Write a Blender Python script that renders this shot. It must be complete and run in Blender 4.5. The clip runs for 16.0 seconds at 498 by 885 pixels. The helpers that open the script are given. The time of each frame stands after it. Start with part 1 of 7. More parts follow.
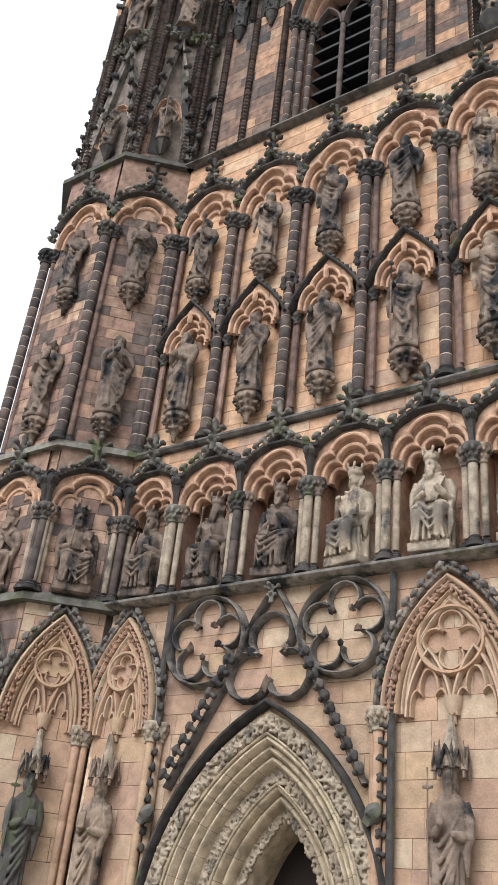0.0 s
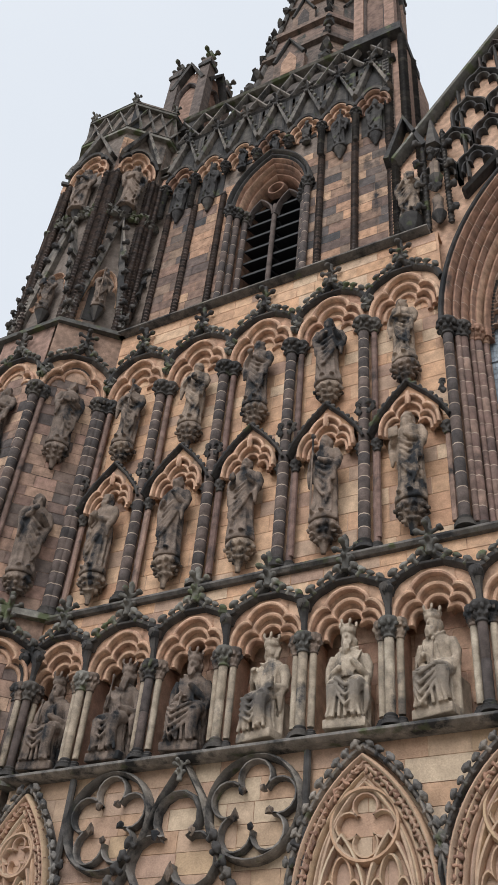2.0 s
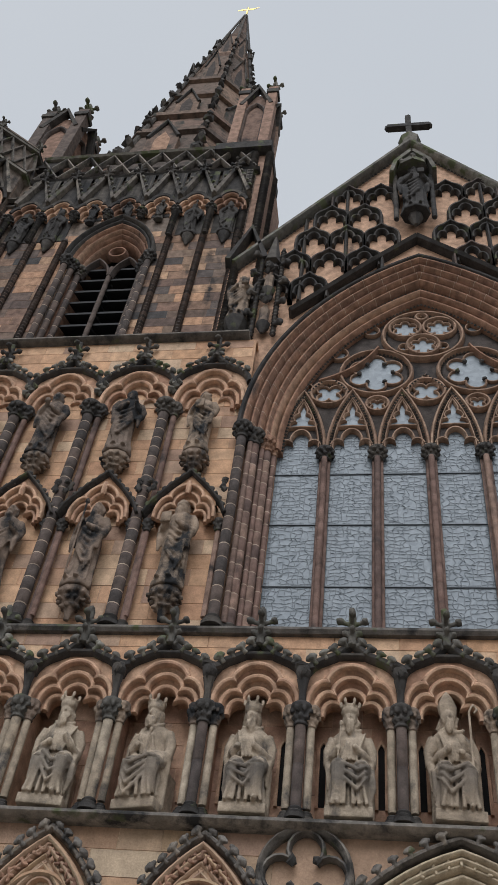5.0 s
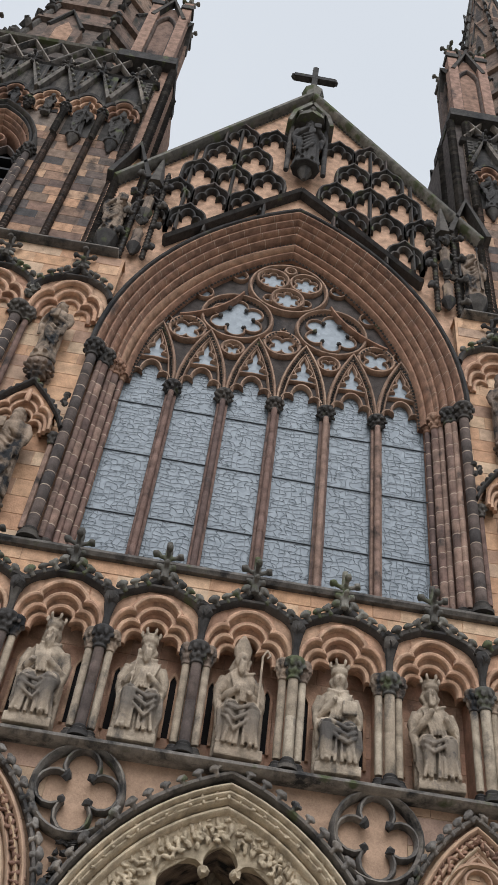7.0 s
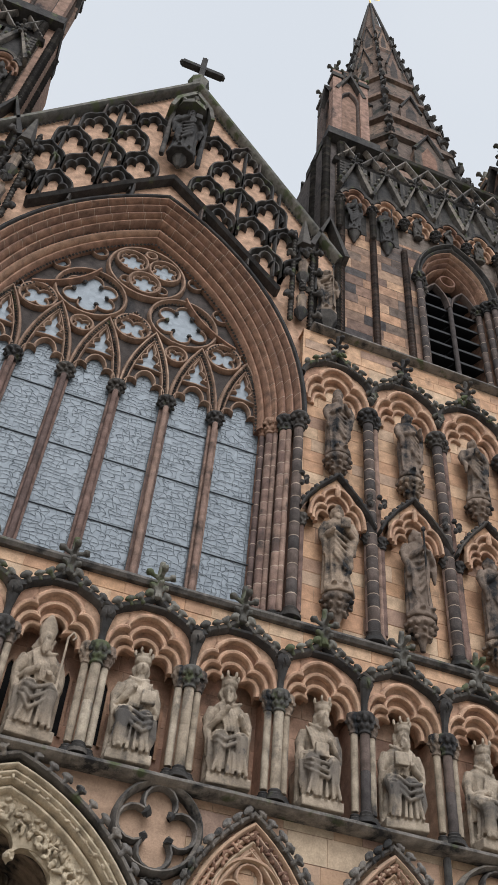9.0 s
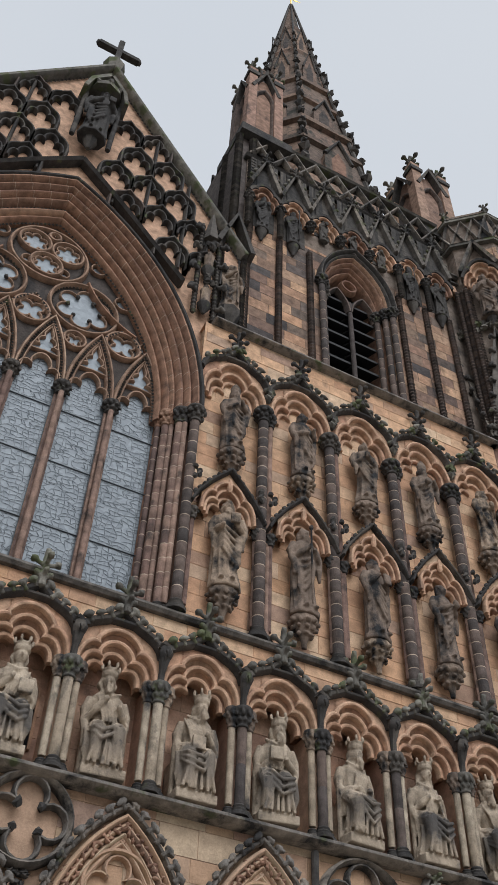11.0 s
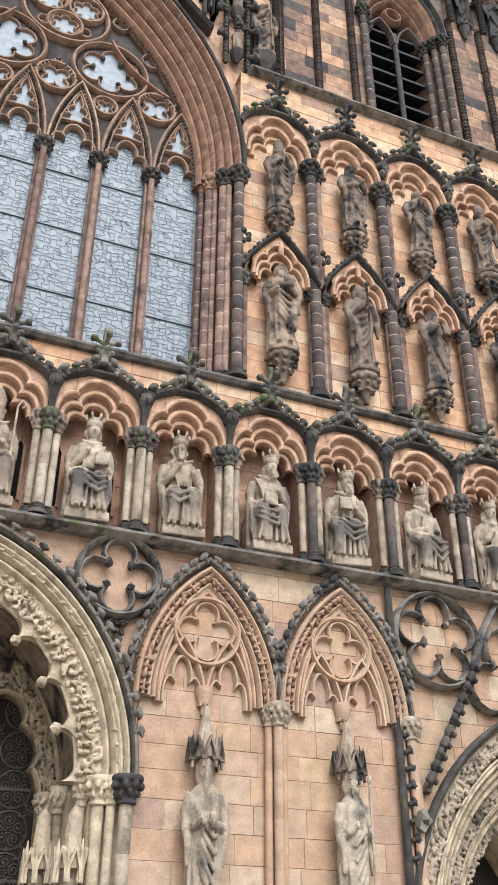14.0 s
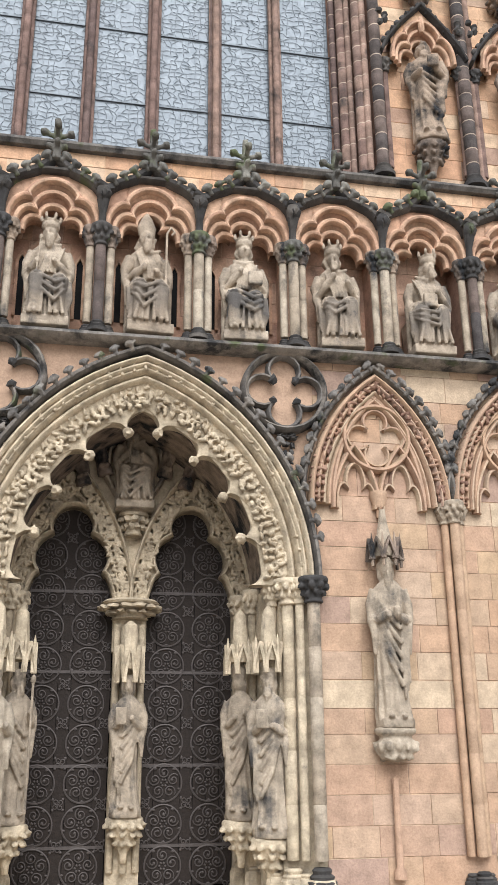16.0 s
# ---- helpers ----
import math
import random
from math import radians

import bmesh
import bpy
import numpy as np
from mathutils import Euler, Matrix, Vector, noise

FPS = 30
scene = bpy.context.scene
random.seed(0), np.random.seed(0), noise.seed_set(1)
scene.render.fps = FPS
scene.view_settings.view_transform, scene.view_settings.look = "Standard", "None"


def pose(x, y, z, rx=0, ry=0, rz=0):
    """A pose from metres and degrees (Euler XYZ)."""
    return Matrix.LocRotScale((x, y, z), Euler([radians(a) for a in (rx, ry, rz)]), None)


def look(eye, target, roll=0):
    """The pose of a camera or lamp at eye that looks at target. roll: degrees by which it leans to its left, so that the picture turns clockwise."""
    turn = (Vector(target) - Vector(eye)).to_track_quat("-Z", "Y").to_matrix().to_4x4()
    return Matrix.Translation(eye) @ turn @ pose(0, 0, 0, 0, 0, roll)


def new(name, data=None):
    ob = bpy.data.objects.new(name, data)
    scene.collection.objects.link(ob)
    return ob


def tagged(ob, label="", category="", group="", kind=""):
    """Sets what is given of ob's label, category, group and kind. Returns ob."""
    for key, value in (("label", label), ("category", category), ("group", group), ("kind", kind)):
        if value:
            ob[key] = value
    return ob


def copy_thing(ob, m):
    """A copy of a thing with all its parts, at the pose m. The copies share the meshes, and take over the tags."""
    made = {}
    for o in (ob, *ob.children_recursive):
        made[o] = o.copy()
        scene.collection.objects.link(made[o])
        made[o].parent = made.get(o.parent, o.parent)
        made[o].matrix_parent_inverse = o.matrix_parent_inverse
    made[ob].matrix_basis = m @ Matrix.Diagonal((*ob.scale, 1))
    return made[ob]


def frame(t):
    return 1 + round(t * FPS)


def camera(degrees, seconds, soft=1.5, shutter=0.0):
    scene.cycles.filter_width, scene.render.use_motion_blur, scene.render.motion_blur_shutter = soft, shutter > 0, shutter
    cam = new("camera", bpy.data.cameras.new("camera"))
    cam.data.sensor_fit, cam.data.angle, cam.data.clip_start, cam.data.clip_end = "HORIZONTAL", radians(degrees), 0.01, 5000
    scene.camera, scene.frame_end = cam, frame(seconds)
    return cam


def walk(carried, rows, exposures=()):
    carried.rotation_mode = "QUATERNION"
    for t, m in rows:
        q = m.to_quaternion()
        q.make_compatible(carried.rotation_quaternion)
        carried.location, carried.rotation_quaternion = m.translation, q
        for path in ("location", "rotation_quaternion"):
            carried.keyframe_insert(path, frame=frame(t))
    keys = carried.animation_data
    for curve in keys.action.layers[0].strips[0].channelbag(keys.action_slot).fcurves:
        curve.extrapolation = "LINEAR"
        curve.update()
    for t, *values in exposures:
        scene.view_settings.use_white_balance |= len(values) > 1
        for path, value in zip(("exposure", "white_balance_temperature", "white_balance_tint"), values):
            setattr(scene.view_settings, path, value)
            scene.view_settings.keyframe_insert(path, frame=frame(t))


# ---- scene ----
# camera: one standing point before the west front, turning
EYE = (-0.7, -10.0, 1.65)
PATH = [
    (0.0, 32.38, 30.62, -5.43),
    (0.5, 31.09, 33.05, -5.35),
    (1.0, 29.74, 35.60, -5.11),
    (1.5, 28.44, 38.47, -4.75),
    (2.0, 26.82, 41.50, -4.62),
    (2.5, 24.78, 44.41, -4.77),
    (3.0, 22.63, 46.67, -4.88),
    (3.5, 19.20, 48.10, -5.20),
    (4.0, 14.56, 48.59, -5.49),
    (6.5, -3.93, 46.08, -5.82),
    (7.0, -7.84, 45.47, -5.82),
    (7.5, -11.63, 45.06, -5.68),
    (8.0, -15.12, 44.92, -5.31),
    (8.5, -18.11, 45.30, -4.70),
    (9.0, -20.84, 45.97, -4.12),
    (9.5, -23.37, 46.93, -3.40),
    (10.0, -25.65, 47.68, -2.77),
    (12.5, -28.82, 39.38, -1.96),
    (13.0, -26.82, 36.46, -1.55),
    (13.5, -24.77, 33.89, -0.82),
    (14.0, -22.14, 31.11, -0.24),
    (14.5, -19.21, 27.87, 0.14),
    (15.0, -16.18, 24.69, 0.29),
    (15.5, -13.28, 22.01, 0.51),
    (16.0, -10.75, 19.41, 0.52),
]
cam = camera(30.48, 16.0, soft=0.85)
EXPOSURES = [(0.0, 0.54), (0.8, 0.56), (1.5, 0.36), (2.5, -0.16), (3.5, -0.4), (4.2, -0.4), (6.3, -0.14), (7.0, -0.04), (8.0, -0.02), (9.0, -0.02), (10.0, -0.32), (12.4, 0.48), (13.0, 0.78), (14.5, 0.8), (16.0, 0.8)]
walk(cam, [(t, pose(*EYE, 90 + p, r, y)) for t, y, p, r in PATH], EXPOSURES)

# overcast sky and a wide veiled sun behind the camera
world = bpy.data.worlds.new("sky")
scene.world = world
world.use_nodes = True
wn, wl = world.node_tree.nodes, world.node_tree.links
sky = wn.new("ShaderNodeTexSky")
sky.sky_type, sky.sun_disc = "NISHITA", False
sky.sun_elevation, sky.sun_rotation = radians(43), radians(180)
sky.air_density, sky.dust_density = 1.0, 4.0
grey = wn.new("ShaderNodeHueSaturation")
grey.inputs["Saturation"].default_value = 0.25
cloud = wn.new("ShaderNodeTexNoise")
cloud.inputs["Scale"].default_value, cloud.inputs["Detail"].default_value = 1.6, 5
ramp = wn.new("ShaderNodeValToRGB")
ramp.color_ramp.elements[0].color = (5.5, 6.0, 6.7, 1)
ramp.color_ramp.elements[1].color = (6.6, 6.9, 7.3, 1)
mixw = wn.new("ShaderNodeMix")
mixw.data_type = "RGBA"
mixw.inputs["Factor"].default_value = 0.85
wl.new(sky.outputs[0], grey.inputs["Color"])
wl.new(cloud.outputs[0], ramp.inputs[0])
wl.new(grey.outputs[0], mixw.inputs["A"])
wl.new(ramp.outputs[0], mixw.inputs["B"])
wl.new(mixw.outputs["Result"], wn["Background"].inputs["Color"])
wn["Background"].inputs["Strength"].default_value = 0.134
sun = new("sun", bpy.data.lights.new("sun", "SUN"))
sun.data.energy, sun.data.angle, sun.data.color = 2.6, radians(46), (0.94, 0.98, 1.03)
sun.matrix_world = look((0, -27, 29), (0, 0, 4))


# ---- materials ----
def mat_new(name):
    m = bpy.data.materials.new(name)
    m.use_nodes = True
    return m, m.node_tree.nodes, m.node_tree.links, m.node_tree.nodes["Principled BSDF"]


def stone(name, colors, soot=0.3, soot_color=(0.022, 0.020, 0.020), rough=0.92, bump=0.35, grain=38.0, stain=1.1, streak=0.3, moss=0.0, mottle=1.0, lap=False):
    """Weathered masonry: piece-to-piece colour, grain, and soot in patches and rain streaks."""
    m, n, l, bsdf = mat_new(name)
    geo, info, tex = n.new("ShaderNodeNewGeometry"), n.new("ShaderNodeObjectInfo"), n.new("ShaderNodeTexCoord")
    pos = geo.outputs["Position"]
    add = n.new("ShaderNodeMath")
    add.operation = "ADD"
    l.new(info.outputs["Random"], add.inputs[0])
    l.new(geo.outputs["Random Per Island"], add.inputs[1])
    fr = n.new("ShaderNodeMath")
    fr.operation = "FRACT"
    l.new(add.outputs[0], fr.inputs[0])
    cr = n.new("ShaderNodeValToRGB")
    el = cr.color_ramp.elements
    while len(el) < len(colors):
        el.new(0.5)
    for i, c in enumerate(colors):
        el[i].position = i / max(1, len(colors) - 1)
        el[i].color = (*c, 1)
    l.new(fr.outputs[0], cr.inputs[0])
    big = n.new("ShaderNodeTexNoise")
    big.inputs["Scale"].default_value, big.inputs["Detail"].default_value, big.inputs["Roughness"].default_value = stain, 8, 0.65
    l.new(pos, big.inputs["Vector"])
    st = n.new("ShaderNodeMapping")
    st.inputs["Scale"].default_value = (5.0, 5.0, 0.55)
    l.new(pos, st.inputs["Vector"])
    strk = n.new("ShaderNodeTexNoise")
    strk.inputs["Scale"].default_value, strk.inputs["Detail"].default_value = 1.0, 5
    l.new(st.outputs[0], strk.inputs["Vector"])
    mx = n.new("ShaderNodeMix")
    mx.inputs["Factor"].default_value = streak
    l.new(big.outputs[0], mx.inputs["A"])
    l.new(strk.outputs[0], mx.inputs["B"])
    rg = n.new("ShaderNodeMapRange")
    lo = 0.72 - 0.5 * soot
    rg.inputs["From Min"].default_value, rg.inputs["From Max"].default_value = lo, lo + 0.11
    l.new(mx.outputs["Result"], rg.inputs["Value"])
    fine = n.new("ShaderNodeTexNoise")
    fine.inputs["Scale"].default_value, fine.inputs["Detail"].default_value, fine.inputs["Roughness"].default_value = grain, 6, 0.7
    l.new(pos, fine.inputs["Vector"])
    mid = n.new("ShaderNodeTexNoise")
    mid.inputs["Scale"].default_value, mid.inputs["Detail"].default_value = 6.5, 6
    l.new(pos, mid.inputs["Vector"])
    va = n.new("ShaderNodeMapRange")
    va.inputs["From Min"].default_value, va.inputs["From Max"].default_value = 0.3, 0.7
    va.inputs["To Min"].default_value, va.inputs["To Max"].default_value = 1 - 0.38 * mottle, 1 + 0.3 * mottle
    l.new(mid.outputs[0], va.inputs["Value"])
    vb = n.new("ShaderNodeMapRange")
    vb.inputs["From Min"].default_value, vb.inputs["From Max"].default_value = 0.3, 0.7
    vb.inputs["To Min"].default_value, vb.inputs["To Max"].default_value = 0.82, 1.15
    l.new(fine.outputs[0], vb.inputs["Value"])
    mul = n.new("ShaderNodeMath")
    mul.operation = "MULTIPLY"
    l.new(va.outputs[0], mul.inputs[0])
    l.new(vb.outputs[0], mul.inputs[1])
    hsv = n.new("ShaderNodeHueSaturation")
    l.new(cr.outputs[0], hsv.inputs["Color"])
    l.new(mul.outputs[0], hsv.inputs["Value"])
    mixc = n.new("ShaderNodeMix")
    mixc.data_type = "RGBA"
    fac = rg.outputs[0]
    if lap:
        # darker over the knees and shins of a seated figure, broken by the grain
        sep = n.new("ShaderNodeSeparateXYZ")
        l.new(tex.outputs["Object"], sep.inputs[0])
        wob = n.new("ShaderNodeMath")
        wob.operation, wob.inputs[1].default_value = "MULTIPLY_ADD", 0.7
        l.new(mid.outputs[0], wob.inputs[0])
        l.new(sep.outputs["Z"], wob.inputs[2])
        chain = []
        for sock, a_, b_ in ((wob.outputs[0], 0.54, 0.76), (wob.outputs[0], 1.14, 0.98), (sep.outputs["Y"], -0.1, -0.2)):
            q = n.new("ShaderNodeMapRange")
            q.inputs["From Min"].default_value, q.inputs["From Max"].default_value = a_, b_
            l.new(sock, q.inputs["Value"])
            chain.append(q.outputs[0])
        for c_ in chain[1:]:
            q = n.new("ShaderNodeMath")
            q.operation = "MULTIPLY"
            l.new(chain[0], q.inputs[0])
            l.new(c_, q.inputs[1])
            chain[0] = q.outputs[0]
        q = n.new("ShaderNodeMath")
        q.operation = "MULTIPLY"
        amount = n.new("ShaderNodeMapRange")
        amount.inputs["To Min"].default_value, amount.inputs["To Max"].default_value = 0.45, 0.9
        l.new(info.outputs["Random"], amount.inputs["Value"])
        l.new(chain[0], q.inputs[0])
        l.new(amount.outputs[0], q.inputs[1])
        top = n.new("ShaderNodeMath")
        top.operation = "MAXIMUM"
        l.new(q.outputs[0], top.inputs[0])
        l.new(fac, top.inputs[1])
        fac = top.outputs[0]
    l.new(fac, mixc.inputs["Factor"])
    l.new(hsv.outputs[0], mixc.inputs["A"])
    mixc.inputs["B"].default_value = (*soot_color, 1)
    out = mixc.outputs["Result"]
    if moss:
        mo = n.new("ShaderNodeTexNoise")
        mo.inputs["Scale"].default_value, mo.inputs["Detail"].default_value = 3.1, 7
        l.new(pos, mo.inputs["Vector"])
        mr = n.new("ShaderNodeMapRange")
        mr.inputs["From Min"].default_value, mr.inputs["From Max"].default_value = 0.66 - 0.3 * moss, 0.74 - 0.25 * moss
        l.new(mo.outputs[0], mr.inputs["Value"])
        mm = n.new("ShaderNodeMix")
        mm.data_type = "RGBA"
        l.new(mr.outputs[0], mm.inputs["Factor"])
        l.new(out, mm.inputs["A"])
        mm.inputs["B"].default_value = (0.085, 0.095, 0.05, 1)
        out = mm.outputs["Result"]
    l.new(out, bsdf.inputs["Base Color"])
    bsdf.inputs["Roughness"].default_value = rough
    bsdf.inputs["Specular IOR Level"].default_value = 0.25
    bp = n.new("ShaderNodeBump")
    bp.inputs["Strength"].default_value, bp.inputs["Distance"].default_value = bump * 1.5, 0.03
    sm = n.new("ShaderNodeMath")
    sm.operation = "ADD"
    l.new(fine.outputs[0], sm.inputs[0])
    l.new(mid.outputs[0], sm.inputs[1])
    l.new(sm.outputs[0], bp.inputs["Height"])
    l.new(bp.outputs[0], bsdf.inputs["Normal"])
    return m


def plain(name, color, rough=0.6, metal=0.0, bump=0.0, scale=20.0):
    m, n, l, bsdf = mat_new(name)
    t = n.new("ShaderNodeTexNoise")
    t.inputs["Scale"].default_value, t.inputs["Detail"].default_value = scale, 5
    geo = n.new("ShaderNodeNewGeometry")
    l.new(geo.outputs["Position"], t.inputs["Vector"])
    r = n.new("ShaderNodeMapRange")
    r.inputs["To Min"].default_value, r.inputs["To Max"].default_value = 0.6, 1.4
    l.new(t.outputs[0], r.inputs["Value"])
    h = n.new("ShaderNodeHueSaturation")
    h.inputs["Color"].default_value = (*color, 1)
    l.new(r.outputs[0], h.inputs["Value"])
    l.new(h.outputs[0], bsdf.inputs["Base Color"])
    bsdf.inputs["Roughness"].default_value, bsdf.inputs["Metallic"].default_value = rough, metal
    bsdf.inputs["Specular IOR Level"].default_value = 0.2
    if bump:
        bp = n.new("ShaderNodeBump")
        bp.inputs["Strength"].default_value, bp.inputs["Distance"].default_value = bump, 0.01
        l.new(t.outputs[0], bp.inputs["Height"])
        l.new(bp.outputs[0], bsdf.inputs["Normal"])
    return m


SOOT = (0.020, 0.0205, 0.022)
PEACH = stone("peach_sandstone", [(0.395, 0.258, 0.172), (0.37, 0.235, 0.162), (0.45, 0.348, 0.243), (0.355, 0.228, 0.167), (0.41, 0.285, 0.178), (0.38, 0.266, 0.19), (0.40, 0.252, 0.16), (0.32, 0.217, 0.168)], soot=0.09, bump=0.25, mottle=0.5)
WARM = stone("warm_upper_sandstone", [(0.53, 0.315, 0.19), (0.56, 0.36, 0.23), (0.46, 0.265, 0.165), (0.52, 0.322, 0.2), (0.57, 0.41, 0.28), (0.33, 0.215, 0.16), (0.49, 0.29, 0.17)], soot=0.24, bump=0.3, mottle=0.65, soot_color=(0.09, 0.07, 0.058))
BELFRY = stone("belfry_sandstone", [(0.45, 0.265, 0.165), (0.11, 0.092, 0.085), (0.50, 0.315, 0.20), (0.06, 0.057, 0.057), (0.40, 0.235, 0.15), (0.085, 0.075, 0.072), (0.27, 0.165, 0.12), (0.05, 0.048, 0.05)], soot=0.34, bump=0.35, soot_color=SOOT)
TURRET = stone("turret_red_sandstone", [(0.33, 0.2, 0.15), (0.11, 0.09, 0.082), (0.40, 0.25, 0.175), (0.08, 0.07, 0.066), (0.25, 0.155, 0.12), (0.46, 0.31, 0.21)], soot=0.3, soot_color=SOOT)
SPIRE = stone("sooted_spire_sandstone", [(0.20, 0.13, 0.10), (0.11, 0.085, 0.072), (0.25, 0.165, 0.12), (0.09, 0.074, 0.066)], soot=0.42, soot_color=(0.04, 0.04, 0.034), stain=2.0)
SALMON = stone("salmon_arch_stone", [(0.45, 0.268, 0.178), (0.51, 0.335, 0.228), (0.38, 0.22, 0.15)], soot=0.25, soot_color=(0.09, 0.06, 0.05))
BROWN = stone("brown_window_stone", [(0.232, 0.130, 0.089), (0.292, 0.170, 0.115), (0.172, 0.096, 0.071), (0.370, 0.233, 0.159)], soot=0.28, soot_color=(0.05, 0.042, 0.04))
# sooted stone, also put where niches and small holes are dark with shade
DARK = stone("sooted_dark_stone", [(0.056, 0.051, 0.047), (0.045, 0.042, 0.041), (0.098, 0.086, 0.075)], soot=0.36, moss=0.1, soot_color=SOOT)
MOSSY = stone("mossy_dark_stone", [(0.12, 0.11, 0.095), (0.085, 0.08, 0.072), (0.22, 0.205, 0.175)], soot=0.30, moss=0.45, soot_color=SOOT)
LEDGE = stone("weathered_ledge_stone", [(0.2, 0.18, 0.16), (0.12, 0.108, 0.098), (0.25, 0.215, 0.18)], soot=0.45, moss=0.15, soot_color=(0.035, 0.034, 0.034), stain=2.2, streak=0.15)
SHAFT = stone("dark_shaft_stone", [(0.058, 0.05, 0.048), (0.088, 0.07, 0.063), (0.13, 0.095, 0.08), (0.065, 0.055, 0.052)], soot=0.3, soot_color=SOOT)
CREAM = stone("cream_limestone", [(0.45, 0.365, 0.258), (0.49, 0.40, 0.287), (0.395, 0.316, 0.22)], soot=0.27, soot_color=(0.12, 0.10, 0.08), bump=0.45, stain=3.0)
STATUE = stone("weathered_statue_stone", [(0.345, 0.28, 0.212), (0.3, 0.24, 0.178), (0.39, 0.325, 0.25)], soot=0.37, soot_color=(0.05, 0.047, 0.046), stain=2.6, streak=0.4, bump=0.4)
# sooted stone of the figures; inside the porch its dark colour replaces shade
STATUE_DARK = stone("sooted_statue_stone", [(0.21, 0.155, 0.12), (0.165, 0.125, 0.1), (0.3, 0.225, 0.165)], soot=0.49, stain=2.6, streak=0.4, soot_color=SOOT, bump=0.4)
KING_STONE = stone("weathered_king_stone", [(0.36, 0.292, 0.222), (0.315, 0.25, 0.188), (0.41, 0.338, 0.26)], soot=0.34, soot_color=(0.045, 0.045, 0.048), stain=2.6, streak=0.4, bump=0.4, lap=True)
GALLERY = stone("gallery_back_sandstone", [(0.49, 0.295, 0.205), (0.42, 0.25, 0.175), (0.55, 0.37, 0.265), (0.35, 0.215, 0.16), (0.52, 0.33, 0.225)], soot=0.18, soot_color=(0.07, 0.055, 0.048), mottle=0.7)
# dark base colour stands for deep shade in gaps, with soot patches over it
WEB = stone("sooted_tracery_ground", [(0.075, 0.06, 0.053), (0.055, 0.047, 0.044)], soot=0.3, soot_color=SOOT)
RIB = stone("tan_tracery_stone", [(0.29, 0.19, 0.135), (0.24, 0.155, 0.112), (0.35, 0.24, 0.172)], soot=0.2, soot_color=(0.06, 0.05, 0.045))
BROWN_GABLE = stone("gable_wall_stone", [(0.50, 0.32, 0.22), (0.42, 0.255, 0.175), (0.56, 0.40, 0.29)], soot=0.26, soot_color=(0.06, 0.05, 0.045))
RUST = stone("dark_red_shaft_stone", [(0.205, 0.13, 0.105), (0.15, 0.097, 0.082), (0.28, 0.185, 0.143), (0.11, 0.075, 0.067)], soot=0.36, stain=2.4, soot_color=(0.04, 0.034, 0.032))
MORTAR = stone("mortar", [(0.53, 0.38, 0.265), (0.57, 0.42, 0.30)], soot=0.1)
JOINT = stone("pale_shaft_joint", [(0.34, 0.26, 0.20), (0.42, 0.33, 0.26)], soot=0.25)
DARK_MORTAR = stone("sooty_mortar", [(0.20, 0.155, 0.125), (0.16, 0.13, 0.11)], soot=0.3, soot_color=SOOT)
# near-black colour put in place of the unlit space behind openings
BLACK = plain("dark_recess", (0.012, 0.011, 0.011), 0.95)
LOUVRE = plain("dark_louvre_slate", (0.03, 0.03, 0.032), 0.7, 0, 0.3)
LEAD = plain("lead_came", (0.1, 0.11, 0.12), 0.5, 0.3)
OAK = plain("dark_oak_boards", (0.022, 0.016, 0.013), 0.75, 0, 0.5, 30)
IRON = plain("grey_wrought_iron", (0.075, 0.063, 0.058), 0.55, 0.3)
GILT = plain("gilded_copper", (0.75, 0.52, 0.15), 0.35, 1.0)
PAVING = stone("stone_paving", [(0.30, 0.27, 0.23), (0.36, 0.32, 0.28), (0.26, 0.23, 0.20)], soot=0.1)

GLASS, gn, gl, gb = mat_new("leaded_glass")
gx = gn.new("ShaderNodeTexNoise")
gx.inputs["Scale"].default_value, gx.inputs["Detail"].default_value = 9, 4
gg = gn.new("ShaderNodeNewGeometry")
gl.new(gg.outputs["Position"], gx.inputs["Vector"])
gr = gn.new("ShaderNodeValToRGB")
gr.color_ramp.elements[0].color, gr.color_ramp.elements[1].color = (0.118, 0.141, 0.163, 1), (0.198, 0.226, 0.25, 1)
gr.color_ramp.elements[0].position, gr.color_ramp.elements[1].position = 0.25, 0.75
gv = gn.new("ShaderNodeTexVoronoi")
gv.inputs["Scale"].default_value = 11
gl.new(gg.outputs["Position"], gv.inputs["Vector"])
gm = gn.new("ShaderNodeMix")
gm.inputs["Factor"].default_value = 0.45
gl.new(gx.outputs[0], gm.inputs["A"])
gl.new(gv.outputs["Color"], gm.inputs["B"])
gl.new(gm.outputs["Result"], gr.inputs[0])
gl.new(gr.outputs[0], gb.inputs["Base Color"])
gb.inputs["Metallic"].default_value, gb.inputs["Roughness"].default_value = 0.05, 0.5
gbp = gn.new("ShaderNodeBump")
gbp.inputs["Strength"].default_value, gbp.inputs["Distance"].default_value = 0.25, 0.02
gl.new(gx.outputs[0], gbp.inputs["Height"])
gl.new(gbp.outputs[0], gb.inputs["Normal"])


from mathutils.geometry import tessellate_polygon


# ---- mesh tools ----
def ico():
    bm = bmesh.new()
    bmesh.ops.create_icosphere(bm, subdivisions=2, radius=1)
    v = [tuple(p.co) for p in bm.verts]
    f = [tuple(p.index for p in q.verts) for q in bm.faces]
    bm.free()
    bm = bmesh.new()
    bmesh.ops.create_icosphere(bm, subdivisions=1, radius=1)
    v1 = [tuple(p.co) for p in bm.verts]
    f1 = [tuple(p.index for p in q.verts) for q in bm.faces]
    bm.free()
    return (v, f), (v1, f1)


ICO2, ICO1 = ico()


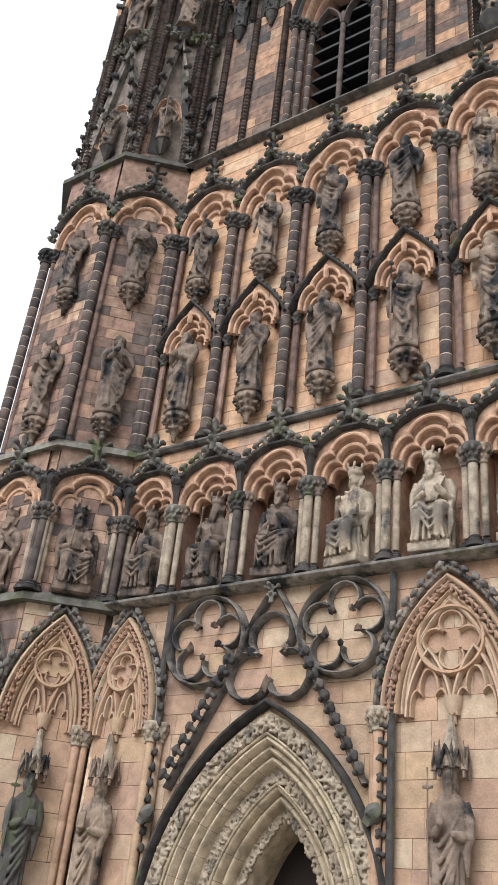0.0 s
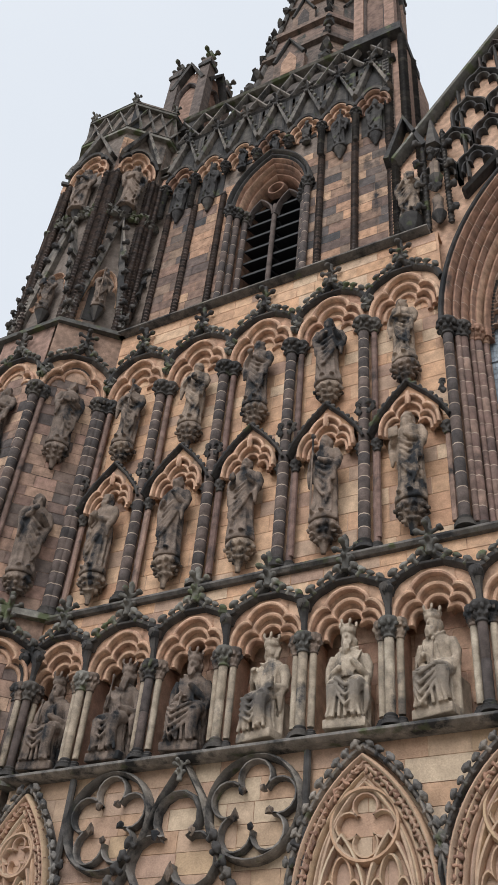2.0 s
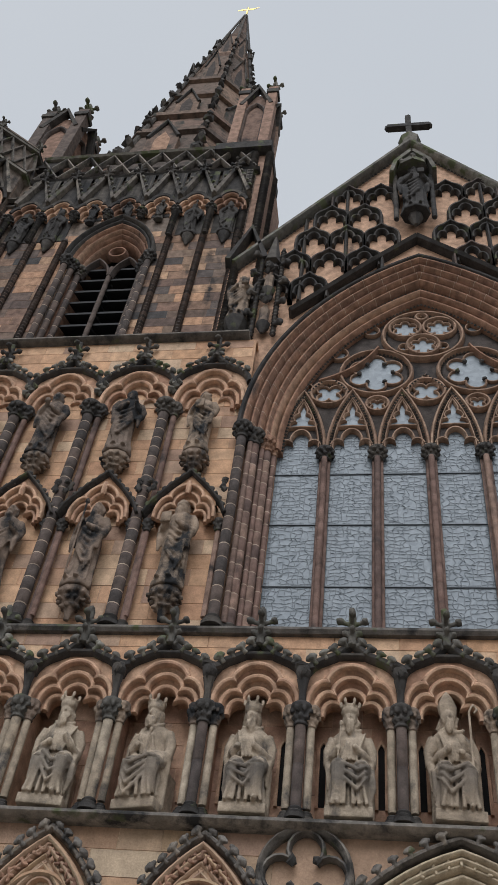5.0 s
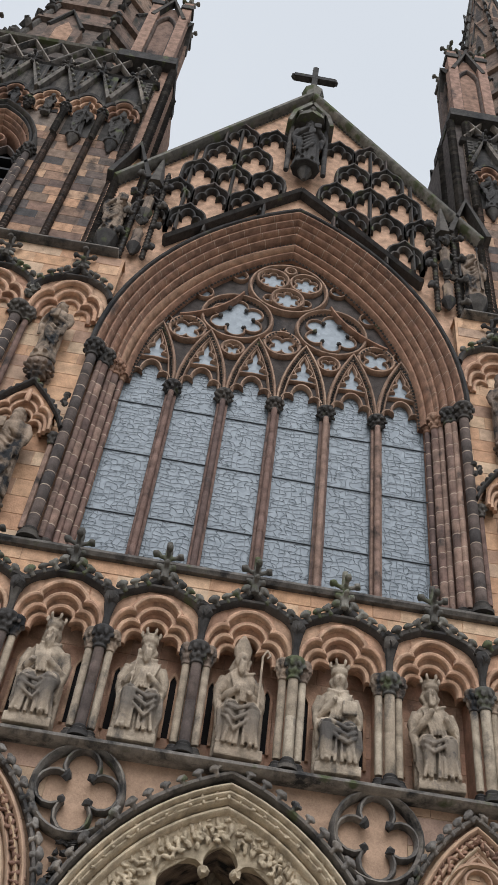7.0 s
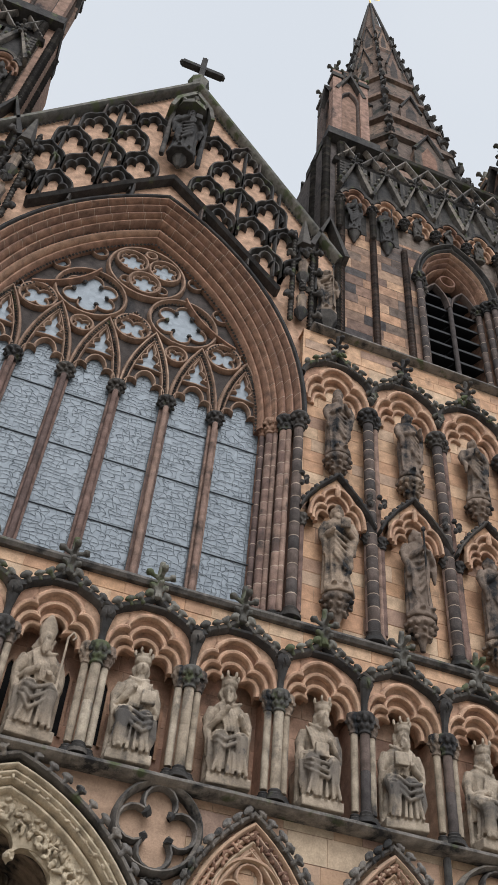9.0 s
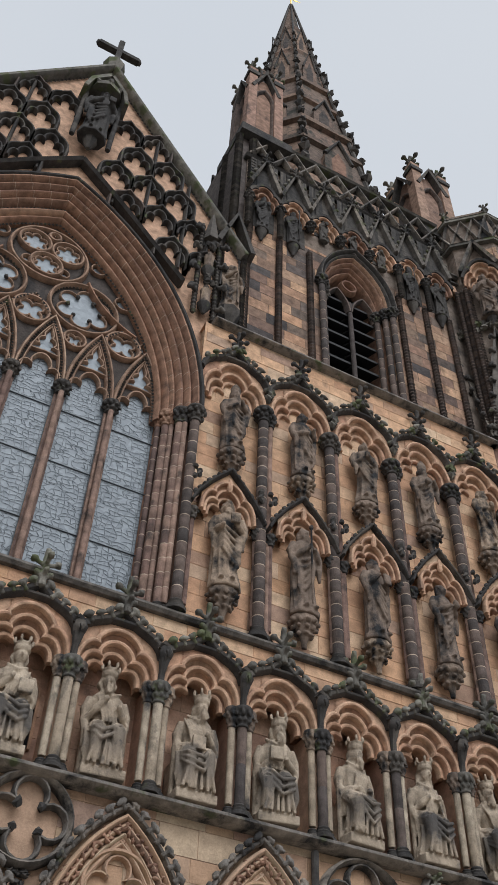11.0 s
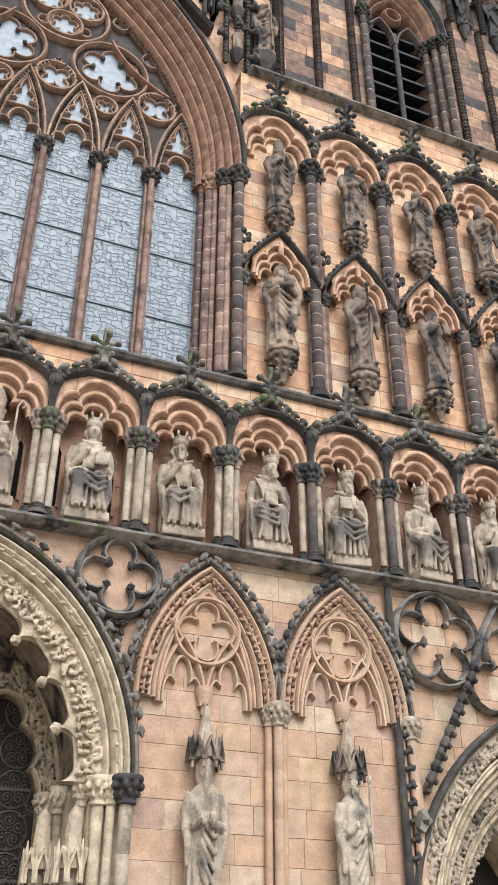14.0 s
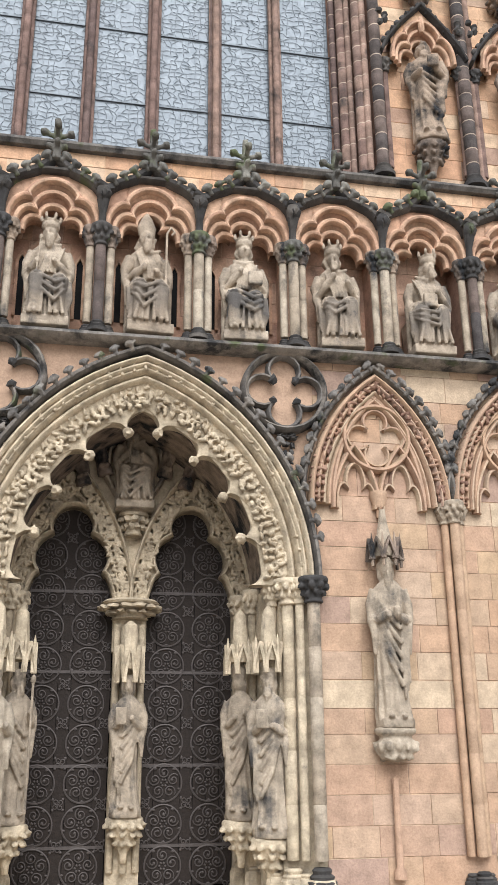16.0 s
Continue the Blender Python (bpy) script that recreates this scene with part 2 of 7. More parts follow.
class Mesh:
    """Collects vertices and faces for one mesh."""

    def __init__(self):
        self.v, self.f = [], []

    def add(self, v, f):
        o = len(self.v)
        self.v += [tuple(p) for p in v]
        self.f += [tuple(i + o for i in q) for q in f]
        return self

    def box(self, x0, x1, y0, y1, z0, z1):
        return self.add([(x0, y0, z0), (x1, y0, z0), (x1, y1, z0), (x0, y1, z0), (x0, y0, z1), (x1, y0, z1), (x1, y1, z1), (x0, y1, z1)],
                        [(0, 3, 2, 1), (4, 5, 6, 7), (0, 1, 5, 4), (1, 2, 6, 5), (2, 3, 7, 6), (3, 0, 4, 7)])

    def lathe(self, prof, cx=0, cy=0, n=10, sx=1, sy=1, turn=0):
        v, f = [], []
        for r, z in prof:
            for i in range(n):
                a = 2 * math.pi * i / n + turn
                v.append((cx + r * sx * math.cos(a), cy + r * sy * math.sin(a), z))
        for k in range(len(prof) - 1):
            for i in range(n):
                j = (i + 1) % n
                f.append((k * n + i, k * n + j, k * n + n + j, k * n + n + i))
        f.append(tuple(range(n - 1, -1, -1)))
        f.append(tuple(range((len(prof) - 1) * n, len(prof) * n)))
        return self.add(v, f)

    def sweep(self, pts, prof, y=0, closed=False):
        """A closed profile of (offset outwards, offset in y) along points (x, z)."""
        n, v, f, k = len(pts), [], [], len(prof)
        for i in range(n):
            a = pts[i - 1] if (i or closed) else pts[i]
            b = pts[(i + 1) % n] if (i < n - 1 or closed) else pts[i]
            p = pts[i]
            d1 = Vector((p[0] - a[0], p[1] - a[1]))
            d2 = Vector((b[0] - p[0], b[1] - p[1]))
            d1 = d1.normalized() if d1.length > 1e-9 else d2.normalized()
            d2 = d2.normalized() if d2.length > 1e-9 else d1
            n1, n2 = Vector((-d1.y, d1.x)), Vector((-d2.y, d2.x))
            m = (n1 + n2)
            m = m.normalized() if m.length > 1e-6 else n1
            s = 1 / max(0.72, m.dot(n1))
            for o, b2 in prof:
                v.append((p[0] + m.x * o * s, y + b2, p[1] + m.y * o * s))
        for i in range(n if closed else n - 1):
            j = (i + 1) % n
            for q in range(k):
                r = (q + 1) % k
                f.append((i * k + q, i * k + r, j * k + r, j * k + q))
        if not closed:
            f.append(tuple(range(k - 1, -1, -1)))
            f.append(tuple(range((n - 1) * k, n * k)))
        return self.add(v, f)

    def lump(self, c, s, rough=0.25, seed=0, fine=False):
        V, F = ICO2 if fine else ICO1
        out = []
        for p in V:
            w = 1 + rough * noise.noise((p[0] * 1.9 + seed * 7.3, p[1] * 1.9 + seed * 3.1, p[2] * 1.9))* 2
            out.append((c[0] + p[0] * s[0] * w, c[1] + p[1] * s[1] * w, c[2] + p[2] * s[2] * w))
        return self.add(out, F)

    def tube(self, path, radii, n=8, flat=1.0):
        v, f = [], []
        for i, p in enumerate(path):
            p = Vector(p)
            d = (Vector(path[min(i + 1, len(path) - 1)]) - Vector(path[max(i - 1, 0)])).normalized()
            u = d.cross(Vector((0, 1, 0)))
            u = u.normalized() if u.length > 1e-3 else Vector((1, 0, 0))
            w = d.cross(u).normalized()
            for k in range(n):
                a = 2 * math.pi * k / n
                v.append(p + u * radii[i] * math.cos(a) + w * radii[i] * flat * math.sin(a))
        for i in range(len(path) - 1):
            for k in range(n):
                j = (k + 1) % n
                f.append((i * n + k, i * n + j, i * n + n + j, i * n + n + k))
        f.append(tuple(range(n - 1, -1, -1)))
        f.append(tuple(range((len(path) - 1) * n, len(path) * n)))
        return self.add(v, f)

    def data(self, name, material, sharp=38, weld=False):
        me = bpy.data.meshes.new(name)
        me.from_pydata(self.v, [], self.f)
        me.materials.append(material)
        bm = bmesh.new()
        bm.from_mesh(me)
        if weld:
            bmesh.ops.remove_doubles(bm, verts=bm.verts, dist=1e-4)
        bmesh.ops.recalc_face_normals(bm, faces=bm.faces)
        bm.to_mesh(me)
        bm.free()
        me.shade_smooth()
        me.set_sharp_from_angle(angle=radians(sharp))
        return me


def part(name, mb, material, parent=None, label="", sharp=38, weld=False):
    ob = new(name, mb.data(name, material, sharp, weld) if isinstance(mb, Mesh) else mb)
    ob.parent = parent
    if label:
        tagged(ob, label)
    return ob


def plate(outer, holes, y0, y1):
    """A slab in the x-z plane with openings cut through it."""
    loops = [outer] + holes
    flat = [p for q in loops for p in q]
    tris = tessellate_polygon([[Vector((x, z, 0)) for x, z in q] for q in loops])
    n = len(flat)
    mb = Mesh().add([(x, y0, z) for x, z in flat] + [(x, y1, z) for x, z in flat], [tuple(t) for t in tris] + [tuple(i + n for i in t) for t in tris])
    o = 0
    for q in loops:
        k = len(q)
        mb.f += [(o + i, o + (i + 1) % k, n + o + (i + 1) % k, n + o + i) for i in range(k)]
        o += k
    return mb


def thing(name, label, category, group="", kind="", loc=(0, 0, 0), rz=0):
    ob = new(name)
    ob.empty_display_size = 0.1
    ob.matrix_basis = pose(*loc, 0, 0, rz)
    return tagged(ob, label, category, group, kind)


def arc(cx, cz, r, a0, a1, n):
    return [(cx + r * math.cos(radians(a0 + (a1 - a0) * i / n)), cz + r * math.sin(radians(a0 + (a1 - a0) * i / n))) for i in range(n + 1)]


def pointed(hw, zs, za, cx=0, n=10):
    """A two-centred arch from the left springing over the apex to the right one."""
    h = za - zs
    R = (hw * hw + h * h) / (2 * hw)
    if R >= hw:
        a = math.asin(min(1, h / R))
        left = [(cx + (R - hw) - R * math.cos(a * i / n), zs + R * math.sin(a * i / n)) for i in range(n + 1)]
    else:
        left = [(cx - hw * math.cos(t) ** 1.15, zs + h * (0.86 * math.sin(t) + 0.14 * (t / (math.pi / 2)))) for t in [math.pi / 2 * i / n for i in range(n + 1)]]
    right = [(2 * cx - x, z) for x, z in reversed(left[:-1])]
    return left + right


def along(pts, step, start=0.0):
    """Points at even steps along a polyline, with the tangent's angle."""
    out, d = [], start
    acc = 0.0
    for a, b in zip(pts, pts[1:]):
        L = math.hypot(b[0] - a[0], b[1] - a[1])
        while d <= acc + L and L > 0:
            t = (d - acc) / L
            out.append((a[0] + (b[0] - a[0]) * t, a[1] + (b[1] - a[1]) * t, math.atan2(b[1] - a[1], b[0] - a[0])))
            d += step
        acc += L
    return out


def rolls(a0, a1, y0, y1, n, back):
    """A moulded profile of n rounded rolls between two edges, closed at the back."""
    p = []
    for i in range(n):
        for k in range(7):
            t = (i + k / 6) / n
            bulge = math.sin(math.pi * k / 6) ** 0.7 * abs(a1 - a0) / n * 1.0
            p.append((a0 + (a1 - a0) * t, y0 + (y1 - y0) * t - bulge))
    return p + [(a1, back), (a0, back)]


def bar(w, d):
    """A chamfered tracery bar."""
    return [(-w, 0), (-w, -d * 0.5), (-w * 0.35, -d), (w * 0.35, -d), (w, -d * 0.5), (w, 0)]


def foil(cx, cz, r, n, turn=90, k=9, point=0.78):
    """The closed outline of an n-foil of outer radius r."""
    lr = r * {3: 0.475, 4: 0.42, 5: 0.376, 6: 0.34}[n]
    d = r - lr
    w = math.pi / n
    half = 90 + 180 / n - math.degrees(math.acos(min(1, d * math.sin(w) / lr)))
    tip = (d * math.cos(w) + math.sqrt(max(0, lr * lr - (d * math.sin(w)) ** 2))) * point
    pts = []
    for i in range(n):
        a = turn + 360 / n * i
        lx, lz = cx + d * math.cos(radians(a)), cz + d * math.sin(radians(a))
        pts += arc(lx, lz, lr, a - half, a + half, k)
        a += 180 / n
        pts.append((cx + tip * math.cos(radians(a)), cz + tip * math.sin(radians(a))))
    return pts


def circle(cx, cz, r, n=20):
    return arc(cx, cz, r, 0, 360, n)[:-1]


def spandrel(mb, curve, ztop, y0, y1):
    """Masonry between an arch curve and a level top."""
    for (xa, za), (xb, zb) in zip(curve, curve[1:]):
        if abs(xb - xa) < 1e-6:
            continue
        mb.add([(xa, y0, za), (xb, y0, zb), (xb, y1, zb), (xa, y1, za), (xa, y0, ztop), (xb, y0, ztop), (xb, y1, ztop), (xa, y1, ztop)],
               [(0, 3, 2, 1), (4, 5, 6, 7), (0, 1, 5, 4), (2, 3, 7, 6)])
    return mb


def octagon(cx, cy, ap, turn=22.5):
    R = ap / math.cos(math.pi / 8)
    return [(cx + R * math.cos(radians(turn + 45 * i)), cy + R * math.sin(radians(turn + 45 * i))) for i in range(8)]


def prism(mb, poly, z0, z1, shrink=1.0, c=(0, 0)):
    n = len(poly)
    top = [(c[0] + (x - c[0]) * shrink, c[1] + (y - c[1]) * shrink, z1) for x, y in poly]
    return mb.add([(x, y, z0) for x, y in poly] + top,
                  [tuple(range(n - 1, -1, -1)), tuple(range(n, 2 * n))] + [(i, (i + 1) % n, n + (i + 1) % n, n + i) for i in range(n)])


# the shared facing stone, a chamfered block one metre each way
def block_mesh(name, material):
    c, mb = 0.006, Mesh()
    v = []
    for y, k in ((1, 0), (-0.4, 0), (-1, c)):
        for x, z in ((0 + k, 0 + 2 * k), (1 - k, 0 + 2 * k), (1 - k, 1 - 2 * k), (0 + k, 1 - 2 * k)):
            v.append((x, y, z))
    f = [(8, 9, 10, 11)]
    for a in (0, 4):
        f += [(a + i, a + (i + 1) % 4, a + 4 + (i + 1) % 4, a + 4 + i) for i in range(4)]
    return mb.add(v, f).data(name, material, 20)


FACING = {m.name: block_mesh("facing_" + m.name, m) for m in (PEACH, WARM, BELFRY, TURRET, CREAM, GALLERY)}
ASHLAR = []


def ashlar(parent, x0, x1, z0, z1, y, material, holes=None, course=0.3, widths=(0.38, 0.52, 0.66, 0.85), m=None, seed=1):
    """Notes down a field of facing stones, laid at the end of the file."""
    ASHLAR.append((parent, x0, x1, z0, z1, y, material.name, holes, course, widths, m or Matrix.Identity(4), seed))


def between(mb, low, top, y0, y1):
    """Masonry between a curve and a height given for each x."""
    for (xa, za), (xb, zb) in zip(low, low[1:]):
        if abs(xb - xa) < 1e-6 or max(top(xa) - za, top(xb) - zb) < 0.01:
            continue
        mb.add([(xa, y0, za), (xb, y0, zb), (xb, y1, zb), (xa, y1, za), (xa, y0, top(xa)), (xb, y0, top(xb)), (xb, y1, top(xb)), (xa, y1, top(xa))],
               [(0, 3, 2, 1), (4, 5, 6, 7), (0, 1, 5, 4), (2, 3, 7, 6)])
    return mb


def ends(x, pts):
    """The height of a curve at x."""
    for (xa, za), (xb, zb) in zip(pts, pts[1:]):
        if min(xa, xb) <= x <= max(xa, xb) and xa != xb:
            return za + (zb - za) * (x - xa) / (xb - xa)
    return pts[0][1]


# ---- ground ----
g = Mesh().add([(-2500, -2500, 0), (2500, -2500, 0), (2500, 2500, 0), (-2500, 2500, 0)], [(0, 1, 2, 3)])
tagged(part("ground", g, PAVING), "grey stone paving before the cathedral", "ground", kind="structure")
plinth = Mesh()
for s in (-1, 1):
    plinth.box(min(s * 1.95, s * 10.1), max(s * 1.95, s * 10.1), -0.12, 0.1, 0, 0.3)
    plinth.sweep([(min(s * 1.95, s * 10.1), 0.3), (max(s * 1.95, s * 10.1), 0.3)], [(0, 0.1), (0, -0.12), (0.05, -0.12), (0.12, -0.02), (0.12, 0.1)])
tagged(part("baseboard_plinth", plinth, PEACH), "moulded sandstone plinth along the foot of the wall", "plinth", kind="structure")

SILL, KING, MID = 9.12, 6.45, 16.05
BAY = 1.215
DOORX = 7.1
TX = 7.08

# ---- walls ----
for s, nm in ((-1, "north"), (1, "south")):
    def X(x):
        return s * x
    mb = Mesh()
    for a, b in ((2.05, DOORX - 1.75), (DOORX + 1.75, 10.15)):
        mb.box(min(X(a), X(b)), max(X(a), X(b)), 0.12, 1.6, 0, KING)
    side = pointed(1.75, 2.0, 4.75, X(DOORX))
    spandrel(mb, side, KING, 0.12, 1.6)
    w = tagged(part("wall_lower_" + nm, mb, MORTAR, weld=True), "peach sandstone ashlar wall with pale mortar joints", "wall", kind="structure")

    def holes(z, s=s):
        out = []
        if z < 4.75:
            hw = 1.75 if z < 2.0 else max((p[0] - DOORX) for p in pointed(1.75, 2.0, 4.75, DOORX) if p[1] >= z - 0.05)
            out.append((s * DOORX - hw, s * DOORX + hw))
        return out
    ashlar(w, min(X(2.05), X(10.1)), max(X(2.05), X(10.1)), 0.4, KING - 0.05, 0.12, PEACH, holes, 0.31, seed=3 + s)

    mb = Mesh().box(min(X(3.2), X(10.15)), max(X(3.2), X(10.15)), 0.22, 1.5, SILL - 0.1, MID)
    w = tagged(part("wall_upper_" + nm, mb, MORTAR), "warm orange sandstone wall behind the statue tiers", "wall", kind="structure")
    ashlar(w, min(X(3.2), X(10.1)), max(X(3.2), X(10.1)), SILL + 0.05, MID - 0.05, 0.22, WARM, None, 0.29, seed=5 + s)

    # belfry stage
    mb = Mesh()
    for a, b in ((4.0, TX - 0.95), (TX + 0.95, 10.6)):
        mb.box(min(X(a), X(b)), max(X(a), X(b)), 0.45, 6.9, MID, 24.3)
        mb.box(min(X(a), X(b)), max(X(a), X(b)), 0.9, 6.9, 24.3, 25.6)
    spandrel(mb, pointed(0.95, 20.0, 21.9, X(TX)), 24.3, 0.45, 1.4)
    mb.box(X(TX) - 1.0, X(TX) + 1.0, 1.5, 6.9, MID, 25.6)
    w = tagged(part("wall_tower_" + nm, mb, DARK_MORTAR), "sooty brown sandstone tower wall", "wall", kind="structure")

    def bholes(z, s=s):
        if z < 21.9:
            hw = 0.95 if z < 20 else max(p[0] for p in pointed(0.95, 20.0, 21.9) if p[1] >= z - 0.05)
            return [(s * TX - hw, s * TX + hw)]
        return []
    ashlar(w, min(X(4.02), X(10.0)), max(X(4.02), X(10.0)), MID + 0.15, 21.3, 0.45, BELFRY, bholes, 0.33, seed=9 + s)

# back wall of the kings' gallery
mb = Mesh().box(-10.15, 10.15, 0.55, 1.5, KING - 0.3, SILL)
wk = tagged(part("wall_gallery", mb, MORTAR), "red sandstone back wall of the kings' gallery", "wall", kind="structure")
ashlar(wk, -10.1, 10.1, KING + 0.05, 8.75, 0.55, GALLERY, None, 0.32, seed=2)


# ---- string courses ----
def string_course(name, z, xs, ytop, h, out, material, label):
    mb = Mesh()
    prof = [(0, ytop), (0, -out * 0.55), (h * 0.35, -out), (h * 0.6, -out), (h, -out * 0.35), (h, ytop)]
    mb.sweep([(x, z) for x in xs], prof)
    return tagged(part(name, mb, material), label, "string course", kind="structure")


string_course("trim_gallery_floor", KING - 0.06, (-10.15, 10.15), 0.6, 0.13, 0.15, LEDGE, "dark weathered string course carrying the kings' gallery")
string_course("trim_sill", SILL - 0.07, (-10.15, 10.15), 0.6, 0.13, 0.1, LEDGE, "dark string course above the kings' gallery")
for s, nm in ((-1, "north"), (1, "south")):
    string_course("trim_tower_" + nm, MID - 0.05, sorted((s * 3.3, s * 10.15)), 0.5, 0.14, 0.15, LEDGE, "dark string course below the belfry stage")


# ---- carved ornament, built once and shared ----
def leaf_mesh(name, material, seed, spread=1.0):
    """A curled crocket leaf about 0.1 m high that grows along +z from the origin."""
    mb = Mesh()
    mb.tube([(0, 0, -0.03), (0, -0.01, 0.02), (0.012, -0.02, 0.05)], [0.034, 0.03, 0.024], 6)
    r = random.Random(seed)
    for i in range(5):
        a = -1.2 + 0.6 * i
        mb.lump((0.045 * math.sin(a) * spread, -0.025 + r.uniform(-0.012, 0.012), 0.042 + 0.036 * math.cos(a)), (0.03, 0.034, 0.026), 0.4, seed + i)
    mb.lump((0, -0.05, 0.045), (0.028, 0.022, 0.03), 0.4, seed + 9)
    return mb.data(name, material, 50)


CROCKET_DARK = [leaf_mesh("crocket", DARK, i) for i in range(3)]
CROCKET_MOSS = [leaf_mesh("crocket", MOSSY, i + 5) for i in range(3)]
CROCKET_GREY = [leaf_mesh("crocket", LEDGE, i + 9) for i in range(3)]


def crockets(parent, path, y, step, size, meshes, start=0.05, lean=0, flip=False):
    """Leaves standing on the outer side of a moulding."""
    for i, (x, z, a) in enumerate(along(path, step, start)):
        ob = new("crocket", meshes[i % len(meshes)])
        ob.parent = parent
        k = size / 0.1 * random.uniform(0.85, 1.15)
        ob.matrix_basis = pose(x, y, z, random.uniform(-6, 12), -math.degrees(a) + random.uniform(-9, 9), 0) @ Matrix.Diagonal((k, k, k, 1))


def finial_mesh(name, material, seed=0):
    """A fleuron: a stalk with two whorls of leaves and a bud, 0.5 m high."""
    mb = Mesh()
    mb.lathe([(0.06, -0.03), (0.045, 0.1), (0.038, 0.3), (0.05, 0.36), (0.03, 0.46), (0.005, 0.52)], n=8)
    for z, rr, k in ((0.13, 0.09, 0.045), (0.3, 0.15, 0.055)):
        for i in range(4):
            a = i * math.pi / 2
            u, w = math.cos(a), math.sin(a)
            mb.tube([(0, 0, z - 0.04), (rr * 0.6 * u, rr * 0.6 * w, z - 0.01), (rr * u, rr * w, z + 0.02)], [0.03, 0.028, 0.032], 6)
            mb.lump((rr * u, rr * w, z + 0.015), (k, k, k * 0.9), 0.4, seed + i)
    mb.lump((0, 0, 0.45), (0.055, 0.055, 0.07), 0.35, seed)
    return mb.data(name, material, 50)


FINIAL_DARK = finial_mesh("finial", DARK)
FINIAL_MOSS = finial_mesh("finial", MOSSY, 4)


def capital(mb, cx, cy, z0, z1, r, seed=0, n=8):
    """A bell capital with two rows of foliage and a moulded abacus."""
    h = z1 - z0
    mb.lathe([(r * 1.12, z0), (r * 1.25, z0 + h * 0.06), (r * 1.02, z0 + h * 0.12), (r * 1.1, z0 + h * 0.45), (r * 1.5, z0 + h * 0.74), (r * 1.85, z0 + h * 0.78), (r * 1.95, z0 + h * 0.88), (r * 1.75, z1)], cx, cy, 12)
    for row, (zz, rr, k) in enumerate(((0.36, 1.3, 0.42), (0.62, 1.72, 0.48))):
        for i in range(n):
            a = 2 * math.pi * (i + row * 0.5) / n
            mb.lump((cx + r * rr * math.cos(a), cy + r * rr * math.sin(a), z0 + h * zz), (r * k, r * k, h * 0.16), 0.5, seed + i + row * 9)
    return mb


def shaft_base(mb, cx, cy, z, r):
    return mb.lathe([(r * 1.9, z), (r * 1.9, z + r * 0.7), (r * 1.5, z + r * 0.9), (r * 1.6, z + r * 1.3), (r * 1.15, z + r * 1.6), (r * 1.3, z + r * 2.0), (r, z + r * 2.3)], cx, cy, 12)


def drums(mb, cx, cy, z0, z1, r, step=0.32, n=10):
    """A shaft of drums with fine open joints."""
    k = max(1, round((z1 - z0) / step))
    prof = []
    for i in range(k):
        a, b = z0 + (z1 - z0) * i / k, z0 + (z1 - z0) * (i + 1) / k
        prof += [(r * 0.93, a), (r, a + 0.012), (r, b - 0.012)]
    return mb.lathe(prof + [(r * 0.93, z1)], cx, cy, n)


def joints(mb, cx, cy, z0, z1, r, step=0.32, n=10):
    """The mortar rings between the drums of a shaft."""
    k = max(1, round((z1 - z0) / step))
    for i in range(1, k):
        z = z0 + (z1 - z0) * i / k
        mb.lathe([(r * 0.9, z - 0.013), (r * 1.0, z - 0.008), (r * 1.0, z + 0.008), (r * 0.9, z + 0.013)], cx, cy, n)
    return mb


def ring_strip(mb, x, y, z0, z1, r, step=0.11):
    """A slender shaft set with nailheads."""
    mb.lathe([(r * 0.7, z0), (r * 0.7, z1)], x, y, 8)
    for i in range(int((z1 - z0) / step)):
        z = z0 + (i + 0.5) * step
        mb.lathe([(r * 0.55, z - step * 0.4), (r * 1.25, z), (r * 0.55, z + step * 0.4)], x, y, 6)
    return mb


def voussoirs(path, prof, y, step, material_joint=0.006):
    """Mortar joints across a moulded arch, following its profile."""
    mb = Mesh()
    for x, z, a in along(path, step, step * 0.5):
        c, q = math.cos(a), math.sin(a)
        n = len(prof)
        v = []
        for d in (-material_joint, material_joint):
            v += [(x - q * o + c * d, y + b - 0.004, z + c * o + q * d) for o, b in prof]
        mb.add(v, [tuple(range(n)), tuple(range(2 * n - 1, n - 1, -1))] + [(i, (i + 1) % n, n + (i + 1) % n, n + i) for i in range(n)])
    return mb


def trefoil_arch(hw, z0, rise):
    """A cusped, three-lobed arch head from left to right."""
    half = [(-1, 0), (-1, 0.14), (-0.97, 0.28), (-0.9, 0.4), (-0.79, 0.48), (-0.69, 0.51), (-0.61, 0.52), (-0.6, 0.62), (-0.54, 0.75), (-0.45, 0.86), (-0.32, 0.94), (-0.16, 0.99), (0, 1)]
    left = [(x * hw, z0 + z * rise) for x, z in half]
    return left + [(-x, z) for x, z in reversed(left[:-1])]


def cusped(hw, z0, rise, c=1.0):
    """A trefoil arch with sharp cusps; c fades the cusps into a round arch."""
    half = [(-1.0, 0.0)] + [(-0.64 + 0.36 * math.cos(radians(a)), 0.16 + 0.4 * math.sin(radians(a))) for a in (180, 156, 132, 108, 84, 64)]
    half += [(-0.4, 0.46)] + [(0.5 * math.cos(radians(a)), 0.5 + 0.5 * math.sin(radians(a))) for a in (170, 154, 138, 122, 106, 90)]
    left = []
    for x, z in half:
        a = math.atan2(z, -x) if x < -1e-6 else math.pi / 2
        left.append(((c * x - (1 - c) * math.cos(a)) * hw, z0 + (c * z + (1 - c) * math.sin(a)) * rise))
    return left + [(-x, z) for x, z in reversed(left[:-1])]


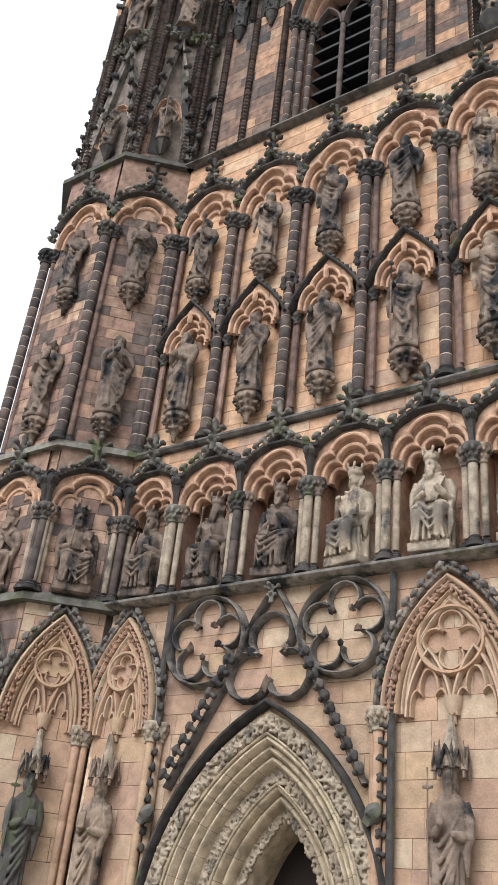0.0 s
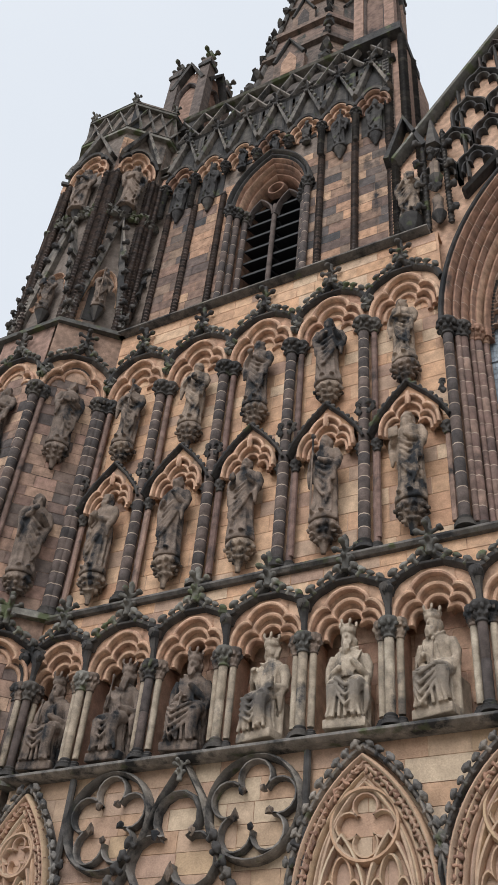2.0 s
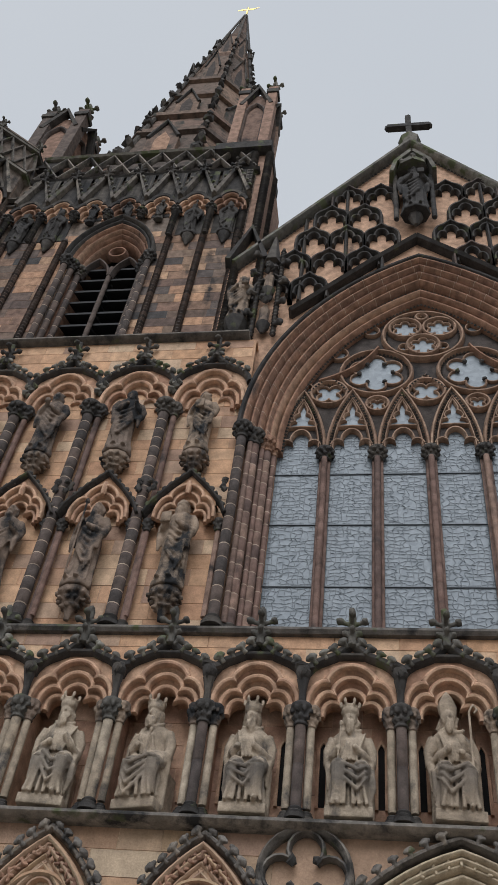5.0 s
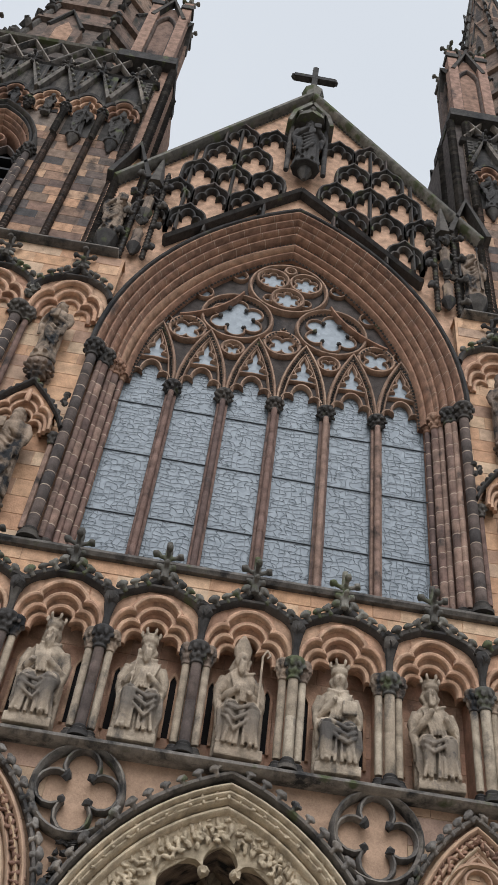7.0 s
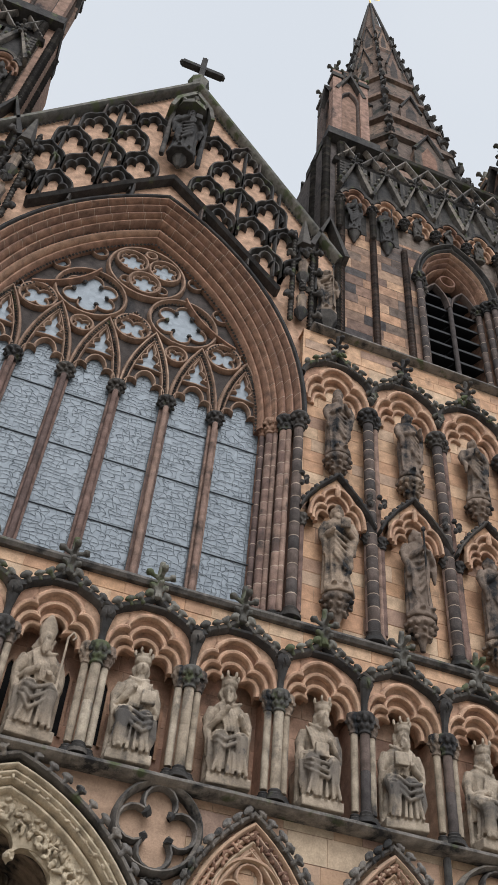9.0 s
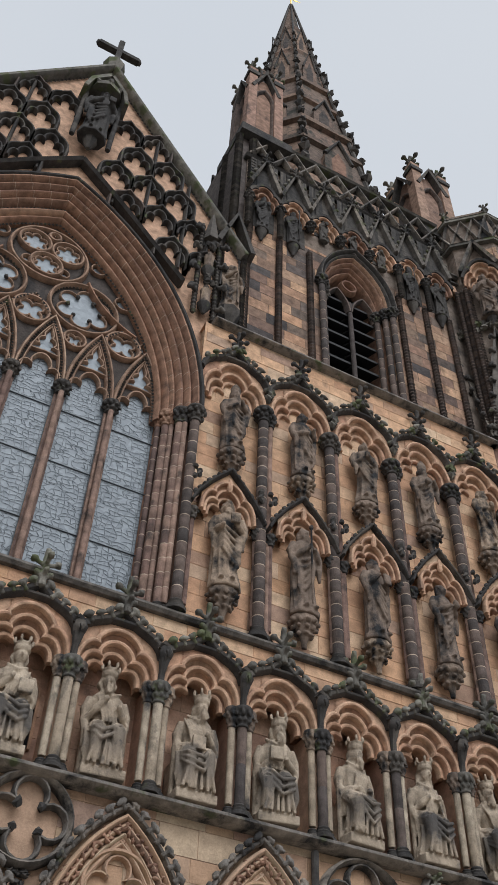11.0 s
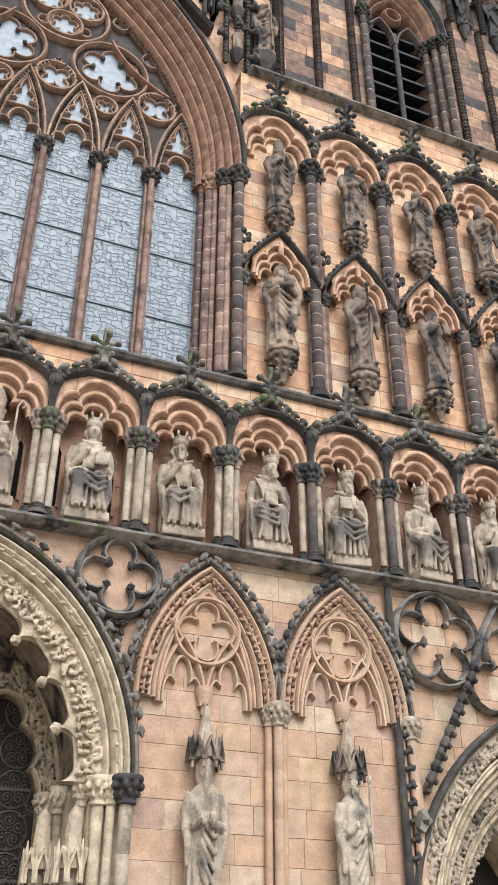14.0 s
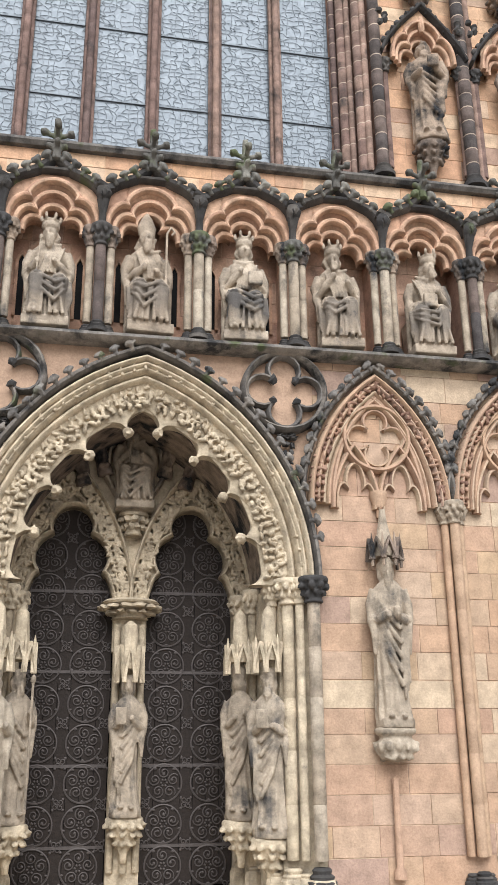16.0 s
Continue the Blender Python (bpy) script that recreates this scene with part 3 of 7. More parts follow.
def cusped_rolls(hw0, hw1, z0, top0, top1, y0, y1, n, r, back=0.4):
    """A set of concentric cusped rolls with hollows between; also gives the outermost curve."""
    mb, last = Mesh(), None
    for i in range(n):
        f = i / (n - 1)
        y = y0 + (y1 - y0) * f
        c = cusped(hw0 + (hw1 - hw0) * f, z0, top0 + (top1 - top0) * f - z0, 1 - 0.5 * f)
        mb.sweep(c, [(-r, 0.06), (-r, 0.0), (-r * 0.65, -r * 0.75), (0, -r), (r * 0.65, -r * 0.75), (r, 0.0), (r, 0.06)], y)
        if last:
            k = len(c)
            mb.add([(x, last[1] + 0.05, z) for x, z in last[0]] + [(x, y + 0.06, z) for x, z in c], [(j, j + 1, k + j + 1, k + j) for j in range(k - 1)])
        else:
            k = len(c)
            mb.add([(x, y + 0.02, z) for x, z in c] + [(x, back, z) for x, z in c], [(j, j + 1, k + j + 1, k + j) for j in range(k - 1)])
        last = (c, y)
    return mb, last[0]


def gable_hood(hw, z0, z1):
    """A hood line that rises round the arch and sharpens to a low gable."""
    half = [(-1, 0), (-0.95, 0.18), (-0.84, 0.34), (-0.69, 0.46), (-0.51, 0.55), (-0.34, 0.64), (-0.17, 0.82), (0, 1)]
    left = [(x * hw, z0 + z * (z1 - z0)) for x, z in half]
    return left + [(-x, z) for x, z in reversed(left[:-1])]


def carved_band(path, y, step, size, seed=0):
    """A continuous run of undercut foliage along a curve."""
    mb = Mesh()
    r = random.Random(seed)
    for i, (x, z, a) in enumerate(along(path, step, step / 2)):
        for q in (-1, 0, 1):
            o = q * size * 0.62
            long = r.random() < 0.5
            mb.lump((x - math.sin(a) * o + r.uniform(-0.25, 0.25) * size, y - size * r.uniform(0.15, 0.4), z + math.cos(a) * o + r.uniform(-0.25, 0.25) * size), (size * (0.46 if long else 0.27), size * 0.42, size * (0.27 if long else 0.46)), 0.5, r.randint(0, 200), True)
    return mb


HOOD = [(-0.025, 0.1), (-0.025, -0.03), (0.0, -0.08), (0.025, -0.09), (0.045, -0.06), (0.035, 0.1)]


# ---- kings' gallery ----
def gallery_arch(group, hw0, hw1, zs, top0, top1, hood_z, hood_top, ztop, wall, fin, yy=0.0, n_cro=0.16, half=0.6075):
    """One bay of an arcade: moulded trefoil arch, gabled hood with crockets and a fleuron."""
    t = thing("arcade_arch", "salmon sandstone trefoil arch under a dark crocketed hood", "arch", group)
    mb, c = cusped_rolls(hw0, hw1, zs, top0, top1, yy + 0.18, yy + 0.0, 3, (hw1 - hw0) / 2 * 0.4)
    part("arch_moulding", mb, SALMON, t, "salmon rolled arch mouldings")
    hood = gable_hood(half - 0.015, hood_z, hood_top)
    part("gable_panel", between(Mesh(), [(-half, zs)] + c + [(half, zs)], lambda x: max(hood_z, ends(x, hood)) - 0.01, yy + 0.04, yy + 0.35), SALMON, t, "red stone under the hood", weld=True)
    mb = Mesh()
    edge = [(-half, hood_z)] + [(x, z - 0.03) for x, z in hood[1:-1]] + [(half, hood_z)]
    spandrel(mb, edge, ztop, yy + 0.03, yy + 0.35)
    part("spandrel", mb, wall, t, "sandstone wall over the arch", weld=True)
    part("hood_mould", Mesh().sweep(hood, [(a * 1.5, b) for a, b in HOOD], yy), DARK, t, "dark sooted hood mould")
    k = len(hood) // 2
    dome = hood[3:6] + [(-half * 0.16, hood_z + (hood_top - hood_z) * 0.66), (half * 0.16, hood_z + (hood_top - hood_z) * 0.66)] + hood[-6:-3]
    part("hood_mould", Mesh().sweep(dome, [(a, b * 0.8) for a, b in HOOD], yy), DARK, t)
    crockets(t, [(x, z + 0.03) for x, z in hood[1:k + 1]], yy - 0.06, n_cro, 0.12, CROCKET_MOSS, 0.14)
    crockets(t, [(x, z + 0.03) for x, z in reversed(hood[k:-1])], yy - 0.06, n_cro, 0.12, CROCKET_MOSS, 0.14)
    for o in [o for o in t.children if o.name.startswith("crocket") and o.matrix_basis.translation.x > 0.001]:
        o.matrix_basis = o.matrix_basis @ pose(0, 0, 0, 0, 180, 0)
    f = new("finial", fin)
    f.parent = t
    f.matrix_basis = pose(0, yy - 0.07, hood_top - 0.02) @ Matrix.Diagonal((1.15, 1.15, 1.15, 1))
    return t


KG = "arches of the kings' gallery"
arch = gallery_arch(KG, 0.37, 0.55, 7.94, 8.34, 8.6, 8.36, 8.9, SILL - 0.05, WARM, FINIAL_MOSS)
arch.matrix_basis = pose(-8 * BAY, 0, 0)
for i in range(-7, 9):
    copy_thing(arch, pose(i * BAY, 0, 0))
ashlar(wk, -10.1, 10.1, 8.86, SILL - 0.07, 0.03, WARM, None, 0.2, seed=8)
for s in (-1, 1):
    ashlar(wk, min(s * 3.2, s * 10.1), max(s * 3.2, s * 10.1), 15.44, MID - 0.07, 0.03, WARM, None, 0.26, seed=12 + s)


def gallery_column(group, dark):
    t = thing("gallery_column", "dark middle shaft between pale shafts with carved foliage capitals" if dark else "pale weathered clustered shaft with a carved foliage capital", "column", group)
    m1, m2 = (SHAFT, STATUE) if dark else (STATUE, STATUE)
    for x, y, r, m in ((0, -0.04, 0.066, m1), (-0.125, 0.02, 0.05, m2), (0.125, 0.02, 0.05, m2)):
        part("shaft", drums(Mesh(), x, y, KING + 0.2, 7.7, r, 0.52), m, t)
        part("capital", capital(Mesh(), x, y, 7.68, 7.97, r * 1.12, int(x * 20) + 3), DARK if dark and x == 0 else MOSSY if x == 0 else STATUE_DARK, t, "carved leaf capital")
        part("base", shaft_base(Mesh(), x, y, KING + 0.05, r), DARK, t)
    part("pier", Mesh().box(-0.1, 0.1, 0.06, 0.56, KING + 0.05, 8.0), GALLERY, t, "pier joining the shafts to the wall")
    mb = Mesh().lump((0.0, -0.1, 8.4), (0.095, 0.1, 0.13), 0.2, 4, True)
    mb.lump((0.0, -0.19, 8.37), (0.035, 0.04, 0.06), 0.3, 6).lump((0, -0.07, 8.5), (0.115, 0.1, 0.07), 0.5, 2, True)
    mb.tube([(0, -0.03, 7.95), (0, -0.05, 8.15), (0, -0.09, 8.32)], [0.05, 0.045, 0.08], 8)
    part("label_stop", mb, DARK, t, "dark carved boss between the hoods")
    return t


gc = [gallery_column("columns of the kings' gallery", True), gallery_column("columns of the kings' gallery", False)]
for k in (0, 1):
    gc[k].matrix_basis = pose((-8.5 + k) * BAY, 0, 0)
for i in range(2, 18):
    copy_thing(gc[(i * 7 // 3) % 2], pose((-8.5 + i) * BAY, 0, 0))

# ---- upper statue tiers ----
COLS = [4.545, 5.935, 7.325, 8.715, 10.1]
BAYS = [3.85, 5.24, 6.63, 8.02, 9.41]
UG = "arches of the upper statue tier"
up = gallery_arch(UG, 0.41, 0.62, 14.08, 14.66, 15.0, 14.6, 15.4, MID - 0.05, WARM, FINIAL_DARK, 0.0, 0.18, 0.695)
up.matrix_basis = pose(-BAYS[0], 0, 0)
for x in [-b for b in BAYS[1:]] + BAYS:
    copy_thing(up, pose(x, 0, 0))


def tier_column():
    t = thing("tier_column", "tall dark banded sandstone shaft with a lighter companion shaft", "column", "columns of the upper statue tiers")
    part("shaft", drums(Mesh(), -0.07, 0.03, SILL + 0.2, 13.82, 0.095, 0.24), SHAFT, t, "dark banded shaft")
    part("joints", joints(Mesh(), -0.07, 0.03, SILL + 0.2, 13.82, 0.095, 0.24), JOINT, t, "pale mortar joints")
    part("shaft", drums(Mesh(), 0.1, 0.1, SILL + 0.2, 13.82, 0.055, 0.24), RUST, t, "red companion shaft")
    part("capital", capital(capital(Mesh(), -0.07, 0.03, 13.8, 14.12, 0.1, 2), 0.1, 0.1, 13.8, 14.12, 0.066, 8), DARK, t, "dark leaf capital")
    part("base", shaft_base(shaft_base(Mesh(), -0.07, 0.03, SILL + 0.06, 0.085), 0.1, 0.1, SILL + 0.06, 0.065), DARK, t)
    mb = Mesh()
    for i in range(9):
        mb.lump((random.uniform(-0.08, 0.1), -0.02 + random.uniform(-0.05, 0.03), 14.55 + random.uniform(-0.16, 0.14)), (0.07, 0.07, 0.07), 0.5, i)
    part("label_stop", mb, MOSSY, t, "mossy carved foliage boss")
    return t


tc = tier_column()
tc.matrix_basis = pose(-COLS[0], 0, 0)
for x in [-c for c in COLS[1:]] + COLS:
    copy_thing(tc, pose(x, 0, 0))


def tier_canopy():
    """The small gabled canopy over a statue of the lower tier."""
    t = thing("statue_canopy", "gabled sandstone canopy with cusped arch and dark crockets", "canopy", "canopies of the lower statue tier")
    mb, c = cusped_rolls(0.33, 0.47, 11.2, 11.66, 11.92, 0.06, -0.06, 3, 0.03, 0.24)
    part("arch_moulding", mb, SALMON, t)
    gl_ = [(-0.64, 11.28), (-0.55, 11.5), (-0.3, 11.86), (0, 12.2), (0.3, 11.86), (0.55, 11.5), (0.64, 11.28)]
    part("hood_mould", Mesh().sweep(gl_, [(a * 0.8, b) for a, b in HOOD], -0.04), DARK, t)
    mb = Mesh()
    between(mb, c, lambda x: ends(x, gl_) - 0.02, -0.01, 0.24)
    part("gable_panel", mb, WARM, t, weld=True)
    part("pendant", Mesh().lathe([(0.03, 11.72), (0.05, 11.78), (0.045, 11.95), (0.03, 12.0)], 0, -0.06, 8), SALMON, t)
    crockets(t, gl_[:4], -0.06, 0.13, 0.075, CROCKET_DARK, 0.2)
    crockets(t, list(reversed(gl_[3:])), -0.06, 0.13, 0.075, CROCKET_DARK, 0.2)
    for o in [o for o in t.children if o.name.startswith("crocket") and o.matrix_basis.translation.x > 0.001]:
        o.matrix_basis = o.matrix_basis @ pose(0, 0, 0, 0, 180, 0)
    for s in (-1, 1):
        part("side_shaft", drums(Mesh(), s * 0.56, 0.08, 9.4, 11.05, 0.045, 0.3, 8), RUST, t)
        part("capital", capital(Mesh(), s * 0.56, 0.06, 11.02, 11.24, 0.05, 2, 6), DARK, t, "dark leaf capital")
        mb = Mesh()
        for k in range(4):
            mb.lump((s * 0.6 + random.uniform(-0.05, 0.05), -0.08, 11.8 + 0.07 * k), (0.055, 0.05, 0.06), 0.5, k)
        part("label_stop", mb, DARK, t)
    return t


cn = tier_canopy()
cn.matrix_basis = pose(-BAYS[0], 0, 0)
for x in [-b for b in BAYS[1:]] + BAYS:
    copy_thing(cn, pose(x, 0, 0))


# ---- great west window ----
WY = 0.55
OUT = pointed(3.12, 13.3, 18.55, 0, 18)
INN = pointed(2.62, 13.2, 17.75, 0, 18)
mb = Mesh()
for s in (-1, 1):
    mb.box(min(s * 2.6, s * 3.25), max(s * 2.6, s * 3.25), 0.6, 1.5, SILL - 0.1, 13.3)
gab = [(-3.55, 19.9), (0, 24.75), (3.55, 19.9)]
mb2 = Mesh()
for (xa, za), (xb, zb) in zip(OUT, OUT[1:]):
    ta, tb = 24.75 - abs(xa) * 1.437, 24.75 - abs(xb) * 1.437
    mb2.add([(xa, 0.32, za), (xb, 0.32, zb), (xb, 1.2, zb), (xa, 1.2, za), (xa, 0.32, ta), (xb, 0.32, tb), (xb, 1.2, tb), (xa, 1.2, ta)],
            [(0, 3, 2, 1), (4, 5, 6, 7), (0, 1, 5, 4), (2, 3, 7, 6)])
for s in (-1, 1):
    x0, x1 = s * 3.12, s * 4.1
    mb2.add([(x0, 0.32, 13.3), (x1, 0.32, 13.3), (x1, 1.2, 13.3), (x0, 1.2, 13.3), (x0, 0.32, 20.5), (x1, 0.32, 19.1), (x1, 1.2, 19.1), (x0, 1.2, 20.5)],
            [(0, 3, 2, 1), (4, 5, 6, 7), (0, 1, 5, 4), (2, 3, 7, 6), (0, 4, 7, 3), (1, 2, 6, 5)])
tagged(part("wall_gable", mb2, BROWN_GABLE, weld=True), "peach sandstone gable wall behind blind tracery", "wall", kind="structure")
tagged(part("wall_window_jamb", mb, BROWN), "brown sandstone window jamb", "wall", kind="structure")

win = thing("window_west", "great west window with six leaded lights and brown stone tracery", "window", kind="structure")
SP = 0.882
MX = [(i - 2.5) * SP for i in range(6)]
# arch orders
part("arch_order", Mesh().sweep(OUT, rolls(-0.42, 0.06, 0.34, -0.02, 4, 0.75)), BROWN, win, "deep brown rolled arch mouldings")
part("arch_joints", voussoirs(OUT, rolls(-0.42, 0.06, 0.34, -0.02, 4, 0.75), 0, 0.4), JOINT, win, "pale joints of the arch stones")
part("arch_order", Mesh().sweep(INN, rolls(-0.12, 0.16, 0.5, 0.36, 2, 0.8)), BROWN, win)
part("hood_mould", Mesh().sweep(pointed(3.2, 13.3, 18.66, 0, 18), [(a * 1.3, b) for a, b in HOOD], -0.02), DARK, win, "sooted outer hood mould")


def nailheads(path, y, step, size):
    mb = Mesh()
    for x, z, a in along(path, step, step / 2):
        k = size
        c, s_ = math.cos(a), math.sin(a)
        mb.add([(x + c * k, y, z + s_ * k), (x - s_ * k, y, z + c * k), (x - c * k, y, z - s_ * k), (x + s_ * k, y, z - c * k), (x, y - k * 0.9, z)],
               [(0, 1, 4), (1, 2, 4), (2, 3, 4), (3, 0, 4), (0, 3, 2, 1)])
    return mb


# dark beads, coloured for the shade of small holes along the ribs
part("nailhead_band", nailheads(pointed(2.5, 13.2, 17.6, 0, 18), 0.44, 0.085, 0.036), DARK, win, "nailhead ornament round the tracery")
part("nailhead_band", nailheads(pointed(2.74, 13.2, 17.95, 0, 18), 0.3, 0.085, 0.034), DARK, win)
# jamb shafts
for s in (-1, 1):
    for x, y, r, m in ((3.14, 0.0, 0.085, SHAFT), (3.0, 0.1, 0.05, RUST), (2.93, 0.17, 0.075, RUST), (2.82, 0.27, 0.045, RUST), (2.74, 0.34, 0.07, RUST), (2.64, 0.44, 0.05, RUST)):
        part("jamb_shaft", drums(Mesh(), s * x, y, SILL + 0.2, 13.1, r, 0.27), m, win)
        part("joints", joints(Mesh(), s * x, y, SILL + 0.2, 13.1, r, 0.27), JOINT, win)
        part("capital", capital(Mesh(), s * x, y, 13.08, 13.42, r * 1.1, int(x * 10)), DARK if x > 2.9 else BROWN, win)
        part("base", shaft_base(Mesh(), s * x, y, SILL + 0.05, r), DARK, win)
    part("jamb", Mesh().add([(s * 3.2, 0.16, SILL), (s * 2.6, 0.56, SILL), (s * 2.6, 0.9, SILL), (s * 3.3, 0.9, SILL), (s * 3.2, 0.16, 13.3), (s * 2.6, 0.56, 13.3), (s * 2.6, 0.9, 13.3), (s * 3.3, 0.9, 13.3)],
                            [(0, 1, 5, 4), (1, 2, 6, 5), (2, 3, 7, 6), (3, 0, 4, 7), (4, 5, 6, 7), (0, 3, 2, 1)]), BROWN, win)
part("sill", Mesh().sweep([(-3.2, SILL + 0.02), (3.2, SILL + 0.02)], [(0, 0.9), (0, 0.0), (0.06, 0.02), (0.2, 0.55), (0.2, 0.9)]), BROWN, win)
# mullions
for i in range(5):
    x = (i - 2) * SP
    mb = drums(Mesh(), x, WY - 0.16, SILL + 0.25, 13.0, 0.05, 0.3)
    drums(mb, x - 0.055, WY - 0.06, SILL + 0.25, 13.0, 0.04, 0.3, 8)
    drums(mb, x + 0.055, WY - 0.06, SILL + 0.25, 13.0, 0.04, 0.3, 8)
    mul = part("mullion", mb, RUST, win, "clustered brown stone mullion")
    part("capital", capital(Mesh(), x, WY - 0.1, 12.98, 13.24, 0.085, i), DARK, mul)
    part("base", shaft_base(Mesh(), x, WY - 0.12, SILL + 0.1, 0.085), DARK, mul)
TB = bar(0.04, 0.15)
TBS = bar(0.024, 0.09)


def tracery(name, pts, prof, y, mat_, closed=False):
    return part(name, Mesh().sweep(pts, prof, y, closed), mat_, win)


def glaze(pts):
    """A pane in a pierced eye of the tracery."""
    c = (sum(p[0] for p in pts) / len(pts), sum(p[1] for p in pts) / len(pts))
    v = [(c[0], WY - 0.006, c[1])] + [(x, WY - 0.006, z) for x, z in pts]
    part("pane", Mesh().add(v, [(0, i + 1, (i + 1) % len(pts) + 1) for i in range(len(pts))]), GLASS, win, "leaded glass in a tracery eye")


def light_head(x):
    return [(x + u, z) for u, z in cusped(SP / 2 - 0.07, 13.2, 0.6)]


def tall_eye(x, k=1.0):
    """An upright fir-shaped eye with three pairs of cusps."""
    half = [(0, 0), (-0.24, -0.02), (-0.27, 0.06), (-0.2, 0.14), (-0.13, 0.16), (-0.17, 0.24), (-0.13, 0.33), (-0.07, 0.37), (-0.085, 0.46), (-0.05, 0.56), (0, 0.68)]
    pts_ = half + [(-u, w) for u, w in reversed(half[1:-1])]
    return [(x + u * k, 13.92 + 0.3 + (w - 0.3) * k) for u, w in pts_]


for i in range(6):
    x = MX[i]
    tracery("light_arch", pointed(SP / 2 - 0.02, 13.2, 14.85, x), TB, WY, RIB)
    tracery("light_arch", pointed(SP / 2 - 0.115, 13.2, 14.66, x), bar(0.022, 0.1), WY, RIB)
    part("nailhead_band", nailheads(pointed(SP / 2 - 0.068, 13.2, 14.76, x), WY - 0.1, 0.075, 0.032), DARK, win)
    tracery("light_head", light_head(x), bar(0.03, 0.11), WY, RIB)
    tracery("trefoil", tall_eye(x), bar(0.028, 0.08), WY, RIB, True)
    glaze(tall_eye(x, 0.98))
# intersecting ribs that carry the circles
for x, hw, za in ((-SP * 2, SP - 0.02, 15.3), (0, SP - 0.02, 15.3), (SP * 2, SP - 0.02, 15.3)):
    tracery("tracery_rib", pointed(hw, 13.2, za, x, 12), bar(0.04, 0.1), WY, RIB)
    part("nailhead_band", nailheads(pointed(hw, 13.2, za, x, 12), WY - 0.1, 0.08, 0.03), DARK, win)
for cx, cz, r, n, m in ((-0.9, 15.45, 0.66, 6, DARK), (0.9, 15.45, 0.66, 6, DARK), (-1.76, 14.86, 0.33, 4, BROWN), (0, 14.86, 0.33, 4, BROWN), (1.76, 14.86, 0.33, 4, BROWN),
                        (-0.88, 14.5, 0.2, 4, BROWN), (0.88, 14.5, 0.2, 4, BROWN), (-0.33, 16.84, 0.31, 6, BROWN), (0.33, 16.84, 0.31, 6, BROWN), (0, 16.27, 0.31, 6, DARK), (0, 17.2, 0.11, 4, BROWN)):
    tracery("tracery_circle", circle(cx, cz, r, 28), bar(0.04, 0.11), WY, RIB, True)
    out = foil(cx, cz, r * (0.8 if r > 0.5 else 0.82), n, 90 if n != 4 else 45, point=1.0)
    tracery("tracery_foil", out, bar(0.022, 0.06), WY, RIB, True)
    glaze(out)
    part("nailhead_band", nailheads(circle(cx, cz, r * 0.91, 28) + [(cx + r * 0.91, cz)], WY - 0.03, 0.075, 0.03 if r > 0.25 else 0.02), DARK, win)
    if r > 0.5:
        for i in range(n):
            a = radians(90 + 180 / n + 360 / n * i)
            part("cusp_knob", Mesh().lump((cx + r * 0.47 * math.cos(a), WY - 0.05, cz + r * 0.47 * math.sin(a)), (0.05, 0.045, 0.05), 0.3, i), DARK, win)
tracery("tracery_circle", circle(0, 16.58, 0.76, 32), bar(0.045, 0.13), WY, RIB, True)
part("nailhead_band", nailheads(circle(0, 16.58, 0.7, 32) + [(0.7, 16.58)], WY - 0.05, 0.08, 0.032), DARK, win)
for s in (-1, 1):
    tracery("tracery_rib", arc(s * 2.62, 17.0, 1.95, 205 if s > 0 else -25, 250 if s > 0 else -70, 10), TB, WY, BROWN)
    for cx, cz, r in ((1.6, 16.05, 0.17), (0.98, 16.78, 0.15), (2.2, 15.0, 0.14), (0.36, 16.2, 0.11)):
        tracery("tracery_circle", circle(s * cx, cz, r, 16), TBS, WY, RIB, True)
        glaze(foil(s * cx, cz, r * 0.7, 4, 45))
web = pointed(2.62, 13.2, 17.75, 0, 24)
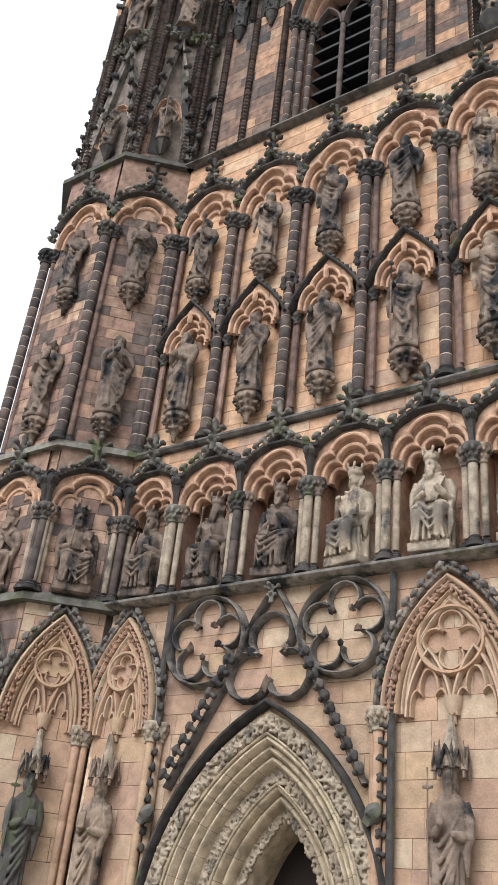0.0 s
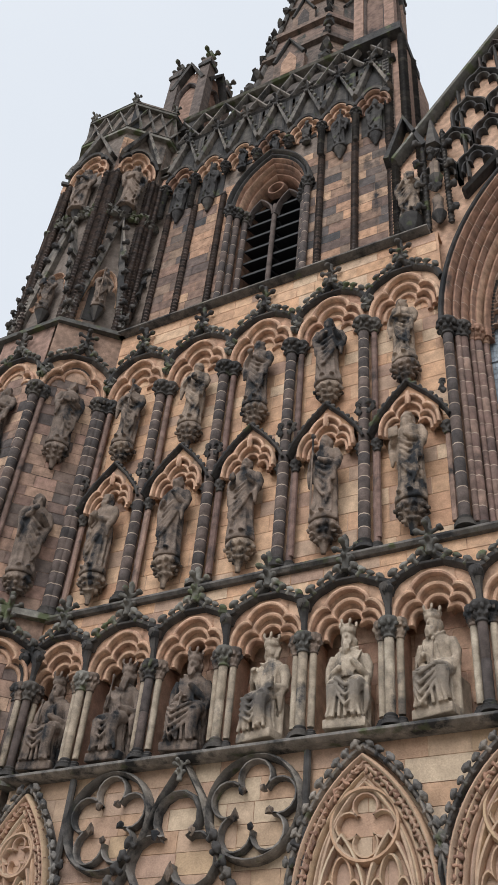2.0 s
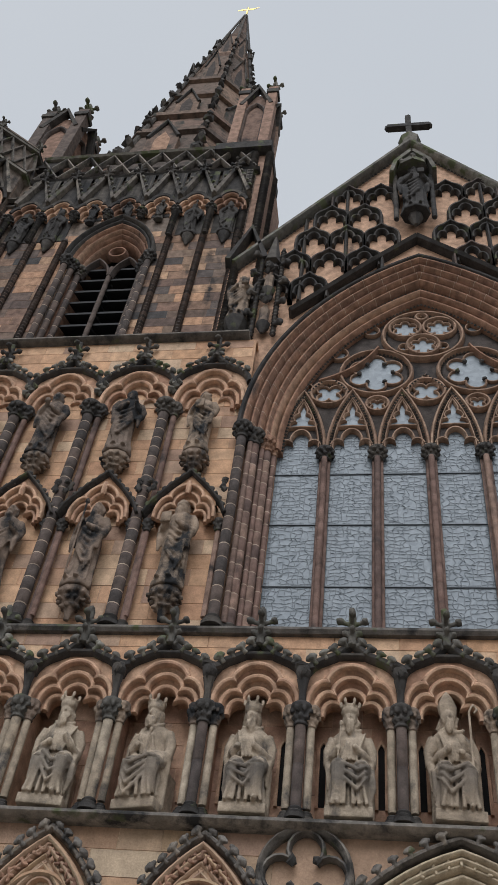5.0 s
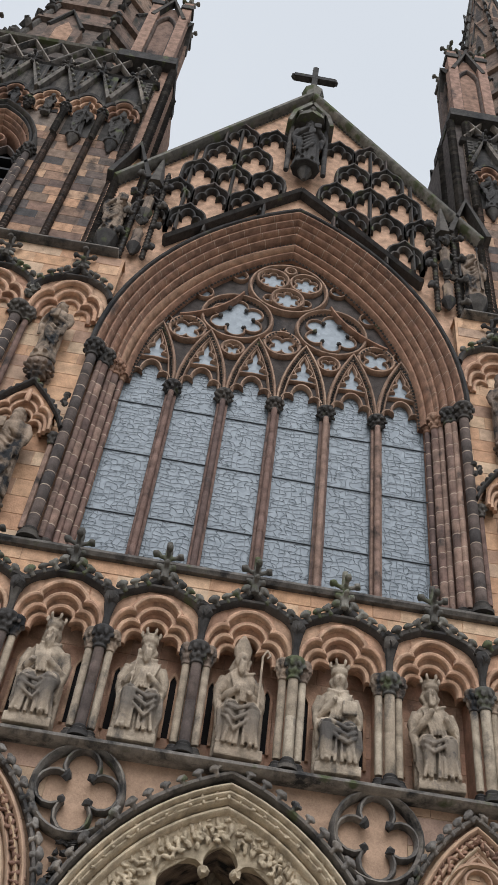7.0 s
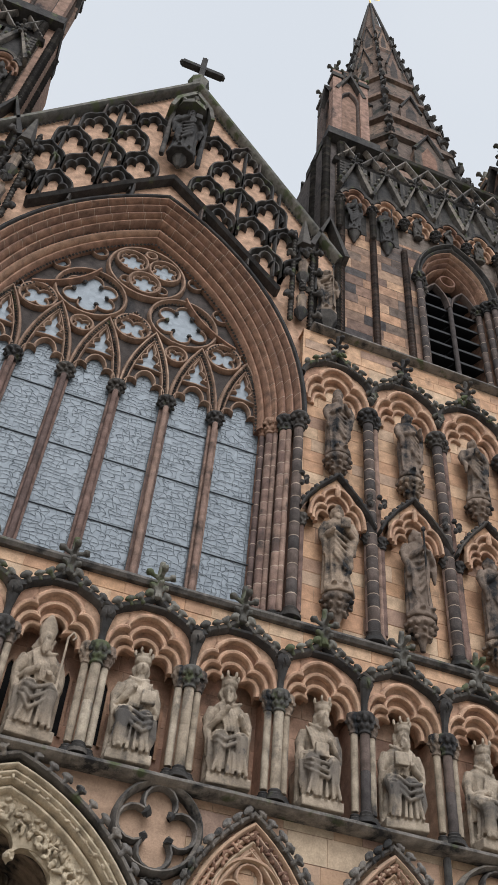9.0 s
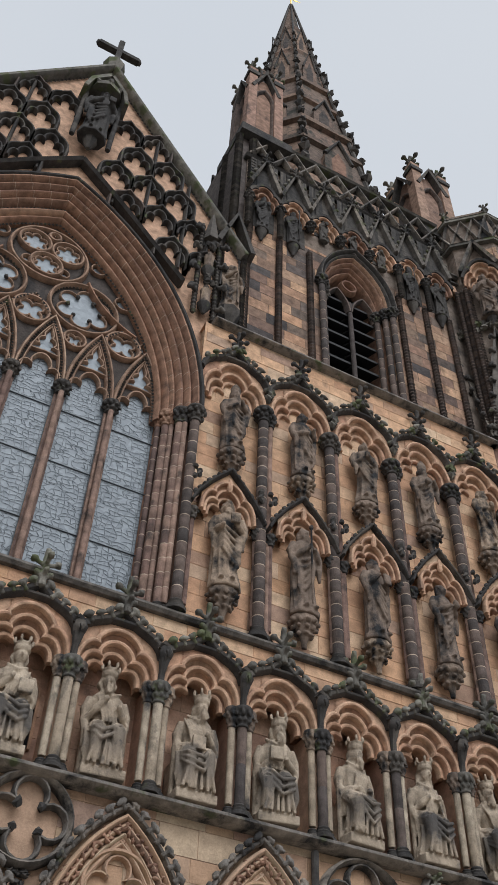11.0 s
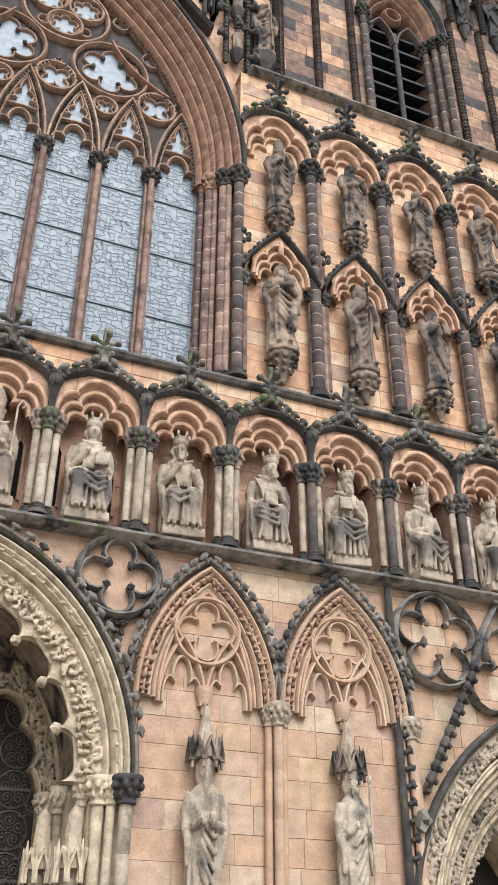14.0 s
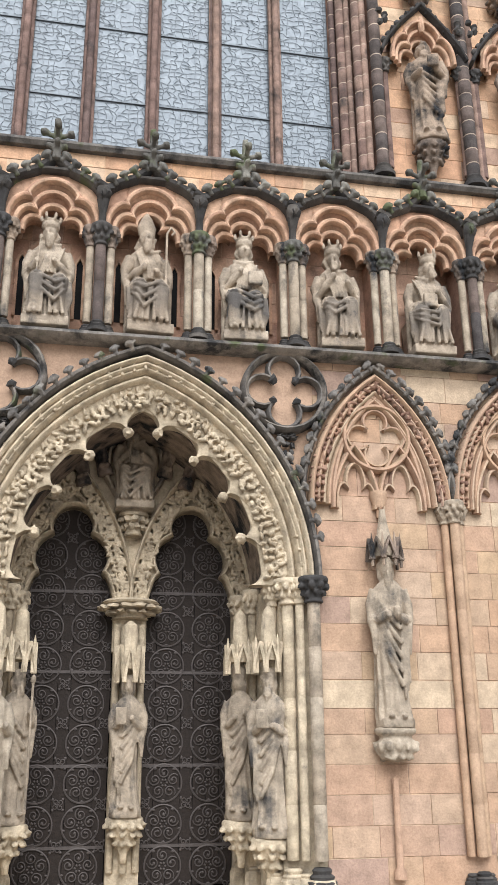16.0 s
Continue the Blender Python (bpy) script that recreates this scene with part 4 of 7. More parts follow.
# glass: one pane a light and one sheet in the head
for i in range(6):
    x = MX[i]
    pane = part("pane", Mesh().box(x - SP / 2 + 0.02, x + SP / 2 - 0.02, WY + 0.01, WY + 0.03, SILL + 0.1, 13.9), GLASS, win, "blue-grey leaded glass")
    rr = random.Random(40 + i)
    nx, nz = 9, 62
    x0, x1, z0, z1 = x - SP / 2 + 0.05, x + SP / 2 - 0.05, SILL + 0.2, 13.8
    P = {}
    for a in range(nx + 1):
        for b in range(nz + 1):
            jx = rr.uniform(-0.42, 0.42) if 0 < a < nx else 0
            jz = rr.uniform(-0.42, 0.42)
            P[a, b] = (x0 + (x1 - x0) * (a + jx + (0.25 if b % 2 and 0 < a < nx else 0)) / nx, z0 + (z1 - z0) * (b + jz) / nz)
    mb = Mesh()
    for (a, b), p in P.items():
        for q in ((a + 1, b), (a, b + 1)):
            if q in P and rr.random() < 0.86:
                u, v_ = P[q][0] - p[0], P[q][1] - p[1]
                L = math.hypot(u, v_) or 1
                w = 0.0022
                nx_, nz_ = -v_ / L * w, u / L * w
                e = P[q]
                mb.add([(p[0] + nx_, WY + 0.004, p[1] + nz_), (p[0] - nx_, WY + 0.004, p[1] - nz_), (e[0] - nx_, WY + 0.004, e[1] - nz_), (e[0] + nx_, WY + 0.004, e[1] + nz_), ((p[0] + e[0]) / 2, WY - 0.004, (p[1] + e[1]) / 2)],
                       [(0, 1, 4), (1, 2, 4), (2, 3, 4), (3, 0, 4), (0, 3, 2, 1)])
    for u in (x0 + 0.045, x1 - 0.045):
        mb.box(u - 0.003, u + 0.003, WY - 0.002, WY + 0.006, z0, z1)
    part("lead_cames", mb, LEAD, pane, "dark leading")
    mb = Mesh()
    for z in (10.35, 11.6, 12.75):
        mb.box(x0 - 0.03, x1 + 0.03, WY - 0.012, WY + 0.008, z - 0.007, z + 0.007)
    part("saddle_bars", mb, LEAD, pane, "iron saddle bars")
# stone web of the head round the glazed eyes, coloured for the deep shade between ribs
heads = []
for i in range(6):
    heads += light_head(MX[i])
fine = [(-2.6 + 0.04 * i, ends(-2.6 + 0.04 * i, heads)) for i in range(131)]
part("tracery_web", between(Mesh(), fine, lambda x: ends(x, web), WY - 0.002, WY + 0.2), WEB, win, "dark brown stone web, shade between the ribs put into its colour", weld=True)

# unseen near-black slab, added to stop light leaking in behind doors and window
tagged(part("wall_nave", Mesh().box(-4.0, 4.0, 2.2, 2.5, 0, 24.0), BLACK), "unseen near-black slab added to block light behind the doors and window", "wall", kind="structure")

# ---- gable ----
def gable_z(x):
    return 24.75 - abs(x) * 1.437


GY = 0.3
gt = thing("gable_tracery", "dark sooted blind tracery of trefoils and lozenges over the gable", "tracery", kind="structure")
for s in (-1, 1):
    part("coping", Mesh().sweep([(s * 3.95, gable_z(3.95)), (0, 24.75)] if s < 0 else [(0, 24.75), (s * 3.95, gable_z(3.95))], [(-0.06, 0.9), (-0.06, -0.16), (0.0, -0.24), (0.07, -0.24), (0.11, -0.1), (0.11, 0.9)], GY), MOSSY, gt, "mossy green gable coping")
    part("coping_beads", nailheads([(s * 3.9, gable_z(3.9) - 0.18), (0, 24.56)], GY - 0.03, 0.13, 0.045), DARK, gt)
    part("hood_gable", Mesh().sweep([(s * 2.6, 17.1), (s * 1.0, 18.85), (0, 19.85)][::1 if s < 0 else -1], [(-0.035, 0.1), (-0.035, -0.14), (0.02, -0.2), (0.05, -0.14), (0.05, 0.1)], GY - 0.05), DARK, gt)
# rows of pointed trefoil panels, each row set between the heads of the row below


def arch_low(x):
    o = [p for p in OUT if abs(p[0]) >= abs(x) - 0.3]
    return max(p[1] for p in o) if o else 13.5


def in_gable(x, z):
    hood_line = 19.95 - abs(x) * 1.08
    return z < gable_z(x) - 0.1 and z > max(hood_line, arch_low(x) + 0.1) and abs(x) < 3.45 and not (abs(x) < 0.46 and z > 20.3)


NW, NH = 0.76, 0.98
for row in range(9):
    for col in range(-5, 6):
        x, z = col * NW + (NW / 2 if row % 2 else 0), 16.2 + row * NH
        if not all(in_gable(x + u, z + w) for u, w in ((0, 0.3), (-0.2, -0.1), (0.2, -0.1))):
            continue
        leaf = [(x - 0.38, z - 0.56), (x - 0.38, z - 0.2)] + arc(x - 0.02, z - 0.12, 0.36, 176, 112, 6) + [(x, z + 0.4)]
        leaf = leaf + [(2 * x - u, v) for u, v in reversed(leaf[:-1])]
        part("panel_rib", Mesh().sweep(leaf, bar(0.048, 0.2), GY + 0.02), DARK if (row + col) % 4 else SHAFT, gt)
        part("cusped_head", Mesh().sweep([(x + u, w) for u, w in cusped(0.31, z - 0.32, 0.56)], bar(0.042, 0.15), GY + 0.02), DARK, gt)
for x in (-2.48, -1.55, 1.55, 2.48):
    part("upright", Mesh().sweep([(x, 19.0 if abs(x) < 2 else 17.6), (x, gable_z(x) - 0.2)], bar(0.04, 0.14), GY + 0.01), DARK, gt)
# crocketed pinnacles with small figures at the gable's feet
for s in (-1, 1):
    gf = thing("gable_pinnacle", "dark pinnacle with carved figures and leaves at the gable's foot", "pinnacle", "pinnacles of the gable", loc=(s * 3.12, 0.16, 0))
    for x in (-0.22, 0.22):
        part("shaft", ring_strip(Mesh(), x, 0, 16.3, 19.6, 0.055, 0.12), DARK, gf)
    for z in (16.5, 17.75):
        part("corbel", Mesh().lathe([(0.03, z - 0.1), (0.14, z + 0.12), (0.15, z + 0.18)], 0, 0, 8), DARK, gf)
        mbf = Mesh()
        for i in range(9):
            mbf.lump((random.uniform(-0.1, 0.1), -0.1 + random.uniform(-0.05, 0.05), z + 0.95 + random.uniform(-0.1, 0.14)), (0.07, 0.07, 0.08), 0.5, i)
        part("canopy", mbf, DARK, gf)
        part("body", Mesh().lathe([(0.11, z + 0.18), (0.1, z + 0.5), (0.12, z + 0.62), (0.05, z + 0.7), (0.06, z + 0.8), (0.02, z + 0.86)], 0, -0.02, 9), STATUE_DARK, gf)
    part("spirelet", Mesh().lathe([(0.2, 19.0), (0.16, 19.3), (0.04, 20.1), (0.01, 20.2)], 0, 0, 6), DARK, gf)
    for j in range(8):
        ob = new("crocket", CROCKET_DARK[j % 3])
        ob.parent = gf
        ob.matrix_basis = pose(-0.26 if j % 2 else 0.26, -0.06, 16.6 + j * 0.38, 0, -70 if j % 2 else 70, 0) @ Matrix.Diagonal((1.7, 1.7, 1.7, 1))
# niche at the top of the gable
nt = thing("gable_niche", "dark canopied niche with a corbel near the gable's point", "niche")
for s in (-1, 1):
    part("side_shaft", drums(Mesh(), s * 0.42, 0.05, 20.5, 22.6, 0.06, 0.4), DARK, nt)
    part("canopy_arch", Mesh().sweep([(s * 0.5, 22.4), (s * 0.4, 22.9), (0, 23.5)][::-s], [(-0.05, 0.3), (-0.05, -0.35), (0.05, -0.35), (0.08, 0.3)], 0.1), MOSSY, nt)
mb = Mesh().lathe([(0.05, 20.2), (0.09, 20.3), (0.17, 20.48), (0.17, 20.56)], 0, 0.05, 8)
part("corbel", mb, DARK, nt)
mb = Mesh().lathe([(0.4, 22.75), (0.4, 22.9), (0.27, 23.2), (0.1, 23.9), (0.02, 24.1)], 0, 0.05, 8)
for i in range(8):
    mb.lump((0.37 * math.cos(i * 0.785), 0.05 + 0.37 * math.sin(i * 0.785), 22.92), (0.07, 0.07, 0.1), 0.4, i)
part("canopy", mb, MOSSY, nt, "mossy stone canopy")
cr_ = thing("gable_cross", "dark stone cross with flared arms on the gable's point", "cross", loc=(0, 0.35, 25.12))
part("base", Mesh().lathe([(0.2, -0.4), (0.28, 0), (0.3, 0.12), (0.2, 0.2), (0.22, 0.32), (0.12, 0.4)], 0, 0, 8), MOSSY, cr_)
mb = Mesh().box(-0.075, 0.075, -0.08, 0.08, 0.35, 1.72).box(-0.56, 0.56, -0.085, 0.085, 1.02, 1.18)
for x, z in ((-0.56, 1.1), (0.56, 1.1), (0, 1.72)):
    mb.lump((x, 0, z), (0.09, 0.1, 0.11), 0.15, 3)
part("cross", mb, DARK, cr_)


# ---- carved figures, each one plain mesh ----
def ring_loft(mb, rings, n, folds, rnd, lean=0.0):
    """Stacked ellipses with drapery folds: rings of z, half width, half depth, x, y, fold depth."""
    ph = [rnd.uniform(0, 6.3) for _ in range(4)]
    v, f = [], []
    for z, a, b, x, y, d in rings:
        for i in range(n):
            t = 2 * math.pi * i / n
            w = 1 + d * (0.6 * math.sin(folds * t + ph[0] + z * 1.5 * lean) + 0.4 * math.sin((folds * 1.7) * t + ph[1] - z * 3 * lean) + 0.35 * math.sin(3 * t + ph[2] + z * 4))
            v.append((x + a * w * math.cos(t), y + b * w * math.sin(t), z))
    for k in range(len(rings) - 1):
        for i in range(n):
            j = (i + 1) % n
            f.append((k * n + i, k * n + j, k * n + n + j, k * n + n + i))
    f.append(tuple(range(n - 1, -1, -1)))
    f.append(tuple(range((len(rings) - 1) * n, len(rings) * n)))
    mb.add(v, f)


def carved_head(mb, x, y, z, k, rnd, hat):
    mb.lump((x, y, z), (0.088 * k, 0.1 * k, 0.118 * k), 0.08, rnd.randint(0, 99), True)
    mb.lump((x, y - 0.1 * k, z - 0.01), (0.018 * k, 0.035 * k, 0.035 * k), 0.1, 1)
    mb.lump((x, y + 0.04 * k, z - 0.02 * k), (0.118 * k, 0.085 * k, 0.13 * k), 0.25, rnd.randint(0, 99), True)
    if rnd.random() < 0.75:
        mb.lump((x, y - 0.075 * k, z - 0.12 * k), (0.06 * k, 0.06 * k, 0.1 * k), 0.35, rnd.randint(0, 99), True)
    mb.tube([(x, y + 0.01, z - 0.2 * k), (x, y, z - 0.08 * k)], [0.07 * k, 0.06 * k], 8)
    if hat == "crown":
        mb.lathe([(0.1 * k, z + 0.06 * k), (0.108 * k, z + 0.08 * k), (0.108 * k, z + 0.11 * k), (0.1 * k, z + 0.12 * k), (0.115 * k, z + 0.16 * k), (0.05 * k, z + 0.15 * k)], x, y, 10)
        for i in range(6):
            a = i * math.pi / 3
            mb.lump((x + 0.112 * k * math.cos(a), y + 0.112 * k * math.sin(a), z + 0.19 * k), (0.025 * k, 0.025 * k, 0.05 * k), 0.2, i)
    elif hat == "mitre":
        mb.lathe([(0.1 * k, z + 0.05 * k), (0.115 * k, z + 0.15 * k), (0.07 * k, z + 0.26 * k), (0.01, z + 0.34 * k)], x, y, 10, 1, 0.6)
    else:
        mb.lump((x, y + 0.02, z + 0.06 * k), (0.1 * k, 0.1 * k, 0.09 * k), 0.35, rnd.randint(0, 99), True)


def arm(mb, x, y, z, side, rnd, k, high=0.0):
    ex, ey, ez = x + side * 0.07 * k, y - 0.02, z - 0.34 * k
    hx, hy, hz = x - side * rnd.uniform(0.06, 0.18) * k, y - 0.22 * k, z - rnd.uniform(0.12, 0.32) * k + high
    mb.tube([(x, y, z), ((x + ex) / 2 + side * 0.03, y, (z + ez) / 2), (ex, ey, ez), ((ex + hx) / 2, (ey + hy) / 2 - 0.02, (ez + hz) / 2), (hx, hy, hz)],
            [0.085 * k, 0.085 * k, 0.075 * k, 0.062 * k, 0.045 * k], 9)
    mb.lump((hx, hy - 0.02, hz), (0.05 * k, 0.045 * k, 0.05 * k), 0.3, rnd.randint(0, 99))
    # hanging sleeve
    mb.tube([(ex, ey, ez + 0.05), (ex - side * 0.03, ey - 0.06, ez - 0.14 * k), (ex - side * 0.02, ey - 0.05, ez - 0.36 * k)], [0.07 * k, 0.06 * k, 0.025 * k], 7)
    return hx, hy, hz


def standing_mesh(seed, h, staff=False):
    """A robed standing figure of height h, facing -y."""
    r, mb, k = random.Random(seed), Mesh(), h / 1.72
    sway = r.uniform(-0.05, 0.05)
    rings = []
    for z, a, b, d in ((0.0, 0.25, 0.19, 0.12), (0.06, 0.245, 0.185, 0.13), (0.2, 0.225, 0.17, 0.13), (0.4, 0.215, 0.165, 0.12), (0.6, 0.21, 0.165, 0.11), (0.78, 0.215, 0.165, 0.09), (0.92, 0.205, 0.155, 0.08),
                       (1.04, 0.19, 0.145, 0.07), (1.16, 0.205, 0.15, 0.06), (1.28, 0.225, 0.15, 0.05), (1.38, 0.215, 0.13, 0.03), (1.44, 0.15, 0.1, 0.02), (1.48, 0.08, 0.075, 0)):
        rings.append((z * k, a * k, b * k, sway * math.sin(z * 2.2), 0.02 * math.sin(z * 3), d * 1.15))
    ring_loft(mb, rings, 40, r.choice((9, 11, 13)), r, r.uniform(-0.6, 0.6))
    # mantle that swings across the body
    sd = r.choice((-1, 1))
    for j in range(5):
        z0 = (1.3 - 0.05 * j) * k
        mb.tube([(sd * 0.19 * k, -0.06 * k, z0), (sd * 0.06 * k, -0.175 * k, z0 - (0.22 + 0.07 * j) * k), (-sd * 0.1 * k, -0.175 * k, z0 - (0.36 + 0.1 * j) * k), (-sd * 0.21 * k, -0.06 * k, z0 - (0.34 + 0.1 * j) * k)],
                [0.028 * k, 0.035 * k, 0.032 * k, 0.025 * k], 6)
    for j in range(3):
        x = -sd * (0.14 + 0.035 * j) * k
        mb.tube([(x, -0.1 * k, 0.95 * k), (x + 0.02 * sd, -0.15 * k, 0.6 * k), (x, -0.14 * k, (0.2 + 0.08 * j) * k)], [0.03 * k, 0.035 * k, 0.02 * k], 6)
    grips = [arm(mb, q * 0.2 * k, -0.01, 1.36 * k, q, r, k) for q in (-1, 1)]
    hx, hy, hz = grips[r.randint(0, 1)]
    pick = r.randint(0, 3)
    if pick == 0:
        mb.box(hx - 0.08, hx + 0.08, hy - 0.07, hy - 0.02, hz - 0.06, hz + 0.14)
    elif pick == 1:
        mb.tube([(hx, hy - 0.05, 0.02), (hx, hy - 0.05, hz), (hx, hy - 0.05, 1.6 * k)], [0.02, 0.02, 0.02], 6)
        mb.lump((hx, hy - 0.05, 1.62 * k), (0.045, 0.045, 0.06), 0.2, 3)
    elif pick == 2:
        mb.lump((hx, hy - 0.05, hz + 0.04), (0.07, 0.06, 0.09), 0.3, seed)
    carved_head(mb, sway * 0.4, -0.03, 1.6 * k, k * 1.1, r, r.choice(("", "", "", "mitre", "hair")))
    for q in (-1, 1):
        mb.lump((q * 0.09 * k, -0.19 * k, 0.03), (0.05, 0.09, 0.035), 0.2, q + 4)
    if staff:
        mb.tube([(-0.27 * k, -0.16 * k, 0), (-0.27 * k, -0.16 * k, 1.72 * k)], [0.016, 0.016], 6)
        mb.box(-0.35 * k, -0.19 * k, -0.18 * k, -0.14 * k, 1.5 * k, 1.54 * k)
    mb.lathe([(0.27 * k, -0.09), (0.28 * k, -0.05), (0.27 * k, 0.01)], 0, 0, 8, 1, 0.8)
    return mb


def seated_mesh(seed, h, hat="crown"):
    """A robed seated figure on a stone seat, height h, facing -y."""
    r, mb, k = random.Random(seed), Mesh(), h / 1.62
    mb.box(-0.32 * k, 0.32 * k, -0.3 * k, 0.3 * k, 0, 0.13 * k)
    mb.box(-0.29 * k, 0.29 * k, -0.02 * k, 0.3 * k, 0.13 * k, 0.62 * k)
    for q in (-1, 1):
        mb.tube([(q * 0.29 * k, -0.02 * k, 0.1 * k), (q * 0.29 * k, -0.02 * k, 0.75 * k)], [0.045 * k, 0.045 * k], 6)
        mb.lump((q * 0.29 * k, -0.02 * k, 0.78 * k), (0.06 * k, 0.06 * k, 0.06 * k), 0.3, 3)
    tw = r.uniform(-0.06, 0.06)
    rings = [(0.55 * k, 0.27 * k, 0.2 * k, 0, 0.05 * k, 0.05), (0.68 * k, 0.245 * k, 0.18 * k, 0, 0.04 * k, 0.06), (0.82 * k, 0.215 * k, 0.16 * k, tw * 0.3, 0.03 * k, 0.06), (0.95 * k, 0.22 * k, 0.16 * k, tw * 0.5, 0.02 * k, 0.05),
             (1.08 * k, 0.25 * k, 0.16 * k, tw * 0.7, 0.01 * k, 0.04), (1.18 * k, 0.24 * k, 0.14 * k, tw * 0.8, 0.01 * k, 0.03), (1.25 * k, 0.16 * k, 0.11 * k, tw * 0.9, 0.01 * k, 0.02), (1.3 * k, 0.07 * k, 0.07 * k, tw, 0, 0)]
    ring_loft(mb, rings, 34, 11, r, 0.5)
    kn = []
    for q in (-1, 1):
        spread = r.uniform(0.13, 0.19) * k
        ky, kz = -0.3 * k + r.uniform(-0.03, 0.05), (0.6 + r.uniform(-0.05, 0.05)) * k
        mb.tube([(q * 0.13 * k, 0.08 * k, 0.66 * k), (q * spread, -0.14 * k, 0.67 * k), (q * spread, ky, kz)], [0.14 * k, 0.135 * k, 0.115 * k], 10)
        mb.tube([(q * spread, ky, kz + 0.02), (q * spread * 1.05, ky - 0.02, 0.4 * k), (q * spread * 1.0, ky + 0.03 * k, 0.2 * k)], [0.11 * k, 0.085 * k, 0.095 * k], 10)
        mb.lump((q * spread, ky - 0.01 * k, 0.155 * k), (0.045 * k, 0.09 * k, 0.035 * k), 0.2, q + 3)
        kn.append((q * spread, ky))
    # skirt between and round the shins
    rings = [(0.13 * k, 0.28 * k, 0.14 * k, 0, -0.13 * k, 0.24), (0.25 * k, 0.265 * k, 0.14 * k, 0, -0.15 * k, 0.22), (0.4 * k, 0.25 * k, 0.14 * k, 0, -0.16 * k, 0.18), (0.54 * k, 0.25 * k, 0.14 * k, 0, -0.15 * k, 0.07), (0.64 * k, 0.22 * k, 0.11 * k, 0, -0.12 * k, 0.03)]
    ring_loft(mb, rings, 36, 13, r, 0.8)
    # swags of the mantle across the lap and down one side
    sd = r.choice((-1, 1))
    sag, low = r.uniform(0.75, 1.2), r.uniform(-0.1, 0.1)
    for j in range(r.choice((2, 3, 3, 4))):
        u = r.uniform(0.02, 0.05)
        mb.tube([(-sd * 0.24 * k, -0.12 * k, (0.78 - u * j) * k), (-sd * 0.12 * k, -0.33 * k, (0.68 - 0.085 * j) * k), ((sd * 0.05 + low) * k, -0.39 * k, (0.56 - 0.115 * sag * j - r.uniform(0, 0.03)) * k), (sd * 0.22 * k, -0.36 * k, (0.6 - 0.08 * j) * k), (sd * 0.28 * k, -0.14 * k, (0.66 - 0.03 * j) * k)],
                [0.018 * k, 0.028 * k, 0.032 * k, 0.026 * k, 0.015 * k], 7)
    for j in range(6):
        x = (-0.2 + 0.08 * j + r.uniform(-0.015, 0.015)) * k
        mb.tube([(x * 0.9, -0.34 * k, r.uniform(0.42, 0.56) * k), (x, -0.345 * k, 0.3 * k), (x * 1.2, -0.33 * k, 0.13 * k)], [0.012 * k, 0.024 * k, 0.032 * k], 6)
    for j in range(3):
        x = sd * (0.27 + 0.02 * j) * k
        mb.tube([(x, -0.16 * k, 0.66 * k), (x + 0.02, -0.18 * k, 0.4 * k), (x, -0.16 * k, (0.2 + 0.06 * j) * k)], [0.03 * k, 0.035 * k, 0.025 * k], 6)
    for j in range(5):
        x0 = sd * (0.2 - 0.05 * j) * k
        mb.tube([(x0, -0.08 * k, 1.2 * k), (x0 - sd * 0.05 * k, -0.178 * k, 1.0 * k), (x0 - sd * 0.12 * k, -0.172 * k, 0.78 * k)], [0.016 * k, 0.024 * k, 0.02 * k], 6)
    mb.tube([(-0.15 * k, -0.06 * k, 1.26 * k), (0, -0.14 * k, 1.17 * k), (0.15 * k, -0.06 * k, 1.26 * k)], [0.025 * k, 0.03 * k, 0.025 * k], 7)
    hs = [arm(mb, q * 0.23 * k + tw * 0.7, 0.0, 1.14 * k, q, r, k * 1.02, high=r.choice((0.0, 0.08, -0.08))) for q in (-1, 1)]
    hx, hy, hz = hs[r.randint(0, 1)]
    pick = r.randint(0, 3)
    if hat == "mitre":
        mb.tube([(hs[1][0] + 0.14, hy - 0.02, 0.15 * k), (hs[1][0] + 0.14, hy - 0.02, 1.42 * k), (hs[1][0] + 0.2, hy - 0.02, 1.52 * k), (hs[1][0] + 0.25, hy - 0.02, 1.45 * k), (hs[1][0] + 0.2, hy - 0.02, 1.4 * k)], [0.02, 0.02, 0.022, 0.022, 0.018], 6)
    elif pick == 0:
        mb.tube([(hx, hy - 0.03, hz - 0.16), (hx + 0.03, hy - 0.03, hz + 0.3)], [0.016, 0.016], 6)
        mb.lump((hx + 0.035, hy - 0.03, hz + 0.32), (0.035, 0.035, 0.045), 0.2, 2)
    elif pick == 1:
        mb.box(hx - 0.1, hx + 0.1, hy - 0.08, hy - 0.01, hz - 0.05, hz + 0.13)
    elif pick == 2:
        mb.tube([(hx, hy, hz), (hx * 0.9, -0.36 * k, 0.5 * k), (hx * 0.8, -0.38 * k, 0.15 * k)], [0.022, 0.018, 0.008], 5)
        mb.box(hx - 0.08, hx + 0.08, hy - 0.015, hy + 0.015, hz - 0.03, hz)
    carved_head(mb, tw * 1.3, -0.05, 1.4 * k, k * 1.2, r, hat)
    return mb


def statue(mb, material, label, group, m):
    ob = tagged(part("statue", mb, material, None, sharp=60), label, "statue", group)
    ob.matrix_basis = m
    return ob




# ---- towers: belfry stage, parapet, pinnacles, spires ----
def shifted(mb, x):
    mb.v = [(a + x, b, c) for a, b, c in mb.v]
    return mb


